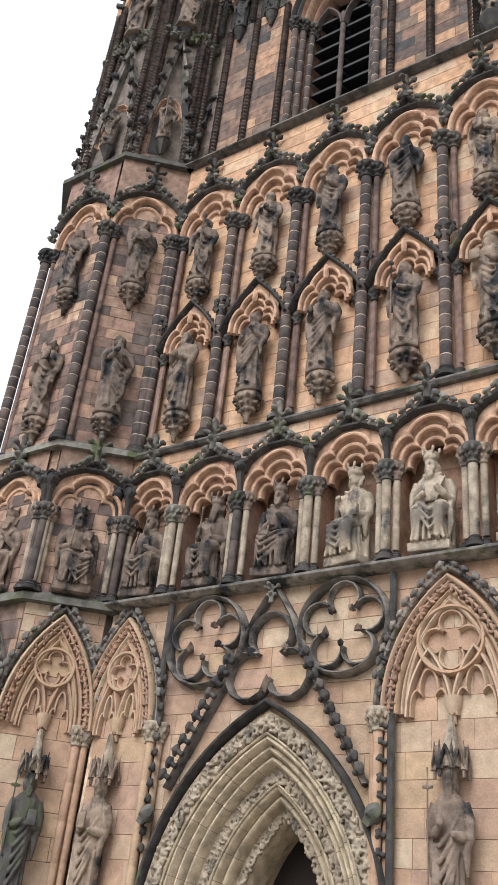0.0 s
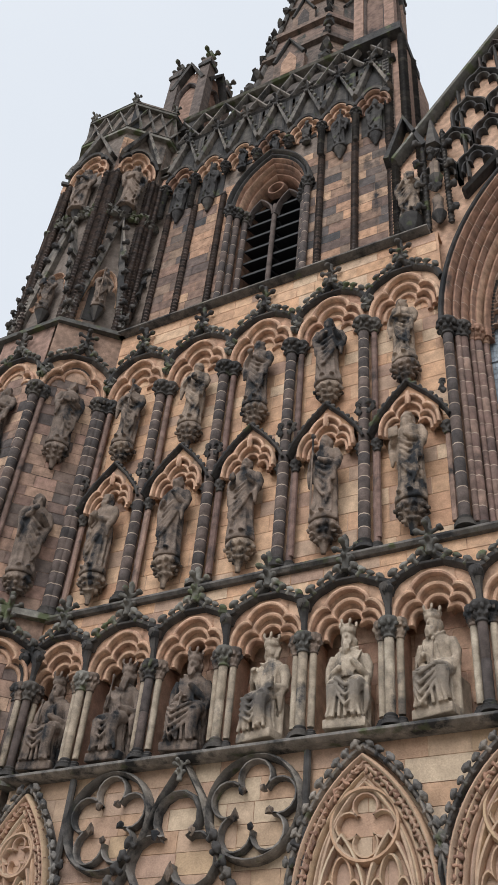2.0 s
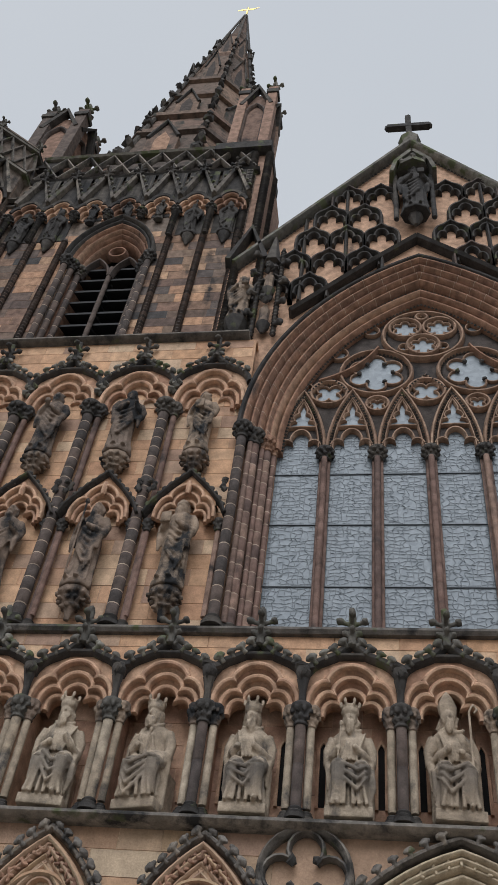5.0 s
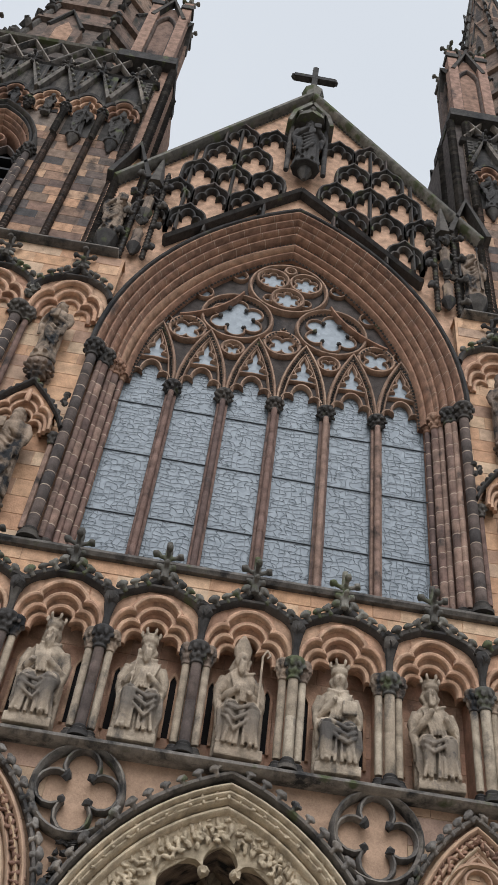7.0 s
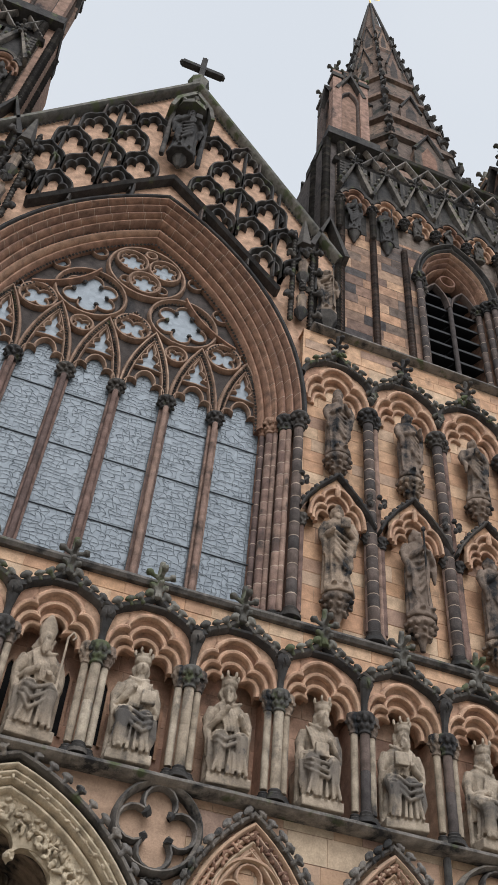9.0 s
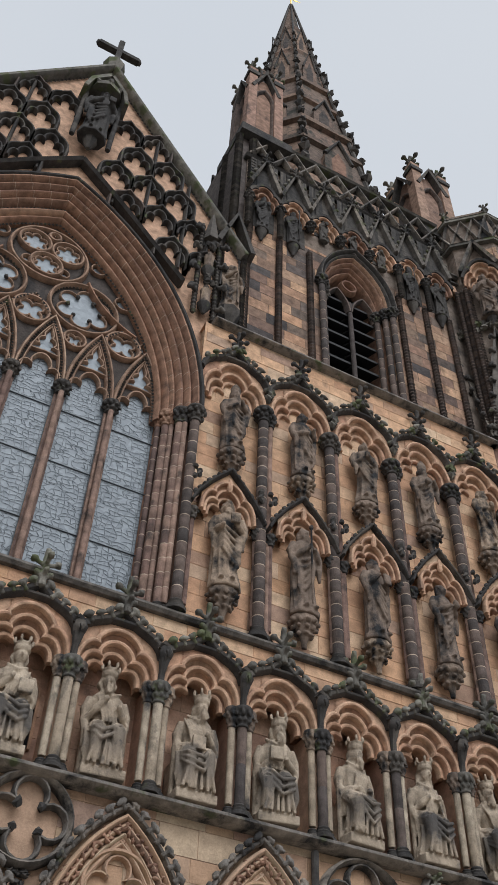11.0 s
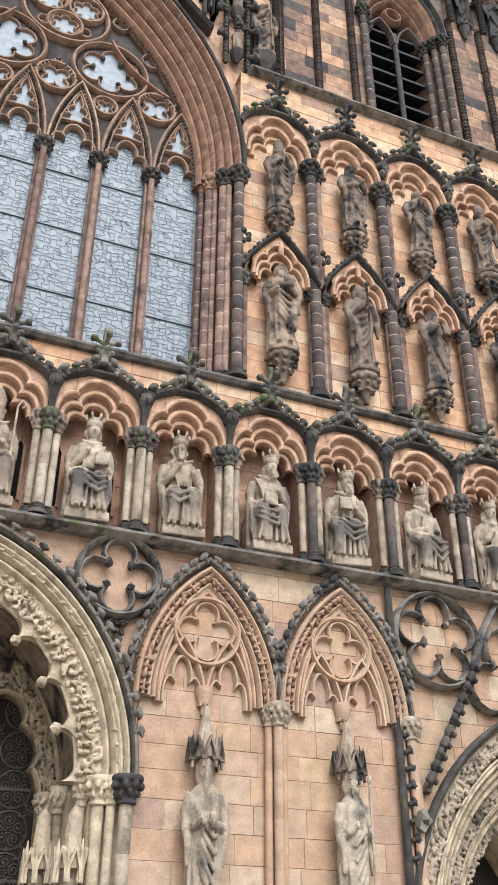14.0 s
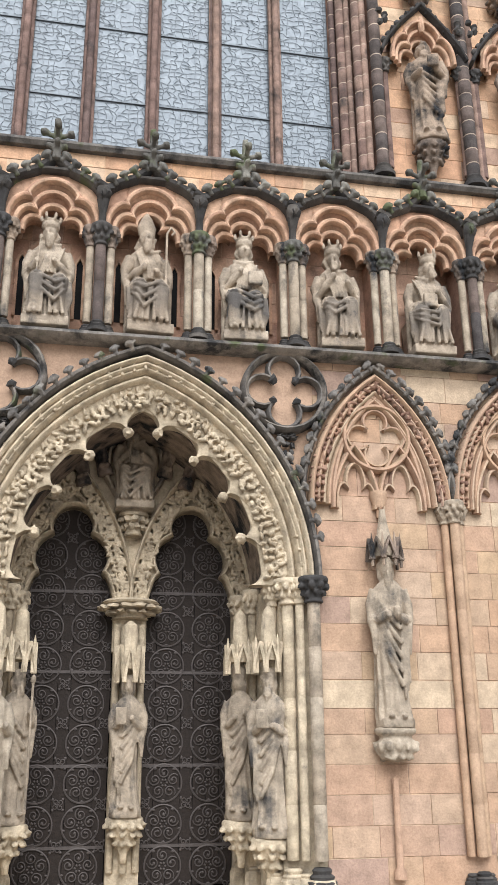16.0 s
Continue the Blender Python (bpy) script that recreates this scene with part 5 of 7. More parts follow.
BY = 0.45
for s, nm in ((-1, "north"), (1, "south")):
    cx = s * TX
    bw = thing("window_belfry_" + nm, "pointed belfry opening with dark slate louvres", "belfry window", kind="structure")
    for k, (hw, y, m) in enumerate(((1.0, BY - 0.12, DARK), (0.88, BY + 0.02, BROWN), (0.76, BY + 0.2, BROWN))):
        part("arch_order", Mesh().sweep(pointed(hw, 20.0, 20.0 + hw * 1.75, cx, 12), rolls(-0.1, 0.1, 0.1, -0.06, 2, 0.4), y), m, bw)
        for q in (-1, 1):
            part("jamb_shaft", drums(Mesh(), cx + q * hw, y + 0.02, MID + 0.15, 19.75, 0.075, 0.35), SHAFT, bw)
            part("joints", joints(Mesh(), cx + q * hw, y + 0.02, MID + 0.15, 19.75, 0.075, 0.35), JOINT, bw)
            part("capital", capital(Mesh(), cx + q * hw, y + 0.02, 19.72, 20.06, 0.085, k), DARK, bw)
    part("nailhead_band", nailheads(pointed(0.94, 20.0, 21.65, cx, 12), BY - 0.02, 0.1, 0.04), BROWN, bw)
    for q in (-1, 1):
        part("inner_jamb", Mesh().box(cx + q * 0.86 - 0.1, cx + q * 0.86 + 0.1, BY + 0.2, BY + 1.0, MID, 20.2), BROWN, bw)
    part("mullion", drums(Mesh(), cx, BY + 0.25, MID + 0.1, 20.1, 0.06, 0.4), SHAFT, bw)
    for q in (-1, 1):
        part("light_arch", Mesh().sweep(pointed(0.34, 19.7, 20.45, cx + q * 0.37), bar(0.05, 0.16), BY + 0.34), SHAFT, bw)
    part("tracery_circle", Mesh().sweep(circle(cx, 20.75, 0.2, 16), bar(0.05, 0.16), BY + 0.34, True), BROWN, bw)
    for i in range(9):
        z = MID + 0.35 + i * 0.46
        for q in (-1, 1):
            mb = Mesh().add([(cx + q * 0.38 - 0.34, BY + 0.3, z), (cx + q * 0.38 + 0.34, BY + 0.3, z), (cx + q * 0.38 + 0.34, BY + 0.85, z + 0.3), (cx + q * 0.38 - 0.34, BY + 0.85, z + 0.3),
                             (cx + q * 0.38 - 0.34, BY + 0.3, z + 0.07), (cx + q * 0.38 + 0.34, BY + 0.3, z + 0.07), (cx + q * 0.38 + 0.34, BY + 0.85, z + 0.37), (cx + q * 0.38 - 0.34, BY + 0.85, z + 0.37)],
                            [(0, 3, 2, 1), (4, 5, 6, 7), (0, 1, 5, 4), (1, 2, 6, 5), (2, 3, 7, 6), (3, 0, 4, 7)])
            part("louvre", mb, LOUVRE, bw, "dark slate louvre blade")
    # black sheet, the shade behind the louvres put into its colour
    part("recess", Mesh().box(cx - 0.95, cx + 0.95, BY + 0.95, BY + 1.04, MID, 21.9), BLACK, bw, "black sheet painted for the shade behind the louvres")

    tb = thing("tower_arcade_" + nm, "sooty arcade with gablets and nailhead shafts round the tower", "arcade", kind="structure")
    for x in (4.12, 4.95, 5.78, 8.38, 9.2, 9.95):
        part("nailhead_shaft", ring_strip(Mesh(), s * x, BY - 0.06, MID + 0.15, 21.0, 0.075), SHAFT, tb)
    # arcade band with gablets
    n = 7
    for i in range(n):
        x = s * (4.45 + i * 0.875)
        zb = 21.05 if abs(abs(x) - TX) > 1.2 else 22.0
        na, nc = cusped_rolls(0.27, 0.4, 21.95, 22.4, 22.68, BY - 0.02, BY - 0.2, 3, 0.035, BY + 0.05)
        part("niche_arch", shifted(na, x), SALMON if i % 3 else BROWN, tb)
        part("niche_hood", shifted(Mesh().sweep([(u * 1.1, w + 0.05) for u, w in nc[2:-2]], [(-0.03, 0.1), (-0.03, -0.1), (0.04, -0.12), (0.05, 0.1)], BY - 0.16), x), DARK, tb)
        part("spandrel_panel", shifted(between(Mesh(), nc, lambda u: 24.2, BY - 0.12, BY + 0.02), x), DARK, tb)
        part("gablet", shifted(Mesh().sweep([(-0.42, 22.7), (0, 24.05), (0.42, 22.7)], [(-0.045, 0.1), (-0.045, -0.13), (0.045, -0.17), (0.07, 0.1)], BY - 0.14), x), LEDGE, tb)
        part("niche_shaft", ring_strip(Mesh(), x - 0.43, BY - 0.2, zb - 0.3, 22.0, 0.075), DARK, tb)
        part("niche_capital", capital(Mesh(), x - 0.43, BY - 0.2, 21.8, 22.05, 0.075, i, 6), DARK, tb)
        for q in (-1, 1):
            for j in range(4):
                ob = new("crocket", CROCKET_MOSS[j % 3])
                ob.parent = tb
                ob.matrix_basis = pose(x + q * (0.4 - 0.1 * j), BY - 0.26, 22.95 + 0.28 * j, 0, q * 55, 0) @ Matrix.Diagonal((0.95, 0.95, 0.95, 1))
        # flush dark plate, the shade of a deep niche put into its colour
        part("niche_back", Mesh().box(x - 0.36, x + 0.36, BY + 0.0 - 0.02, BY + 0.03, zb, 23.6), DARK, tb)
        fo = new("finial", FINIAL_DARK)
        fo.parent = tb
        fo.matrix_basis = pose(x, BY - 0.28, 23.9)
    part("band", Mesh().sweep(sorted([(s * 3.9, 24.2), (s * 10.2, 24.2)]), [(0, 0.3), (0, -0.1), (0.06, -0.16), (0.12, -0.1), (0.15, 0.3)], BY), DARK, tb)
    # lattice parapet
    pp = thing("parapet_" + nm, "dark openwork lattice parapet on the tower", "parapet", kind="structure")
    part("rail", Mesh().sweep(sorted([(s * 3.9, 25.65), (s * 10.2, 25.65)]), [(0, 0.2), (0, -0.08), (0.06, -0.13), (0.13, -0.06), (0.13, 0.2)], BY - 0.03), MOSSY, pp)
    # dark sheet painted for the shade seen through the lattice
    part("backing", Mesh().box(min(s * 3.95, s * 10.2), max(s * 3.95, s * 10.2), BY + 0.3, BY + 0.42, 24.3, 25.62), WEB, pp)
    for i in range(9):
        x = s * (4.0 + i * 0.69)
        for q in (0, 1):
            a, b = (x, 24.45), (x + s * 0.69, 25.65)
            if q:
                a, b = (x, 25.65), (x + s * 0.69, 24.45)
            part("lattice_bar", Mesh().sweep(sorted([a, b]), bar(0.05, 0.16), BY + 0.05 - 0.01 * q), LEDGE, pp)
    # tower body above the parapet and spire
    sp = thing("spire_" + nm, "dark octagonal stone spire with bands, lucarnes and crocketed ribs", "spire", kind="structure")
    sy, tip = 3.75, 49.3
    base = octagon(s * 7.25, sy, 2.75)
    rs = [(27.0, 1.0), (29.0, 0.905), (29.05, 0.96), (29.3, 0.96), (29.4, 0.88), (31.0, 0.80), (31.05, 0.86), (31.3, 0.86), (31.4, 0.78), (33.6, 0.68), (33.65, 0.73), (33.85, 0.73), (33.95, 0.66), (36.0, 0.56), (36.05, 0.61), (36.3, 0.61), (36.4, 0.54), (40.5, 0.36), (40.7, 0.385), (40.9, 0.34), (44.5, 0.18), (44.7, 0.2), (44.8, 0.165), (tip, 0.012)]
    mb = Mesh()
    v = []
    for z, k in rs:
        v += [(s * 7.25 + (x - s * 7.25) * k, sy + (y - sy) * k, z) for x, y in base]
    f = [(a * 8 + i, a * 8 + (i + 1) % 8, a * 8 + 8 + (i + 1) % 8, a * 8 + 8 + i) for a in range(len(rs) - 1) for i in range(8)]
    mb.add(v, f)
    part("body", mb, SPIRE, sp, sharp=20)
    part("drum", prism(Mesh(), octagon(s * 7.25, sy, 2.85), 25.0, 27.1), SPIRE, sp)
    for i in range(8):
        x0, y0 = base[i]
        mb = Mesh()
        for k in range(15):
            u = k / 20
            z = 27 + (tip - 27) * u
            kk = 1 - u * 0.985
            mb.lump((s * 7.25 + (x0 - s * 7.25) * kk * 1.04, sy + (y0 - sy) * kk * 1.04, z), (0.17 * (1.1 - 0.8 * u),) * 3, 0.6, k)
            mb.lump((s * 7.25 + (x0 - s * 7.25) * kk * 1.07, sy + (y0 - sy) * kk * 1.07, z + 0.12), (0.11 * (1.1 - 0.8 * u),) * 3, 0.6, k + 3)
        mb.tube([(x0 * 1.0, y0, 27), (s * 7.25 + (x0 - s * 7.25) * 0.03, sy + (y0 - sy) * 0.03, tip - 0.4)], [0.09, 0.04], 6)
        part("crocketed_rib", mb, DARK, sp)
    for lev, (z, kk, hh) in enumerate(((27.0, 1.02, 2.0), (31.4, 0.79, 1.9), (36.4, 0.54, 3.2), (41.0, 0.33, 2.6))):
        for i in range(8):
            a = radians(45 * i + (0 if lev % 2 == 0 else 0))
            d = 2.75 * kk
            ux, uy = math.cos(a), math.sin(a)
            w, px, py = 0.4 * kk + 0.08, -uy, ux
            o = 0.06 if lev < 2 else -0.04
            base_c = (s * 7.25 + ux * d, sy + uy * d)
            mbx = Mesh()
            c1 = [(base_c[0] + px * q * w + ux * o, base_c[1] + py * q * w + uy * o) for q in (-1, 1)]
            bk = [(base_c[0] + px * q * w - ux * d * 0.5, base_c[1] + py * q * w - uy * d * 0.5) for q in (-1, 1)]
            zt = z + hh * 0.5
            ap = (base_c[0] + ux * o, base_c[1] + uy * o)
            ab = (base_c[0] - ux * d * 0.5, base_c[1] - uy * d * 0.5)
            mbx.add([(*c1[0], z), (*c1[1], z), (*c1[1], zt), (*ap, z + hh), (*c1[0], zt), (*bk[0], z), (*bk[1], z), (*bk[1], zt), (*ab, z + hh), (*bk[0], zt)],
                    [(0, 1, 2, 3, 4), (5, 9, 8, 7, 6), (1, 6, 7, 2), (0, 4, 9, 5), (2, 7, 8, 3), (4, 3, 8, 9)])
            part("lucarne", mbx, SPIRE, sp)
            # flat panel; on upper tiers its dark colour stands for a shaded opening
            e = o + 0.012
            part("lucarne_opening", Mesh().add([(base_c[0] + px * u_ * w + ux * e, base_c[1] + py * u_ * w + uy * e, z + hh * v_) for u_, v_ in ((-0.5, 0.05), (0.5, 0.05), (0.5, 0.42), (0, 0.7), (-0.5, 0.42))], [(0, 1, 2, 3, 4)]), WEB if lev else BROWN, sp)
            rim = Mesh().tube([(*c1[0], zt), (ap[0] + ux * 0.06, ap[1] + uy * 0.06, z + hh + 0.05), (*c1[1], zt)], [0.06 * kk + 0.02] * 3, 6)
            part("lucarne_coping", rim, DARK, sp)
    vane = thing("weathercock", "small gilded weather vane on the spire's point", "weather vane", loc=(s * 7.25, sy, tip - 0.1))
    part("rod", Mesh().lathe([(0.05, 0), (0.03, 1.0), (0.06, 1.05), (0.0, 1.15)], 0, 0, 6), GILT, vane)
    part("vane", Mesh().tube([(-0.5, 0, 0.75), (-0.2, 0, 0.85), (0.25, 0, 0.8), (0.55, 0, 1.0)], [0.04, 0.09, 0.07, 0.02], 6, 0.4), GILT, vane)

    # corner pinnacles of the tower
    for px_, py_ in ((4.45, 1.0), (10.75, 1.4), (4.5, 6.3)):
        pn = thing("pinnacle", "dark gabled stone pinnacle with mossy fleurons at the tower's corner", "pinnacle", "pinnacles of the towers", loc=(s * px_, py_, 25.6))
        mb = Mesh()
        for i in range(4):
            a = radians(45 + 90 * i)
            mb.box(0.62 * math.cos(a) - 0.14, 0.62 * math.cos(a) + 0.14, 0.62 * math.sin(a) - 0.14, 0.62 * math.sin(a) + 0.14, 0, 4.6)
        part("buttress", mb, TURRET, pn)
        part("core", Mesh().box(-0.42, 0.42, -0.42, 0.42, 0, 4.3), BELFRY, pn)
        for i in range(4):
            a = radians(45 + 90 * i)
            f_ = new("finial", FINIAL_MOSS)
            f_.parent = pn
            f_.matrix_basis = pose(0.62 * math.cos(a), 0.62 * math.sin(a), 4.55) @ Matrix.Diagonal((1.5, 1.5, 1.5, 1))
            part("pier_cap", Mesh().lathe([(0.26, 4.1), (0.27, 4.25), (0.1, 4.75)], 0.62 * math.cos(a), 0.62 * math.sin(a), 4, turn=math.pi / 4), DARK, pn)
        for rz in (0, 90, 180, 270):
            o = part("gablet", Mesh().sweep([(-0.45, 3.3), (0, 4.6), (0.45, 3.3)], [(-0.05, 0.1), (-0.05, -0.12), (0.06, -0.14), (0.09, 0.1)], -0.48), DARK, pn)
            o.matrix_basis = pose(0, 0, 0, 0, 0, rz)
            o = part("panel_arch", Mesh().sweep([(-0.3, 0.5)] + pointed(0.3, 2.8, 3.5) + [(0.3, 0.5)], bar(0.06, 0.1), -0.42), SHAFT, pn)
            o.matrix_basis = pose(0, 0, 0, 0, 0, rz)
        part("band", Mesh().box(-0.78, 0.78, -0.78, 0.78, -0.25, 0.12), DARK, pn)
        if px_ > 8:
            pn.scale = (1.25, 1.25, 1.0)

    # inner corner buttress of the tower, with a niche beside the gable
    ib = thing("tower_buttress", "sooty corner buttress between tower and gable with panelled face", "buttress", "corner buttresses")
    part("body", Mesh().box(min(s * 3.35, s * 4.05), max(s * 3.35, s * 4.05), 0.36, 2.2, MID, 20.4), WARM, ib)
    part("upper_body", Mesh().box(min(s * 3.7, s * 4.15), max(s * 3.7, s * 4.15), 0.5, 2.6, 20.4, 25.5), TURRET, ib)
    for x in (3.42, 3.98):
        part("pier", ring_strip(Mesh(), s * x, 0.3, MID + 0.1, 20.3, 0.09), DARK, ib)
    for x, y in ((3.72, 0.45), (4.12, 0.42), (3.7, 1.2)):
        part("pier", ring_strip(Mesh(), s * x, y, 20.4, 25.4, 0.1, 0.15), DARK, ib)
    part("gablet", Mesh().sweep([(s * 3.7 - 0.42, 19.2), (s * 3.7, 20.6), (s * 3.7 + 0.42, 19.2)], [(-0.06, 0.1), (-0.06, -0.3), (0.06, -0.3), (0.1, 0.1)], 0.36), DARK, ib)
    part("corbel", Mesh().lathe([(0.08, 16.45), (0.24, 16.75), (0.26, 16.9)], s * 3.7, 0.25, 8), DARK, ib)


# ---- octagonal corner turrets ----
def face_pose(s, k):
    """The pose of a turret face: 0 the canted inner face, 1 the front."""
    a, b = ((-10.12, 0.0), (-11.1, -0.9)) if k == 0 else ((-11.1, -0.9), (-12.75, -0.9))
    mx, my = (a[0] + b[0]) / 2, (a[1] + b[1]) / 2
    rz = 45 if k == 0 else 0
    if s > 0:
        mx, rz = -mx, -rz
    return pose(mx, my, 0, 0, 0, rz)


def set_back(s, k):
    """The pose of a face of the upper turret, which stands back from the lower one."""
    m = face_pose(s, k)
    cx, cy = s * 11.93, 0.8
    x, y, _ = m.translation
    return pose((x - cx) * (UPK - 1), (y - cy) * (UPK - 1), 0) @ m


UPK = 0.88
turret_arch = gallery_arch(KG, 0.37, 0.55, 7.94, 8.34, 8.6, 8.36, 8.9, SILL - 0.05, TURRET, FINIAL_MOSS)
turret_up = gallery_arch(UG, 0.41, 0.62, 14.08, 14.66, 15.0, 14.6, 15.4, MID - 0.05, TURRET, FINIAL_DARK, 0.0, 0.18, 0.695)
TPOLY = [(-10.12, 0.0), (-11.1, -0.9), (-12.75, -0.9), (-13.75, 0.1), (-13.75, 1.5), (-12.75, 2.5), (-11.1, 2.5), (-10.12, 1.5)]
for s, nm in ((-1, "north"), (1, "south")):
    poly = TPOLY if s < 0 else [(-x, y) for x, y in TPOLY]
    c = (s * 11.93, 0.8)

    def grow(k):
        return [(c[0] + (x - c[0]) * k, c[1] + (y - c[1]) * k) for x, y in poly]
    w = tagged(part("wall_turret_" + nm, prism(prism(Mesh(), grow(0.93), 0, MID + 0.05), grow(UPK * 0.95), MID + 0.05, 26.0), DARK_MORTAR, sharp=20), "octagonal corner turret of dark red sandstone", "turret", kind="structure")
    for k in (0, 1):
        m = face_pose(s, k)
        ashlar(w, -(0.62, 0.78)[k], (0.62, 0.78)[k], 0.55, KING - 0.05, 0.1, PEACH if k == 0 else TURRET, None, 0.31, m=m, seed=20 + k)
        ashlar(w, -(0.62, 0.78)[k], (0.62, 0.78)[k], KING, MID, 0.1, TURRET, None, 0.25, (0.3, 0.4, 0.5), m=m, seed=23 + k)
        ashlar(w, -(0.6, 0.76)[k], (0.6, 0.76)[k], MID + 0.2, 24.0, 0.1, BELFRY, None, 0.3, m=set_back(s, k), seed=27 + k)
    for z in (KING - 0.05, SILL, MID, 24.3, 25.6):
        mb = prism(Mesh(), grow(0.91 if z > 20 else 1.05), z - 0.05, z + 0.06)
        prism(mb, grow(0.92 if z > 20 else 1.05), z + 0.06, z + 0.15, 0.93, c)
        tagged(part("trim_turret", mb, MOSSY, sharp=20), "mossy string course round the corner turret", "string course", kind="structure")
    for k in (0, 1):
        m = face_pose(s, k)
        for bay in (turret_arch, turret_up):
            if (s, k) == (-1, 0):
                bay.matrix_basis = m
            else:
                copy_thing(bay, m)
        for q in (-1, 1):
            copy_thing(gc[0], m @ pose(q * (0.64, 0.8)[k], 0, 0))
            copy_thing(tc, m @ pose(q * (0.64, 0.8)[k], 0, 0))
    # upper turret: tall gablets and nailhead shafts
    ut = thing("turret_arcade", "sooty gabled arcade round the upper corner turret", "arcade", "upper turret arcades")
    for k in range(8):
        a, b = grow(UPK)[k], grow(UPK)[(k + 1) % 8]
        mx, my = (a[0] + b[0]) / 2, (a[1] + b[1]) / 2
        ang = math.degrees(math.atan2(my - c[1], mx - c[0])) + 90
        L = math.hypot(a[0] - b[0], a[1] - b[1]) * 0.47
        M = pose(mx, my, 0, 0, 0, ang) @ pose(0, 0.08, 0)
        for nm2, mbk, mt in (("gablet", Mesh().sweep([(-L, 16.5), (-L * 0.5, 18.5), (0, 20.3), (L * 0.5, 18.5), (L, 16.5)], [(-0.07, 0.2), (-0.07, -0.15), (0.05, -0.2), (0.1, 0.2)]), LEDGE),
                             ("niche_arch", Mesh().sweep(trefoil_arch(L * 0.6, 17.2, 1.0), rolls(0, 0.1, 0.05, -0.1, 2, 0.16)), SALMON),
                             ("nailhead_shaft", ring_strip(Mesh(), -L, -0.05, 16.3, 22.2, 0.085), SHAFT),
                             ("nailhead_shaft", ring_strip(Mesh(), L, -0.05, 16.3, 22.2, 0.085), SHAFT),
                             ("upper_arch", cusped_rolls(L * 0.5, L * 0.82, 22.2, 22.75, 23.1, -0.02, -0.2, 3, 0.035, 0.05)[0], SALMON),
                             ("upper_hood", Mesh().sweep([(u * 1.08, w + 0.05) for u, w in cusped(L * 0.84, 22.2, 0.92, 0.4)[2:-2]], [(-0.03, 0.1), (-0.03, -0.1), (0.04, -0.12), (0.05, 0.1)], -0.18), DARK),
                             ("upper_gablet", Mesh().sweep([(-L * 0.9, 22.9), (0, 24.2), (L * 0.9, 22.9)], [(-0.05, 0.2), (-0.05, -0.14), (0.05, -0.18), (0.08, 0.2)], -0.1), LEDGE),
                             ("niche_gablet", Mesh().sweep([(-L * 0.55, 18.75), (0, 20.1), (L * 0.55, 18.75)], [(-0.04, 0.2), (-0.04, -0.14), (0.04, -0.18), (0.06, 0.2)], -0.05), LEDGE),
                             ("leaf_band", carved_band([(-L * 0.95, 20.5), (L * 0.95, 20.5)], -0.08, 0.16, 0.2, k), MOSSY),
                             ("nailhead_shaft", ring_strip(Mesh(), -L * 0.86, -0.14, 16.3, 22.2, 0.07), SHAFT),
                             ("nailhead_shaft", ring_strip(Mesh(), L * 0.86, -0.14, 16.3, 22.2, 0.07), SHAFT),
                             # dark plates painted for the shade inside the niches
                             ("niche_back", Mesh().box(-L * 0.6, L * 0.6, 0.0, 0.06, 20.6, 22.8), DARK),
                             ("niche_back", Mesh().box(-L * 0.5, L * 0.5, 0.0, 0.06, 16.6, 18.0), DARK),
                             ("nailhead_shaft", ring_strip(Mesh(), -L * 0.72, -0.02, 18.6, 22.4, 0.06), SHAFT),
                             ("nailhead_shaft", ring_strip(Mesh(), L * 0.72, -0.02, 18.6, 22.4, 0.06), SHAFT),
                             # dark sheet behind the bars, coloured as the shade in their gaps
                             ("parapet_back", Mesh().box(-L, L, 0.02, 0.06, 24.45, 25.6), LOUVRE),
                             *[("lattice_bar", Mesh().sweep([(L * (i - 1.5) / 1.5, za_), (L * (i - 0.5) / 1.5, zb_)], bar(0.035, 0.12), 0.02 - 0.01 * (za_ > 25)), LEDGE) for i in range(3) for za_, zb_ in ((24.5, 25.6), (25.6, 24.5))]):
            o = part(nm2, mbk, mt, ut)
            o.matrix_basis = M
        for j in range(7):
            for q in (-1, 1):
                ob = new("crocket", CROCKET_DARK[j % 3])
                ob.parent = ut
                ob.matrix_basis = M @ pose(q * L * (1 - j / 7), -0.22, 16.7 + j * 0.52, 0, 0, 0) @ pose(0, 0, 0, 0, q * 60, 0) @ Matrix.Diagonal((1.4, 1.4, 1.4, 1))
    for k in (0, 1):
        for z, h in ((16.95, 1.1), (20.75, 1.7)):
            o = tagged(part("statue", standing_mesh(int(z * 10) + k, h), STATUE_DARK, None, sharp=60), "sooted standing figure on the upper corner turret", "statue", "figures of the towers")
            o.matrix_basis = set_back(s, k) @ pose(0, -0.1, z)
            o = tagged(part("corbel", Mesh().lathe([(0.03, z - 0.45), (0.1, z - 0.25), (0.17, z - 0.12), (0.15, z - 0.08)], 0, 0, 8), DARK), "dark stone corbel on the upper corner turret", "corbel", "corbels of the statues")
            o.matrix_basis = set_back(s, k) @ pose(0, -0.05, 0)
    for x, y in poly:
        fo = new("finial", FINIAL_MOSS)
        fo.parent = ut
        fo.matrix_basis = pose(c[0] + (x - c[0]) * 0.87, c[1] + (y - c[1]) * 0.87, 25.75) @ Matrix.Diagonal((0.9, 0.9, 0.9, 1))
    part("roof", prism(Mesh(), grow(0.8), 26.0, 26.3, 0.9, c), DARK_MORTAR, ut, sharp=20)

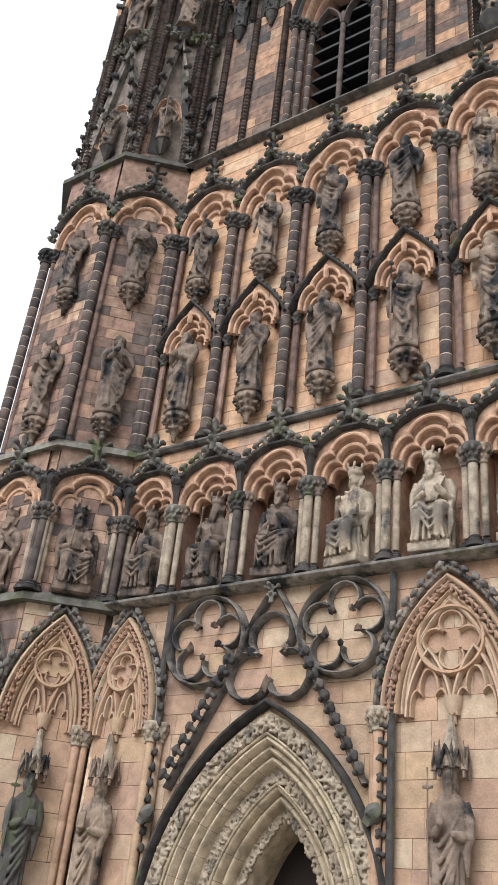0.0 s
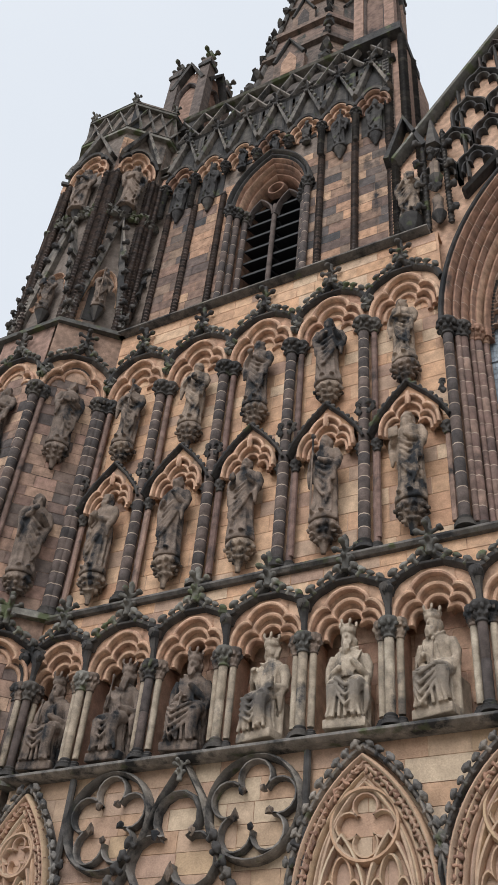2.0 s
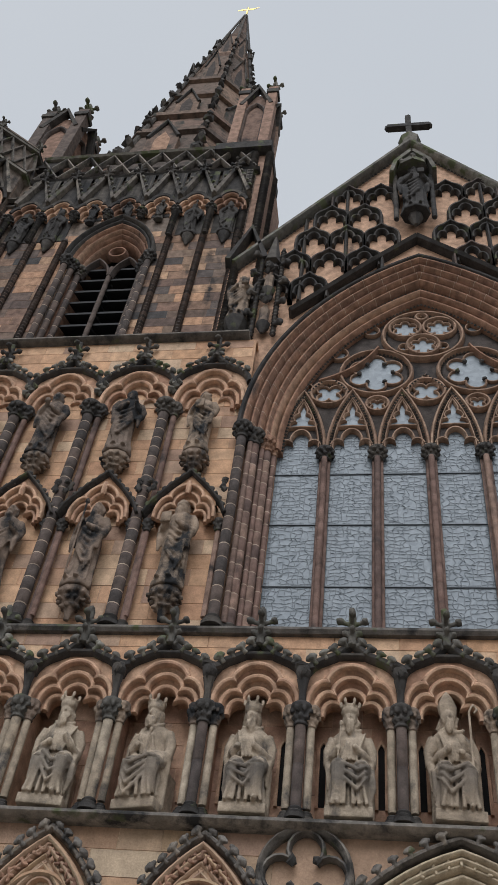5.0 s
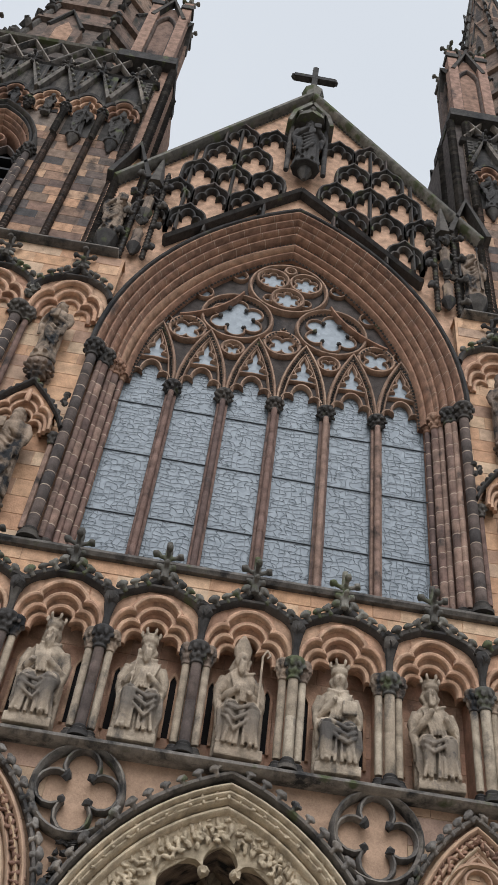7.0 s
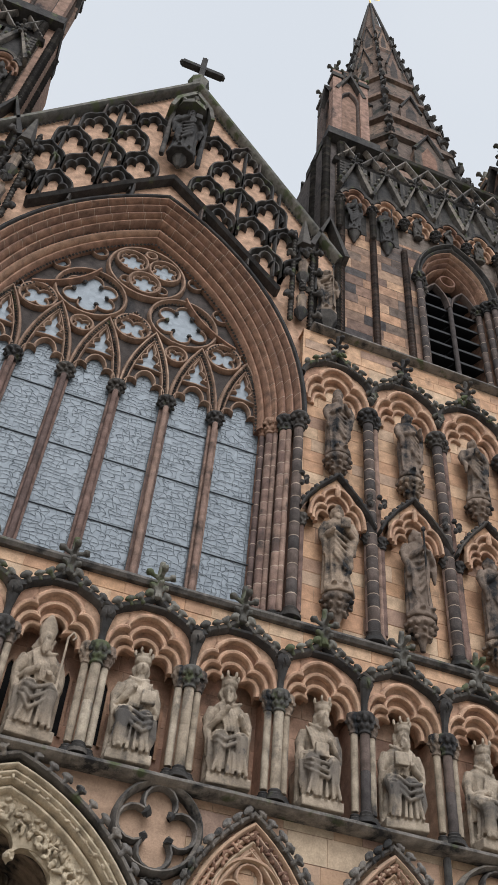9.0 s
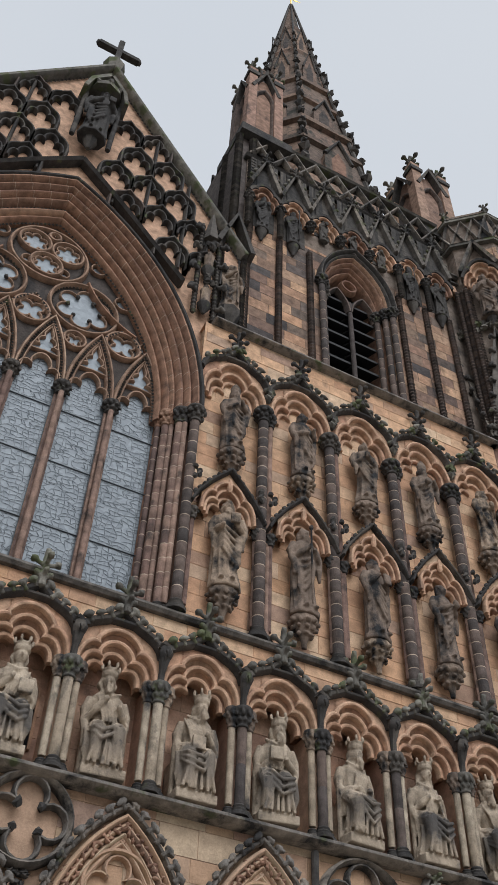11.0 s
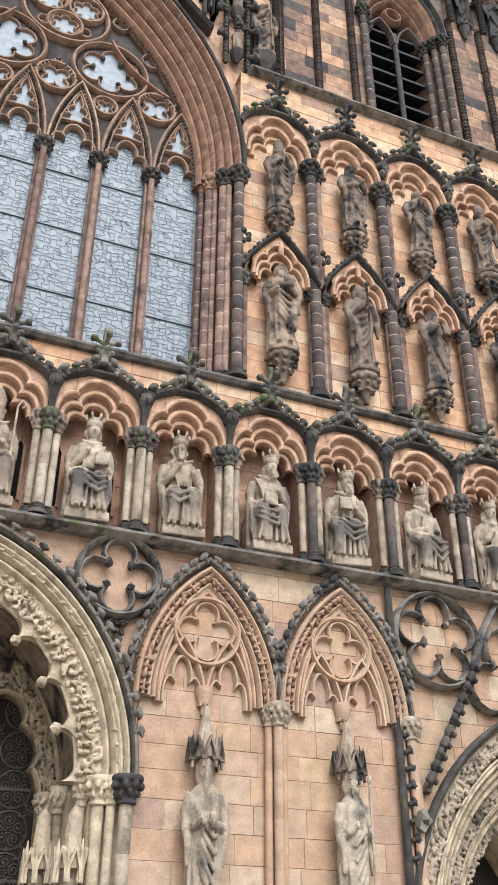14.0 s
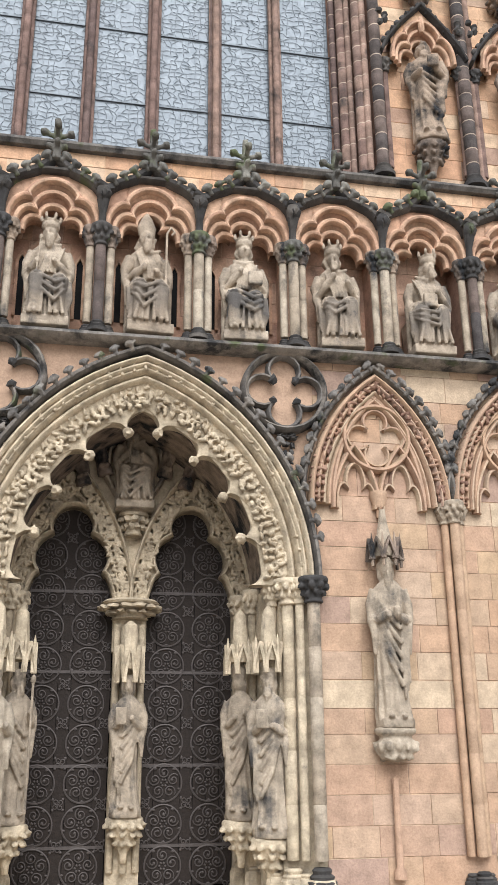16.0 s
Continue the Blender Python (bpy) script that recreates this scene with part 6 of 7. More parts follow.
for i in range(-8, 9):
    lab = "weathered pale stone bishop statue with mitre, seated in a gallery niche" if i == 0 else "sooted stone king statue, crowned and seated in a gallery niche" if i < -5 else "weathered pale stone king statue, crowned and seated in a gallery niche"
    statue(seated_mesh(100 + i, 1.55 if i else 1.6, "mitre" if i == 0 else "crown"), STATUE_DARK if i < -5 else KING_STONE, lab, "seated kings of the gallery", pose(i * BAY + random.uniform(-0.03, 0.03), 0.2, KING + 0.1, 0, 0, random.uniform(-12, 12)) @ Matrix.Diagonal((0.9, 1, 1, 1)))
for s in (-1, 1):
    for k in (0, 1):
        statue(seated_mesh(140 + k + s, 1.5), STATUE_DARK, "dark sooted king statue seated on the corner turret", "seated kings of the gallery", face_pose(s, k) @ pose(0, 0.1, KING + 0.1))


# ---- corbels under the standing figures ----
def corbel_mesh(seed, k=1.0):
    mb = Mesh().lathe([(0.05 * k, -0.62 * k), (0.06 * k, -0.5 * k), (0.09 * k, -0.42 * k), (0.2 * k, -0.2 * k), (0.27 * k, -0.12 * k), (0.28 * k, -0.04 * k), (0.25 * k, 0)], 0, 0, 10, 1, 0.85)
    r = random.Random(seed)
    for row, (z, rr, n) in enumerate(((-0.36, 0.14, 7), (-0.24, 0.22, 9), (-0.13, 0.265, 11))):
        for i in range(n):
            a = 2 * math.pi * (i + 0.5 * row) / n
            mb.lump((rr * k * math.cos(a), rr * k * 0.85 * math.sin(a), z * k), (0.055 * k, 0.055 * k, 0.05 * k), 0.5, r.randint(0, 99))
    return mb


def drum_corbel():
    """A round block with a ring of leaves under a moulded top."""
    mb = Mesh().lathe([(0.06, -0.36), (0.15, -0.33), (0.19, -0.26), (0.2, -0.14), (0.17, -0.1), (0.225, -0.07), (0.24, -0.03), (0.21, 0)], 0, 0, 12, 1, 0.85)
    for i in range(11):
        a = 2 * math.pi * i / 11
        mb.lump((0.2 * math.cos(a), 0.17 * math.sin(a), -0.2), (0.05, 0.05, 0.07), 0.5, i)
        mb.lump((0.15 * math.cos(a + 0.3), 0.13 * math.sin(a + 0.3), -0.31), (0.045, 0.045, 0.04), 0.5, i + 20)
    return mb


CORB_LOW = drum_corbel().data("corbel", STATUE, 55)
CORB_CREAM = corbel_mesh(5, 0.8).data("corbel", CREAM, 55)
CORB = [corbel_mesh(1, 0.86).data("corbel", STATUE_DARK, 55), corbel_mesh(2, 0.86).data("corbel", STATUE_DARK, 55)]


def corbel(m, i, label="dark carved foliage corbel under a standing statue"):
    ob = tagged(new("corbel", CORB[i % 2]), label, "corbel", "corbels of the statues")
    ob.matrix_basis = m
    return ob


tier = [pose(s * b, 0, 0) for s in (-1, 1) for b in BAYS] + [face_pose(s, k) for s in (-1, 1) for k in (0, 1)]
for i, m in enumerate(tier):
    dx = random.uniform(-0.04, 0.04)
    for lev, (z, h) in enumerate(((9.9, 1.58), (12.8, 1.5))):
        corbel(m @ pose(dx, 0.03, z - 0.08), i + lev)
        statue(standing_mesh(300 + i * 7 + lev, h * random.uniform(0.96, 1.04)), STATUE_DARK, "dark sooted standing stone figure on a " + ("corbel under a gabled canopy" if lev == 0 else "high wall corbel"), "standing figures of the upper tiers", m @ pose(dx, 0.0, z, 0, 0, random.uniform(-16, 16)))
# gable and buttress figures
statue(standing_mesh(500, 2.1), DARK, "sooted standing figure in the niche of the gable", "figures of the gable", pose(0, 0.0, 20.65))
for s in (-1, 1):
    statue(standing_mesh(501 + s, 1.5), STATUE_DARK, "sooted standing figure on the tower's corner buttress", "figures of the towers", pose(s * 3.7, 0.2, 16.98))
    for i in range(7):
        x = 4.45 + i * 0.875
        if abs(x - TX) < 1.2:
            statue(standing_mesh(520 + i, 0.9), DARK, "small sooted figure in the tower's arcade", "figures of the towers", pose(s * x, BY - 0.1, 21.8) @ Matrix.Diagonal((0.85, 0.7, 1, 1)))
        else:
            statue(standing_mesh(520 + i, 1.4), DARK, "small sooted figure in the tower's arcade", "figures of the towers", pose(s * x, BY - 0.1, 20.95) @ Matrix.Diagonal((0.85, 0.7, 1, 1)))
            o = tagged(part("corbel", Mesh().lathe([(0.03, -0.4), (0.06, -0.28), (0.13, -0.12), (0.15, -0.02), (0.13, 0)], 0, 0, 9), DARK), "dark stone corbel in the tower's arcade", "corbel", "corbels of the statues")
            o.matrix_basis = pose(s * x, BY - 0.06, 20.88)


# ---- lower stage: blind niches ----
def flip_right(t, cx=0.0):
    for o in [o for o in t.children if o.name.startswith("crocket") and o.matrix_basis.translation.x > cx + 0.001]:
        o.matrix_basis = o.matrix_basis @ pose(0, 0, 0, 0, 180, 0)


def hood_leaves(t, path, y, step, size, meshes, start=0.2):
    k = len(path) // 2
    crockets(t, path[:k + 1], y, step, size, meshes, start)
    crockets(t, list(reversed(path[k:])), y, step, size, meshes, start)
    flip_right(t, path[k][0])


def blind_niche(hw, band_mat):
    t = thing("blind_niche", "blind sandstone niche with carved arch band and traceried head", "niche", "blind niches of the lower wall")
    zs = 4.55
    out = pointed(hw - 0.02, zs, 6.22, 0, 12)
    part("hood_mould", Mesh().sweep(pointed(hw + 0.04, zs, 6.3, 0, 12), HOOD, 0.04), LEDGE, t, "grey crocketed hood")
    hood_leaves(t, [(x, z + 0.02) for x, z in pointed(hw + 0.04, zs, 6.3, 0, 12)], -0.02, 0.155, 0.11, CROCKET_GREY, 0.45)
    part("arch_moulding", Mesh().sweep(out, rolls(-0.3, 0.0, 0.1, -0.02, 4, 0.16)), PEACH, t)
    part("carved_band", carved_band(pointed(hw - 0.11, zs, 6.1, 0, 12), 0.0, 0.085, 0.085, 3), band_mat, t, "undercut foliage band")
    iw = hw - 0.33
    for q in (-1, 1):
        c = pointed(iw / 2, zs - 0.05, 5.3, q * iw / 2, 8)
        part("sub_arch", Mesh().sweep(c, bar(0.035, 0.12), 0.13), PEACH, t)
        part("cusping", Mesh().sweep(cusped(iw / 2 - 0.05, zs - 0.05, 0.56), bar(0.026, 0.1), 0.13), PEACH, t).matrix_basis = pose(q * iw / 2, 0, 0)
    r = iw * 0.72
    part("tracery_circle", Mesh().sweep(circle(0, 5.4, r, 28), bar(0.04, 0.14), 0.13, True), PEACH, t)
    part("quatrefoil", Mesh().sweep(foil(0, 5.4, r * 0.88, 4, 90), bar(0.025, 0.1), 0.13, True), PEACH, t)
    part("inner_arch", Mesh().sweep(pointed(hw - 0.33, zs, 5.95, 0, 12), bar(0.04, 0.11), 0.13), PEACH, t)
    part("centre_shaft", Mesh().lathe([(0.04, 4.4), (0.04, 4.5), (0.07, 4.52), (0.11, 4.66), (0.11, 4.72)], 0, 0.08, 10), PEACH, t)
    # spired canopy over the figure
    mb = Mesh().lathe([(0.15, 3.9), (0.16, 4.0), (0.13, 4.06), (0.1, 4.1), (0.055, 4.32), (0.035, 4.48)], 0, -0.02, 8)
    part("canopy", mb, STATUE, t, "dark spired canopy over the figure")
    for i in range(5):
        a = radians(-90 + (i - 2) * 45)
        x, y = 0.175 * math.cos(a), -0.02 + 0.175 * math.sin(a)
        o = part("canopy_gablet", Mesh().sweep([(-0.085, 3.86), (-0.06, 3.95), (0, 4.1), (0.06, 3.95), (0.085, 3.86)], [(-0.018, 0.03), (-0.018, -0.03), (0.018, -0.03), (0.018, 0.03)]), STATUE_DARK, t)
        o.matrix_basis = pose(x, y, 0, 0, 0, math.degrees(a) + 90)
        part("canopy_pinnacle", Mesh().lathe([(0.02, 3.78), (0.02, 4.05), (0.004, 4.18)], 0.185 * math.cos(a + 0.39), -0.02 + 0.185 * math.sin(a + 0.39), 6), STATUE_DARK, t)
    return t


def niche_shafts():
    t = thing("niche_shaft", "clustered peach sandstone wall shafts with weathered carved capitals", "column", "wall shafts of the lower wall")
    for x, y, r in ((-0.09, 0.06, 0.05), (0.0, -0.02, 0.06), (0.09, 0.06, 0.05)):
        part("shaft", drums(Mesh(), x, y, 0.7, 4.36, r, 0.5, 10), PEACH, t)
        part("base", shaft_base(Mesh(), x, y, 0.42, r), DARK, t)
        part("capital", capital(Mesh(), x, y, 4.34, 4.62, r * 1.15, int(x * 100)), STATUE, t)
    return t


NB = blind_niche(0.9, BROWN)
NB.matrix_basis = pose(4.62, 0, 0)
places = [(4.62, NB), (2.82, None), (-4.62, None), (-2.82, None)]
for x, t0 in places[1:]:
    copy_thing(NB, pose(x, 0, 0))
NC = blind_niche(0.72, BROWN)
NC.matrix_basis = pose(-9.66, 0, 0)
copy_thing(NC, pose(9.66, 0, 0))
for s in (-1, 1):
    copy_thing(NC, face_pose(s, 0))
    copy_thing(NC, face_pose(s, 1))
NS = niche_shafts()
NS.matrix_basis = pose(3.72, 0, 0)
for x in (5.52, -3.72, -5.52, -8.93, 8.93, -10.3, 10.3):
    copy_thing(NS, pose(x, 0, 0))
spots = [pose(x, 0, 0) for x in (2.82, 4.62, -2.82, -4.62, 9.66, -9.66)] + [face_pose(s, k) for s in (-1, 1) for k in (0, 1)]
for i, m in enumerate(spots):
    green = i == 6
    ob = statue(standing_mesh(700 + i * 3, 1.78, i in (3, 6)), MOSSY if green else STATUE if i < 3 else STATUE_DARK, "green-black weathered standing figure with a staff in a turret niche" if green else "robed standing stone figure on a corbel in a blind niche", "figures of the lower niches", m @ pose(0, -0.06, 2.1, 0, 0, random.uniform(-10, 10)))
    ob.scale = (0.76, 0.8, 1)
    corbel(m @ pose(0, -0.03, 2.02), 1, "carved foliage corbel under a niche figure").data = CORB_LOW
    rod = tagged(part("corbel_shaft", Mesh().lathe([(0.07, 0.5), (0.07, 0.58), (0.04, 0.62), (0.035, 1.5)], 0, 0.06, 8), PEACH), "slender sandstone shaft below a corbel", "column", "corbel shafts")
    rod.matrix_basis = m

# ---- roundels and tracery over the portals ----
for s in (-1, 1):
    rd = thing("roundel", "dark traceried roundel beside the great portal", "roundel", "roundels of the lower wall", loc=(s * 1.68, 0, 5.93))
    part("ring", Mesh().sweep(circle(0, 0, 0.5, 28), [(-0.04, 0.14), (-0.035, -0.02), (0, -0.07), (0.035, -0.02), (0.04, 0.14)], 0, True), LEDGE, rd)
    part("quatrefoil", Mesh().sweep(foil(0, 0, 0.47, 4, 90), bar(0.03, 0.12), 0.1, True), LEDGE, rd)
    for i in range(4):
        a = radians(45 + 90 * i)
        part("boss", Mesh().lump((0.2 * math.cos(a), -0.01, 0.2 * math.sin(a)), (0.055, 0.05, 0.055), 0.5, i), DARK, rd)
    part("leaf_spray", carved_band([(-0.05, -1.0), (0.05, -0.5)], 0.08, 0.09, 0.1, 3), DARK, rd)

    tr = thing("portal_tracery", "dark blind tracery of foiled circles and gable over the side portal", "tracery", "tracery over the side portals", loc=(s * 7.15, 0, 0))
    ring = [(-0.036, 0.14), (-0.032, -0.02), (0, -0.07), (0.032, -0.02), (0.036, 0.14)]
    for q in (-1, 1):
        part("ring", Mesh().sweep(circle(q * 1.08, 5.72, 0.64, 30), ring, 0, True), LEDGE, tr)
        part("cinquefoil", Mesh().sweep(foil(q * 1.08, 5.72, 0.6, 5, 90), bar(0.026, 0.12), 0.1, True), LEDGE, tr)
        for i in range(5):
            a = radians(90 + 36 + 72 * i)
            part("boss", Mesh().lump((q * 1.08 + 0.25 * math.cos(a), -0.02, 5.72 + 0.25 * math.sin(a)), (0.05, 0.06, 0.06), 0.55, i), STATUE_DARK, tr)
        leg = [(0, 6.42), (q * 0.3, 5.95), (q * 0.62, 5.2), (q * 1.45, 3.75)]
        part("gable_leg", Mesh().sweep(leg if q > 0 else leg[::-1], ring, 0.02), LEDGE, tr)
        for j, (x, z, a) in enumerate(along(leg, 0.17, 1.2)):
            ob = new("crocket", CROCKET_DARK[j % 3])
            ob.parent = tr
            ob.matrix_basis = pose(x, -0.06, z, 0, q * 60, 0) @ Matrix.Diagonal((1.3, 1.3, 1.3, 1))
        edge = [(q * 1.78, 2.6), (q * 1.76, 6.35)]
        part("edge_shaft", drums(Mesh(), q * 1.78, 0.02, 0.8, 6.35, 0.05, 0.6, 8), DARK, tr)
        for j in range(12):
            ob = new("crocket", CROCKET_DARK[j % 3])
            ob.parent = tr
            ob.matrix_basis = pose(q * 1.72, -0.02, 3.0 + j * 0.2, 0, -q * 75, 0)
        part("hood_stop", Mesh().lump((q * 1.62, -0.1, 3.4), (0.1, 0.1, 0.12), 0.4, 3, True), MOSSY, tr, "mossy carved hood stop")
    part("trefoil", Mesh().sweep(foil(0, 5.33, 0.68, 3, 90), ring, 0.02, True), LEDGE, tr)
    for i in range(3):
        a = radians(90 + 60 + 120 * i)
        part("boss", Mesh().lump((0.3 * math.cos(a), -0.02, 5.33 + 0.3 * math.sin(a)), (0.065, 0.06, 0.085), 0.55, i), STATUE_DARK, tr)
    fn = new("finial", FINIAL_MOSS)
    fn.parent = tr
    fn.matrix_basis = pose(0, -0.06, 6.15) @ Matrix.Diagonal((0.7, 0.7, 0.7, 1))

    # ---- side portals ----
    pt = thing("side_portal", "deep side portal with pale moulded orders and carved bands", "portal", "side portals", loc=(s * DOORX, 0, 0))

    def jambed(hw, za, z0=0.4):
        return [(-hw, z0)] + pointed(hw, 2.0, za, 0, 14) + [(hw, z0)]
    part("hood_mould", Mesh().sweep(jambed(1.74, 4.78, 1.9), HOOD, 0.0), DARK, pt)
    for hw0, hw1, y0, y1, n in ((1.16, 1.45, 0.34, 0.1, 3), (0.8, 1.0, 0.62, 0.44, 2)):
        za = 2.7 + hw1 * 1.167
        part("arch_order", Mesh().sweep(jambed(hw1, za), rolls(hw0 - hw1, 0.0, y0, y1, n, y0 + 0.3)), CREAM, pt, "pale rolled mouldings")
        part("arch_joints", voussoirs(jambed(hw1, za), rolls(hw0 - hw1, 0.0, y0, y1, n, y0 + 0.3), 0, 0.36, 0.003), STATUE_DARK, pt, "joints of the arch stones")
    for hw0, hw1, y, sz in ((1.47, 1.69, 0.06, 0.1), (1.0, 1.16, 0.4, 0.08), (0.66, 0.8, 0.68, 0.075)):
        part("band_ground", Mesh().sweep(jambed(hw1, 2.7 + hw1 * 1.167), [(hw0 - hw1, y + 0.4), (hw0 - hw1, y + 0.03), (hw0 - hw1 + 0.02, y), (-0.02, y - 0.02), (0.0, y - 0.04), (0.02, y), (0.02, y + 0.4)]), CREAM, pt)
        mid = (hw0 + hw1) / 2
        part("carved_band", carved_band(jambed(mid, 2.7 + mid * 1.167, 1.9), y, sz * 0.62, sz, int(hw0 * 10)), STATUE, pt, "undercut foliage band")
    for hw in (1.46, 0.99, 1.17):
        part("fillet", Mesh().sweep(jambed(hw, 2.7 + hw * 1.167), [(-0.014, 0.3), (-0.014, 0.0), (0, -0.014), (0.014, 0.0), (0.014, 0.3)], 0.03 if hw > 1.4 else 0.36), CREAM, pt)
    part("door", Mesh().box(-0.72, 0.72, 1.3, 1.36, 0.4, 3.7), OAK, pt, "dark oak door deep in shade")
    for q in (-1, 1):
        part("inner_jamb", Mesh().box(min(q * 0.68, q * 1.7), max(q * 0.68, q * 1.7), 1.0, 1.36, 0.3, 2.0), CREAM, pt)
    part("inner_head", spandrel(Mesh(), [(-1.7, 2.0)] + pointed(0.68, 2.0, 3.5, 0, 14) + [(1.7, 2.0)], 4.8, 1.0, 1.36), CREAM, pt, weld=True)

# ---- great central portal ----
gp = thing("great_portal", "great cream limestone portal with carved orders and a cusped arch", "portal", kind="structure")
mb = Mesh()
spandrel(mb, pointed(2.06, 3.6, 6.32, 0, 14), KING - 0.01, 0.12, 1.5)
pw = tagged(part("wall_over_portal", mb, PEACH, weld=True), "peach sandstone spandrels over the great portal", "wall", kind="structure")


def pj(hw, za, z0=3.6):
    return ([(-hw, z0)] if z0 < 3.6 else []) + pointed(hw, 3.6, za, 0, 16) + ([(hw, z0)] if z0 < 3.6 else [])


part("hood_mould", Mesh().sweep(pj(2.02, 6.36), [(a * 1.0, b) for a, b in HOOD], 0.02), LEDGE, gp, "dark hood with crockets")
hood_leaves(gp, [(x, z + 0.01) for x, z in pj(2.04, 6.38)], -0.04, 0.2, 0.11, CROCKET_GREY, 0.5)
part("arch_order", Mesh().sweep(pj(1.98, 6.28), rolls(-0.14, 0.0, 0.08, 0.0, 2, 0.6)), CREAM, gp)
part("arch_order", Mesh().sweep(pj(1.8, 6.08), rolls(-0.1, 0.08, 0.2, 0.1, 2, 0.6)), CREAM, gp)
part("carved_band", carved_band(pj(1.9, 6.19), 0.06, 0.16, 0.08, 4), CREAM, gp, "spaced carved leaves")
part("band_ground", Mesh().sweep(pj(1.72, 5.98), [(-0.3, 0.3), (-0.3, 0.26), (0.05, 0.16), (0.05, 0.3)]), CREAM, gp)
for o, sd in ((1.66, 5), (1.55, 6)):
    part("carved_band", carved_band(pj(o, 5.92 if o > 1.6 else 5.8), 0.22, 0.1, 0.1, sd), CREAM, gp, "deep undercut foliage band")
# cusped fringe: a band with scalloped inner edge
fr = pj(1.5, 5.73)
tot = [0.0]
for a, b in zip(fr, fr[1:]):
    tot.append(tot[-1] + math.hypot(b[0] - a[0], b[1] - a[1]))
pts = along(fr, tot[-1] / 198.01)
v, f = [], []
NL = 9
for i, (x, z, a) in enumerate(pts):
    u = i / (len(pts) - 1) * NL
    e = 2 * (u % 1.0) - 1
    d = 0.03 + 0.2 * (1 - math.sqrt(max(0.0, 1 - 0.995 * e * e)))
    nx_, nz_ = math.sin(a), -math.cos(a)
    v += [(x, 0.22, z), (x + nx_ * d, 0.24, z + nz_ * d), (x + nx_ * (d + 0.012), 0.32, z + nz_ * (d + 0.012)), (x + nx_ * d, 0.42, z + nz_ * d), (x, 0.45, z)]
for i in range(len(pts) - 1):
    f += [(i * 5 + q, i * 5 + q + 1, i * 5 + 6 + q, i * 5 + 5 + q) for q in range(4)]
part("cusped_fringe", Mesh().add(v, f), CREAM, gp, "cream cusped fringe")
for i in range(1, NL):
    x, z, a = pts[round(i / NL * (len(pts) - 1))]
    part("cusp_knob", Mesh().lump((x + math.sin(a) * 0.24, 0.31, z - math.cos(a) * 0.24), (0.065, 0.08, 0.065), 0.3, i, True), CREAM, gp)
# splayed jambs, shafts and capitals
for s in (-1, 1):
    mbj = Mesh().add([(s * 2.06, 0.12, 0), (s * 1.62, 0.3, 0), (s * 1.33, 1.55, 0), (s * 1.33, 2.1, 0), (s * 2.1, 2.1, 0), (s * 2.06, 0.12, 3.6), (s * 1.62, 0.3, 3.6), (s * 1.33, 1.55, 3.6), (s * 1.33, 2.1, 3.6), (s * 2.1, 2.1, 3.6)],
                     [(0, 1, 6, 5), (1, 2, 7, 6), (2, 3, 8, 7), (3, 4, 9, 8), (4, 0, 5, 9), (5, 6, 7, 8, 9), (0, 4, 3, 2, 1)])
    part("jamb", mbj, CREAM, gp, "splayed cream stone jamb")
    for x, y, r, m in ((1.96, 0.02, 0.075, STATUE), (1.82, 0.12, 0.05, CREAM), (1.7, 0.2, 0.07, CREAM), (1.55, 0.36, 0.05, CREAM), (1.43, 0.95, 0.05, CREAM), (1.36, 1.4, 0.06, CREAM)):
        part("jamb_shaft", drums(Mesh(), s * x, y, 0.7, 3.42, r, 0.55), m, gp)
        part("capital", capital(Mesh(), s * x, y, 3.36, 3.66, r * 1.25, int(x * 10)), DARK if x > 1.9 else CREAM, gp)
        part("base", shaft_base(Mesh(), s * x, y, 0.45, r * 1.1), DARK if x > 1.9 else CREAM, gp)
        part("plinth", Mesh().lathe([(r * 2.2, 0.2), (r * 2.2, 0.48), (r * 1.9, 0.53)], s * x, y, 8), CREAM, gp)

# inner doorway: two cusped arches on a slender pier
DY = 1.62


def door_head():
    """A door head of three round lobes over curved legs."""
    half = [(-0.55, 3.45), (-0.535, 3.62), (-0.495, 3.78), (-0.445, 3.9), (-0.385, 3.96)] + arc(-0.15, 4.16, 0.3, 215, 112, 9) + arc(0, 4.57, 0.25, 205, 90, 10)
    return half + [(-x, z) for x, z in reversed(half[:-1])]


DC = 0.76
for q in (-1, 1):
    c0 = q * DC
    hd = door_head()
    part("inner_arch", shifted(Mesh().sweep(hd, rolls(0, 0.05, 0.0, -0.08, 1, 0.2), DY), c0), CREAM, gp, "cream trefoil door arch")
    part("inner_rib", Mesh().sweep(pointed(0.6, 3.5, 5.02, c0, 12), rolls(-0.02, 0.02, 0, -0.06, 1, 0.2), DY - 0.02), CREAM, gp)
    for o_, za_ in ((0.64, 5.1), (0.7, 5.22)):
        part("carved_band", shifted(carved_band(pointed(o_, 3.5, za_, 0, 12), DY - 0.05, 0.055, 0.085, int(o_ * 50)), c0), CREAM, gp)
    part("outer_rib", Mesh().sweep(pointed(0.765, 3.5, 5.36, c0, 12), rolls(-0.03, 0.03, 0, -0.1, 1, 0.2), DY - 0.04), CREAM, gp)
doors = [[(x + c0, z) for x, z in [(-0.55, 2.98)] + door_head() + [(0.55, 2.98)]] for c0 in (-DC, DC)]
part("tympanum", plate([(-1.56, 2.98)] + doors[0] + doors[1] + [(1.56, 2.98), (1.56, 6.2), (-1.56, 6.2)], [], DY, DY + 0.18), CREAM, gp, "carved cream tympanum in shade")
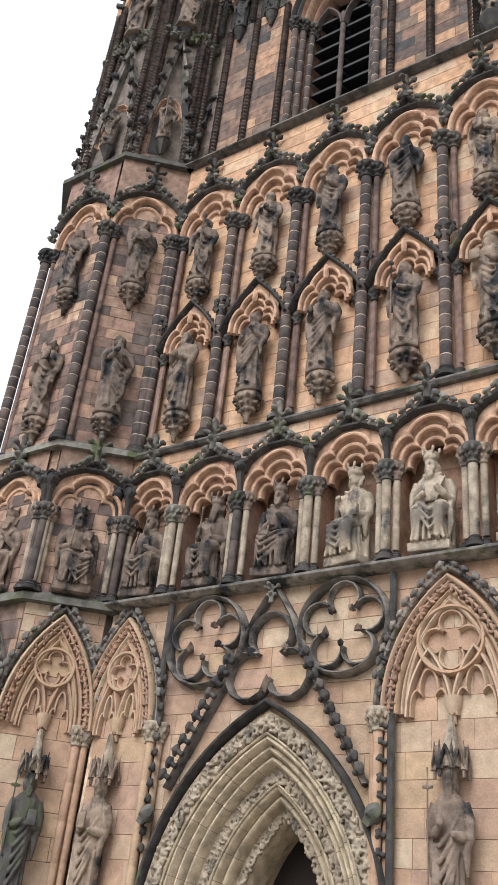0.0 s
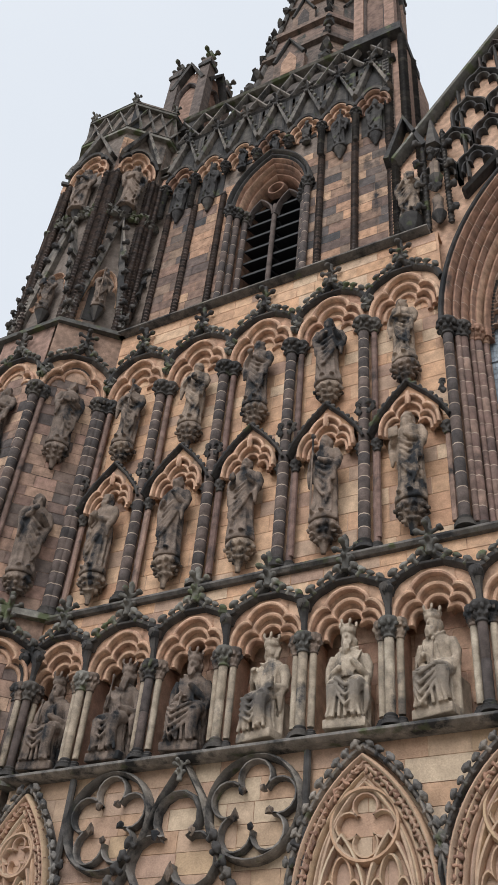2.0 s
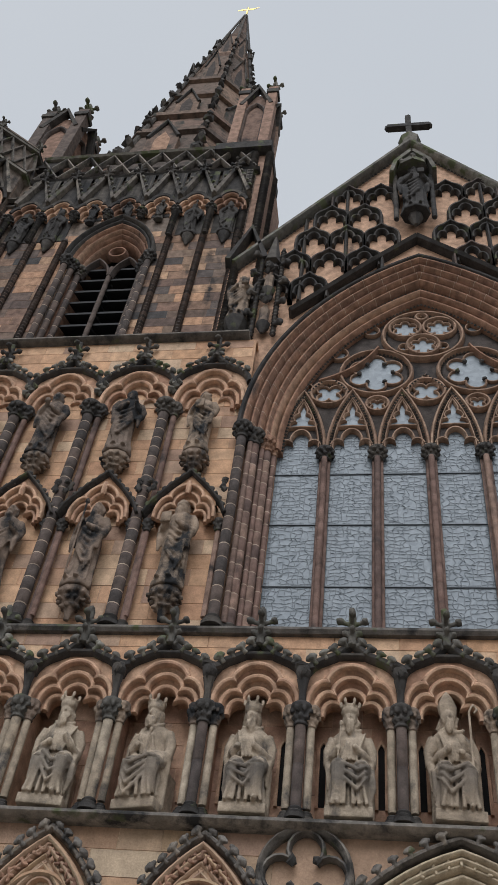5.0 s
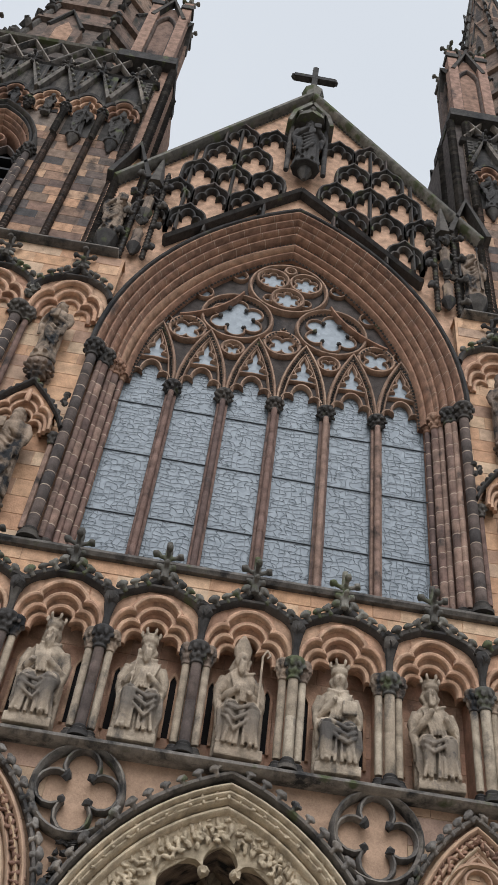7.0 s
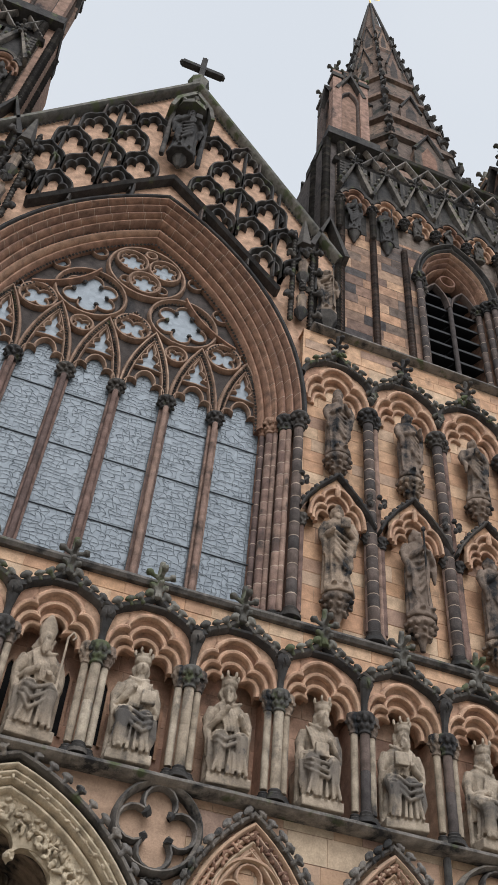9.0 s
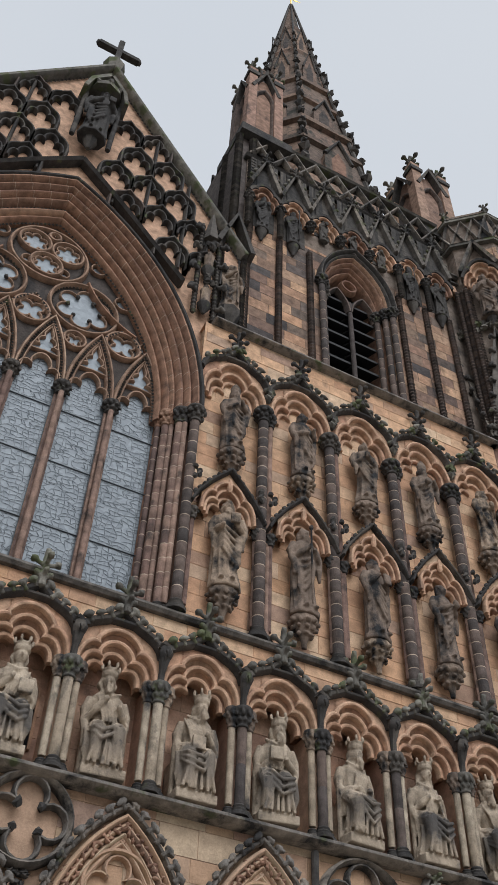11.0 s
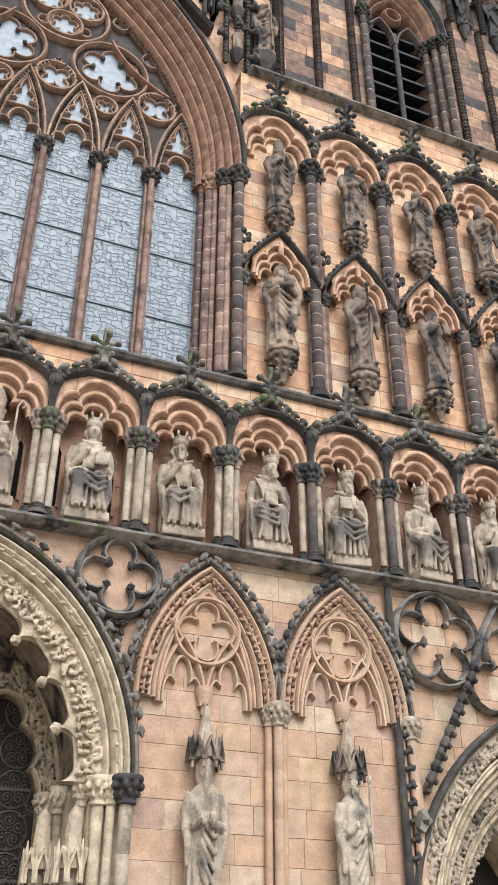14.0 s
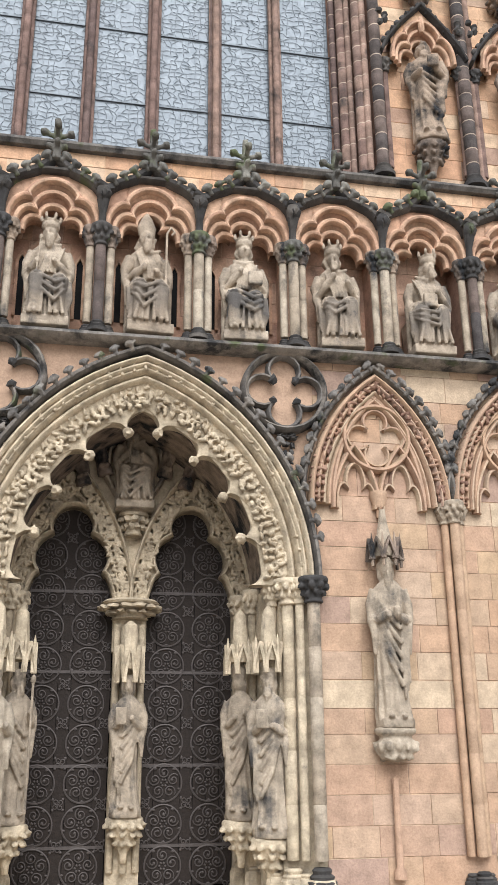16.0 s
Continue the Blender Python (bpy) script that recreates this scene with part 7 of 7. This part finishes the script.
part("tympanum_corbel", capital(Mesh(), 0, DY - 0.1, 4.42, 4.74, 0.1, 5, 10), CREAM, gp, "carved corbel between the door arches")
ob = statue(seated_mesh(960, 1.25, "hair"), STATUE, "shaded seated figure carved between the door arches", "figures of the great portal", pose(0, DY - 0.14, 4.74))
for q in (-1, 1):
    for j in range(2):
        # darker stone puts the porch's shade into these figures
        ob = statue(standing_mesh(970 + j + q, 0.66), STATUE_DARK, "small angel-like figure over the door arches, shade put into darker stone", "figures of the great portal", pose(q * (0.4 + 0.27 * j), DY - 0.12, 5.3 - 0.15 * j, 0, q * 14, 0))
part("mandorla", Mesh().sweep([(-0.1, 4.75), (-0.36, 5.2), (-0.33, 5.6), (0, 6.05), (0.33, 5.6), (0.36, 5.2), (0.1, 4.75)], bar(0.035, 0.1), DY - 0.02), STATUE, gp, "almond-shaped frame round the seated figure")
part("carved_band", carved_band([(-1.2, 5.3), (-0.75, 5.62), (-0.4, 5.85)], DY - 0.02, 0.1, 0.14, 31), STATUE, gp, "carved foliage of the tympanum")
part("carved_band", carved_band([(0.4, 5.85), (0.75, 5.62), (1.2, 5.3)], DY - 0.02, 0.1, 0.14, 32), STATUE, gp, "carved foliage of the tympanum")
# the barrel's shade is painted in with the darker stone
part("vault", Mesh().sweep(pj(1.52, 5.76), [(0.0, 0.45), (0.0, 1.7), (0.06, 1.7), (0.06, 0.45)]), STATUE_DARK, gp, "porch barrel, its shade put into darker stone")
part("pier", Mesh().box(-0.19, 0.19, DY - 0.06, DY + 0.2, 0.3, 3.45), CREAM, gp)
for x, y, r in ((-0.15, DY - 0.08, 0.045), (0.15, DY - 0.08, 0.045), (0, DY - 0.15, 0.05)):
    part("pier_shaft", drums(Mesh(), x, y, 0.5, 3.3, r, 0.7), CREAM, gp)
part("pier_capital", capital(Mesh(), 0, DY - 0.02, 3.36, 3.6, 0.19, 3, 12), CREAM, gp, "cream carved capital")
part("threshold", Mesh().box(-2.0, 2.0, -0.6, DY + 0.1, 0, 0.3), CREAM, gp, "worn stone step")

# figures of the portal with canopies
for s in (-1, 1):
    for j, (x, y, z, h) in enumerate(((1.5, 0.42, 1.0, 1.62), (1.27, 0.95, 1.15, 1.5))):
        ob = statue(standing_mesh(900 + j * 5 + s, h), STATUE, "slender pale cream standing figure in the portal", "figures of the great portal", pose(s * x, y - 0.1, z, 0, 0, -s * 25))
        ob.scale = (0.82, 0.82, 1)
        cc = corbel(pose(s * x, y - 0.06, z - 0.08), 1, "cream carved corbel under a portal figure")
        cc.data = CORB_CREAM
        cp = thing("portal_canopy", "cream gabled canopy over a portal figure", "canopy", "canopies of the great portal", loc=(s * x, y - 0.1, z + h + 0.05))
        part("body", Mesh().lathe([(0.15, 0.08), (0.16, 0.22), (0.1, 0.28), (0.075, 0.62), (0.02, 0.7)], 0, 0, 8), CREAM, cp)
        for i in range(5):
            a = radians(-90 + (i - 2) * 45)
            o = part("gablet", Mesh().sweep([(-0.075, -0.06), (-0.06, 0.1), (0, 0.26), (0.06, 0.1), (0.075, -0.06)], [(-0.018, 0.03), (-0.018, -0.03), (0.018, -0.03), (0.018, 0.03)]), CREAM, cp)
            o.matrix_basis = pose(0.165 * math.cos(a), 0.165 * math.sin(a), 0, 0, 0, math.degrees(a) + 90)
            part("pinnacle", Mesh().lathe([(0.018, -0.05), (0.018, 0.28), (0.004, 0.36)], 0.175 * math.cos(a + 0.39), 0.175 * math.sin(a + 0.39), 6), CREAM, cp)
ob = statue(standing_mesh(950, 1.45), STATUE, "slender pale figure holding a bundle on the middle pier", "figures of the great portal", pose(0, DY - 0.3, 1.18))
ob.scale = (0.8, 0.8, 1)
cc = corbel(pose(0, DY - 0.22, 1.1), 1, "cream carved corbel on the middle pier")
cc.data = CORB_CREAM
cp = thing("portal_canopy", "cream gabled canopy on the middle pier", "canopy", "canopies of the great portal", loc=(0, DY - 0.28, 2.66))
part("body", Mesh().lathe([(0.14, 0.08), (0.15, 0.22), (0.1, 0.3), (0.09, 0.6), (0.02, 0.66)], 0, 0, 8), CREAM, cp)
for i in range(5):
    a = radians(-90 + (i - 2) * 45)
    o = part("gablet", Mesh().sweep([(-0.065, -0.08), (-0.04, 0.1), (0, 0.34), (0.04, 0.1), (0.065, -0.08)], [(-0.016, 0.03), (-0.016, -0.03), (0.016, -0.03), (0.016, 0.03)]), CREAM, cp)
    o.matrix_basis = pose(0.15 * math.cos(a), 0.15 * math.sin(a), 0, 0, 0, math.degrees(a) + 90)

# oak doors with wrought scrolls
def coil(mb, cx, cz, r0, r1, turns, a0, w, sg=1, n=22):
    path = []
    for k in range(n):
        u = k / (n - 1)
        a = a0 + sg * turns * 2 * math.pi * u
        rr = r0 + (r1 - r0) * u
        path.append((cx + rr * math.cos(a), 0, cz + rr * math.sin(a)))
    mb.tube(path, [w] * n, 5, 0.8)
    return path[-1]


def scroll_mesh():
    """A wrought roundel: a ring with curling stems, leaves and a rosette."""
    mb = Mesh()
    coil(mb, 0, 0, 0.215, 0.215, 1.02, 0, 0.012, 1, 30)
    for i in range(5):
        a = 2 * math.pi * i / 5 + 0.3
        x, _, z = coil(mb, 0.12 * math.cos(a), 0.12 * math.sin(a), 0.072, 0.018, 1.4, a + 0.4, 0.008)
        mb.lump((x, 0, z), (0.02, 0.012, 0.02), 0.3, i)
        mb.lump((0.2 * math.cos(a + 0.6), 0, 0.2 * math.sin(a + 0.6)), (0.026, 0.01, 0.016), 0.4, i)
    for i in range(6):
        mb.lump((0.035 * math.cos(i * 1.05), 0, 0.035 * math.sin(i * 1.05)), (0.016, 0.012, 0.016), 0.2, i)
    return mb.data("iron_scroll", IRON, 50)


def iron_leaf_mesh():
    mb = Mesh()
    for i in range(4):
        a = math.pi / 4 + math.pi / 2 * i
        coil(mb, 0.04 * math.cos(a), 0.04 * math.sin(a), 0.035, 0.01, 1.1, a + math.pi, 0.007, 1, 12)
        mb.lump((0.085 * math.cos(a), 0, 0.085 * math.sin(a)), (0.018, 0.01, 0.018), 0.3, i)
    return mb.data("iron_leaf", IRON, 50)


SCROLL, IRON_LEAF = scroll_mesh(), iron_leaf_mesh()
for q in (-1, 1):
    dr = thing("door_great_" + ("north" if q < 0 else "south"), "dark oak door covered in wrought iron scrollwork", "door", kind="structure")
    for j in range(7):
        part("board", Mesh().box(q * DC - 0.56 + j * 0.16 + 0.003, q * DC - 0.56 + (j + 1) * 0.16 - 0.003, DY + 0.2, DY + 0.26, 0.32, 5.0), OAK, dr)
    for z in (0.75, 1.65, 2.75, 3.75):
        part("strap", Mesh().box(q * DC - 0.55, q * DC + 0.55, DY + 0.185, DY + 0.2, z - 0.018, z + 0.018), IRON, dr)
    for row in range(10):
        for col in (0, 1):
            ob = new("iron_scroll", SCROLL)
            ob.parent = dr
            ob.matrix_basis = pose(q * DC - 0.27 + col * 0.54, DY + 0.19, 0.53 + row * 0.46) @ Matrix.Diagonal(((-1 if (row + col) % 2 else 1), 1, 1, 1))
    for row in range(11):
        for col in range(3):
            ob = new("iron_leaf", IRON_LEAF)
            ob.parent = dr
            ob.matrix_basis = pose(q * DC - 0.5 + col * 0.5, DY + 0.19, 0.3 + row * 0.46)

# narrow dark lights in the back wall of the kings' gallery
slit = thing("window_slit", "narrow dark lancet light behind the seated kings", "window", kind="structure")
part("pane", Mesh().box(-0.04, 0.04, 0.535, 0.56, 6.95, 7.78), BLACK, slit, "dark glass")
part("window_frame", Mesh().sweep([(-0.06, 6.93), (-0.06, 7.72), (0, 7.82), (0.06, 7.72), (0.06, 6.93)], [(-0.02, 0.02), (-0.02, -0.03), (0.02, -0.03), (0.02, 0.02)], 0.53), SALMON, slit)
slit.matrix_basis = pose(-8 * BAY - 0.36, 0, 0)
for i in range(-8, 9):
    for u in (-0.36, 0.36):
        if i > -8 or u > 0:
            copy_thing(slit, pose(i * BAY + u, 0, 0))


# ---- carved pieces grown together into single skins ----
def fuse_carvings():
    sizes = {"crocket": 0.012, "finial": 0.014, "carved_band": 0.0095, "corbel": 0.0135, "capital": 0.013}
    jobs, seen = [], set()
    for ob in list(bpy.data.objects):
        if ob.type != "MESH" or ob.data.name in seen:
            continue
        kind = ob.name.split(".")[0]
        if kind == "statue":
            v = 0.0125 if ob.matrix_basis.translation.z < 9 else 0.016
        elif kind in sizes and len(ob.data.vertices) > 60:
            v = sizes[kind]
        else:
            continue
        seen.add(ob.data.name)
        t = new("carving", ob.data)
        md = t.modifiers.new("skin", "REMESH")
        md.mode, md.voxel_size, md.use_smooth_shade = "VOXEL", v, True
        dm = t.modifiers.new("thin", "DECIMATE")
        dm.ratio = 0.28 if kind == "statue" else 0.2 if kind in ("carved_band", "capital", "corbel") else 0.26
        jobs.append(t)
    graph = bpy.context.evaluated_depsgraph_get()
    made = [(t.data, bpy.data.meshes.new_from_object(t.evaluated_get(graph))) for t in jobs]
    for t in jobs:
        bpy.data.objects.remove(t)
    for old, skin in made:
        if len(skin.polygons) > 20:
            skin.materials.clear()
            skin.materials.append(old.materials[0])
            name = old.name
            old.user_remap(skin)
            bpy.data.meshes.remove(old)
            skin.name = name


fuse_carvings()


# ---- facing stones, laid last ----
def lay(parent, x0, x1, z0, z1, y, name, holes, course, widths, m, seed):
    r = random.Random(seed)
    z, k, made, rest = z0, 0, 0, Mesh()
    cells = []
    while z < z1 - 0.08:
        h = min(course * r.choice((0.88, 1.0, 1.0, 1.12)), z1 - z)
        spans = [(x0, x1)]
        for a, b in (holes(z + h) if holes else []):
            spans = [q for u, v in spans for q in ((u, min(v, a)), (max(u, b), v)) if q[1] - q[0] > 0.06]
        for u, v in spans:
            x = u - (r.uniform(0, 0.4) if k % 2 else 0)
            while x < v - 0.02:
                w = r.choice(widths)
                a, b = max(x, u), min(x + w, v)
                if b - a > 0.05:
                    cells.append((a, b, z, z + h))
                x += w
        z += h
        k += 1
    for a, b, za, zb in cells:
        d = 0.006 + r.uniform(0, 0.005)
        j = 0.0024
        mat = m @ pose((a + j), y, za + j) @ Matrix.Diagonal((b - a - 2 * j, d, zb - za - 2 * j, 1))
        if made < 300:
            ob = new("block", FACING[name])
            ob.parent = parent
            ob.matrix_basis = mat
            made += 1
        else:
            me = FACING[name]
            rest.add([mat @ p.co for p in me.vertices], [tuple(q.vertices) for q in me.polygons])
    if rest.v:
        ob = part("blocks", rest, FACING[name].materials[0], parent, sharp=20)
        tagged(ob, "further facing blocks of the same wall", kind="stuff")


for row in ASHLAR:
    lay(*row)
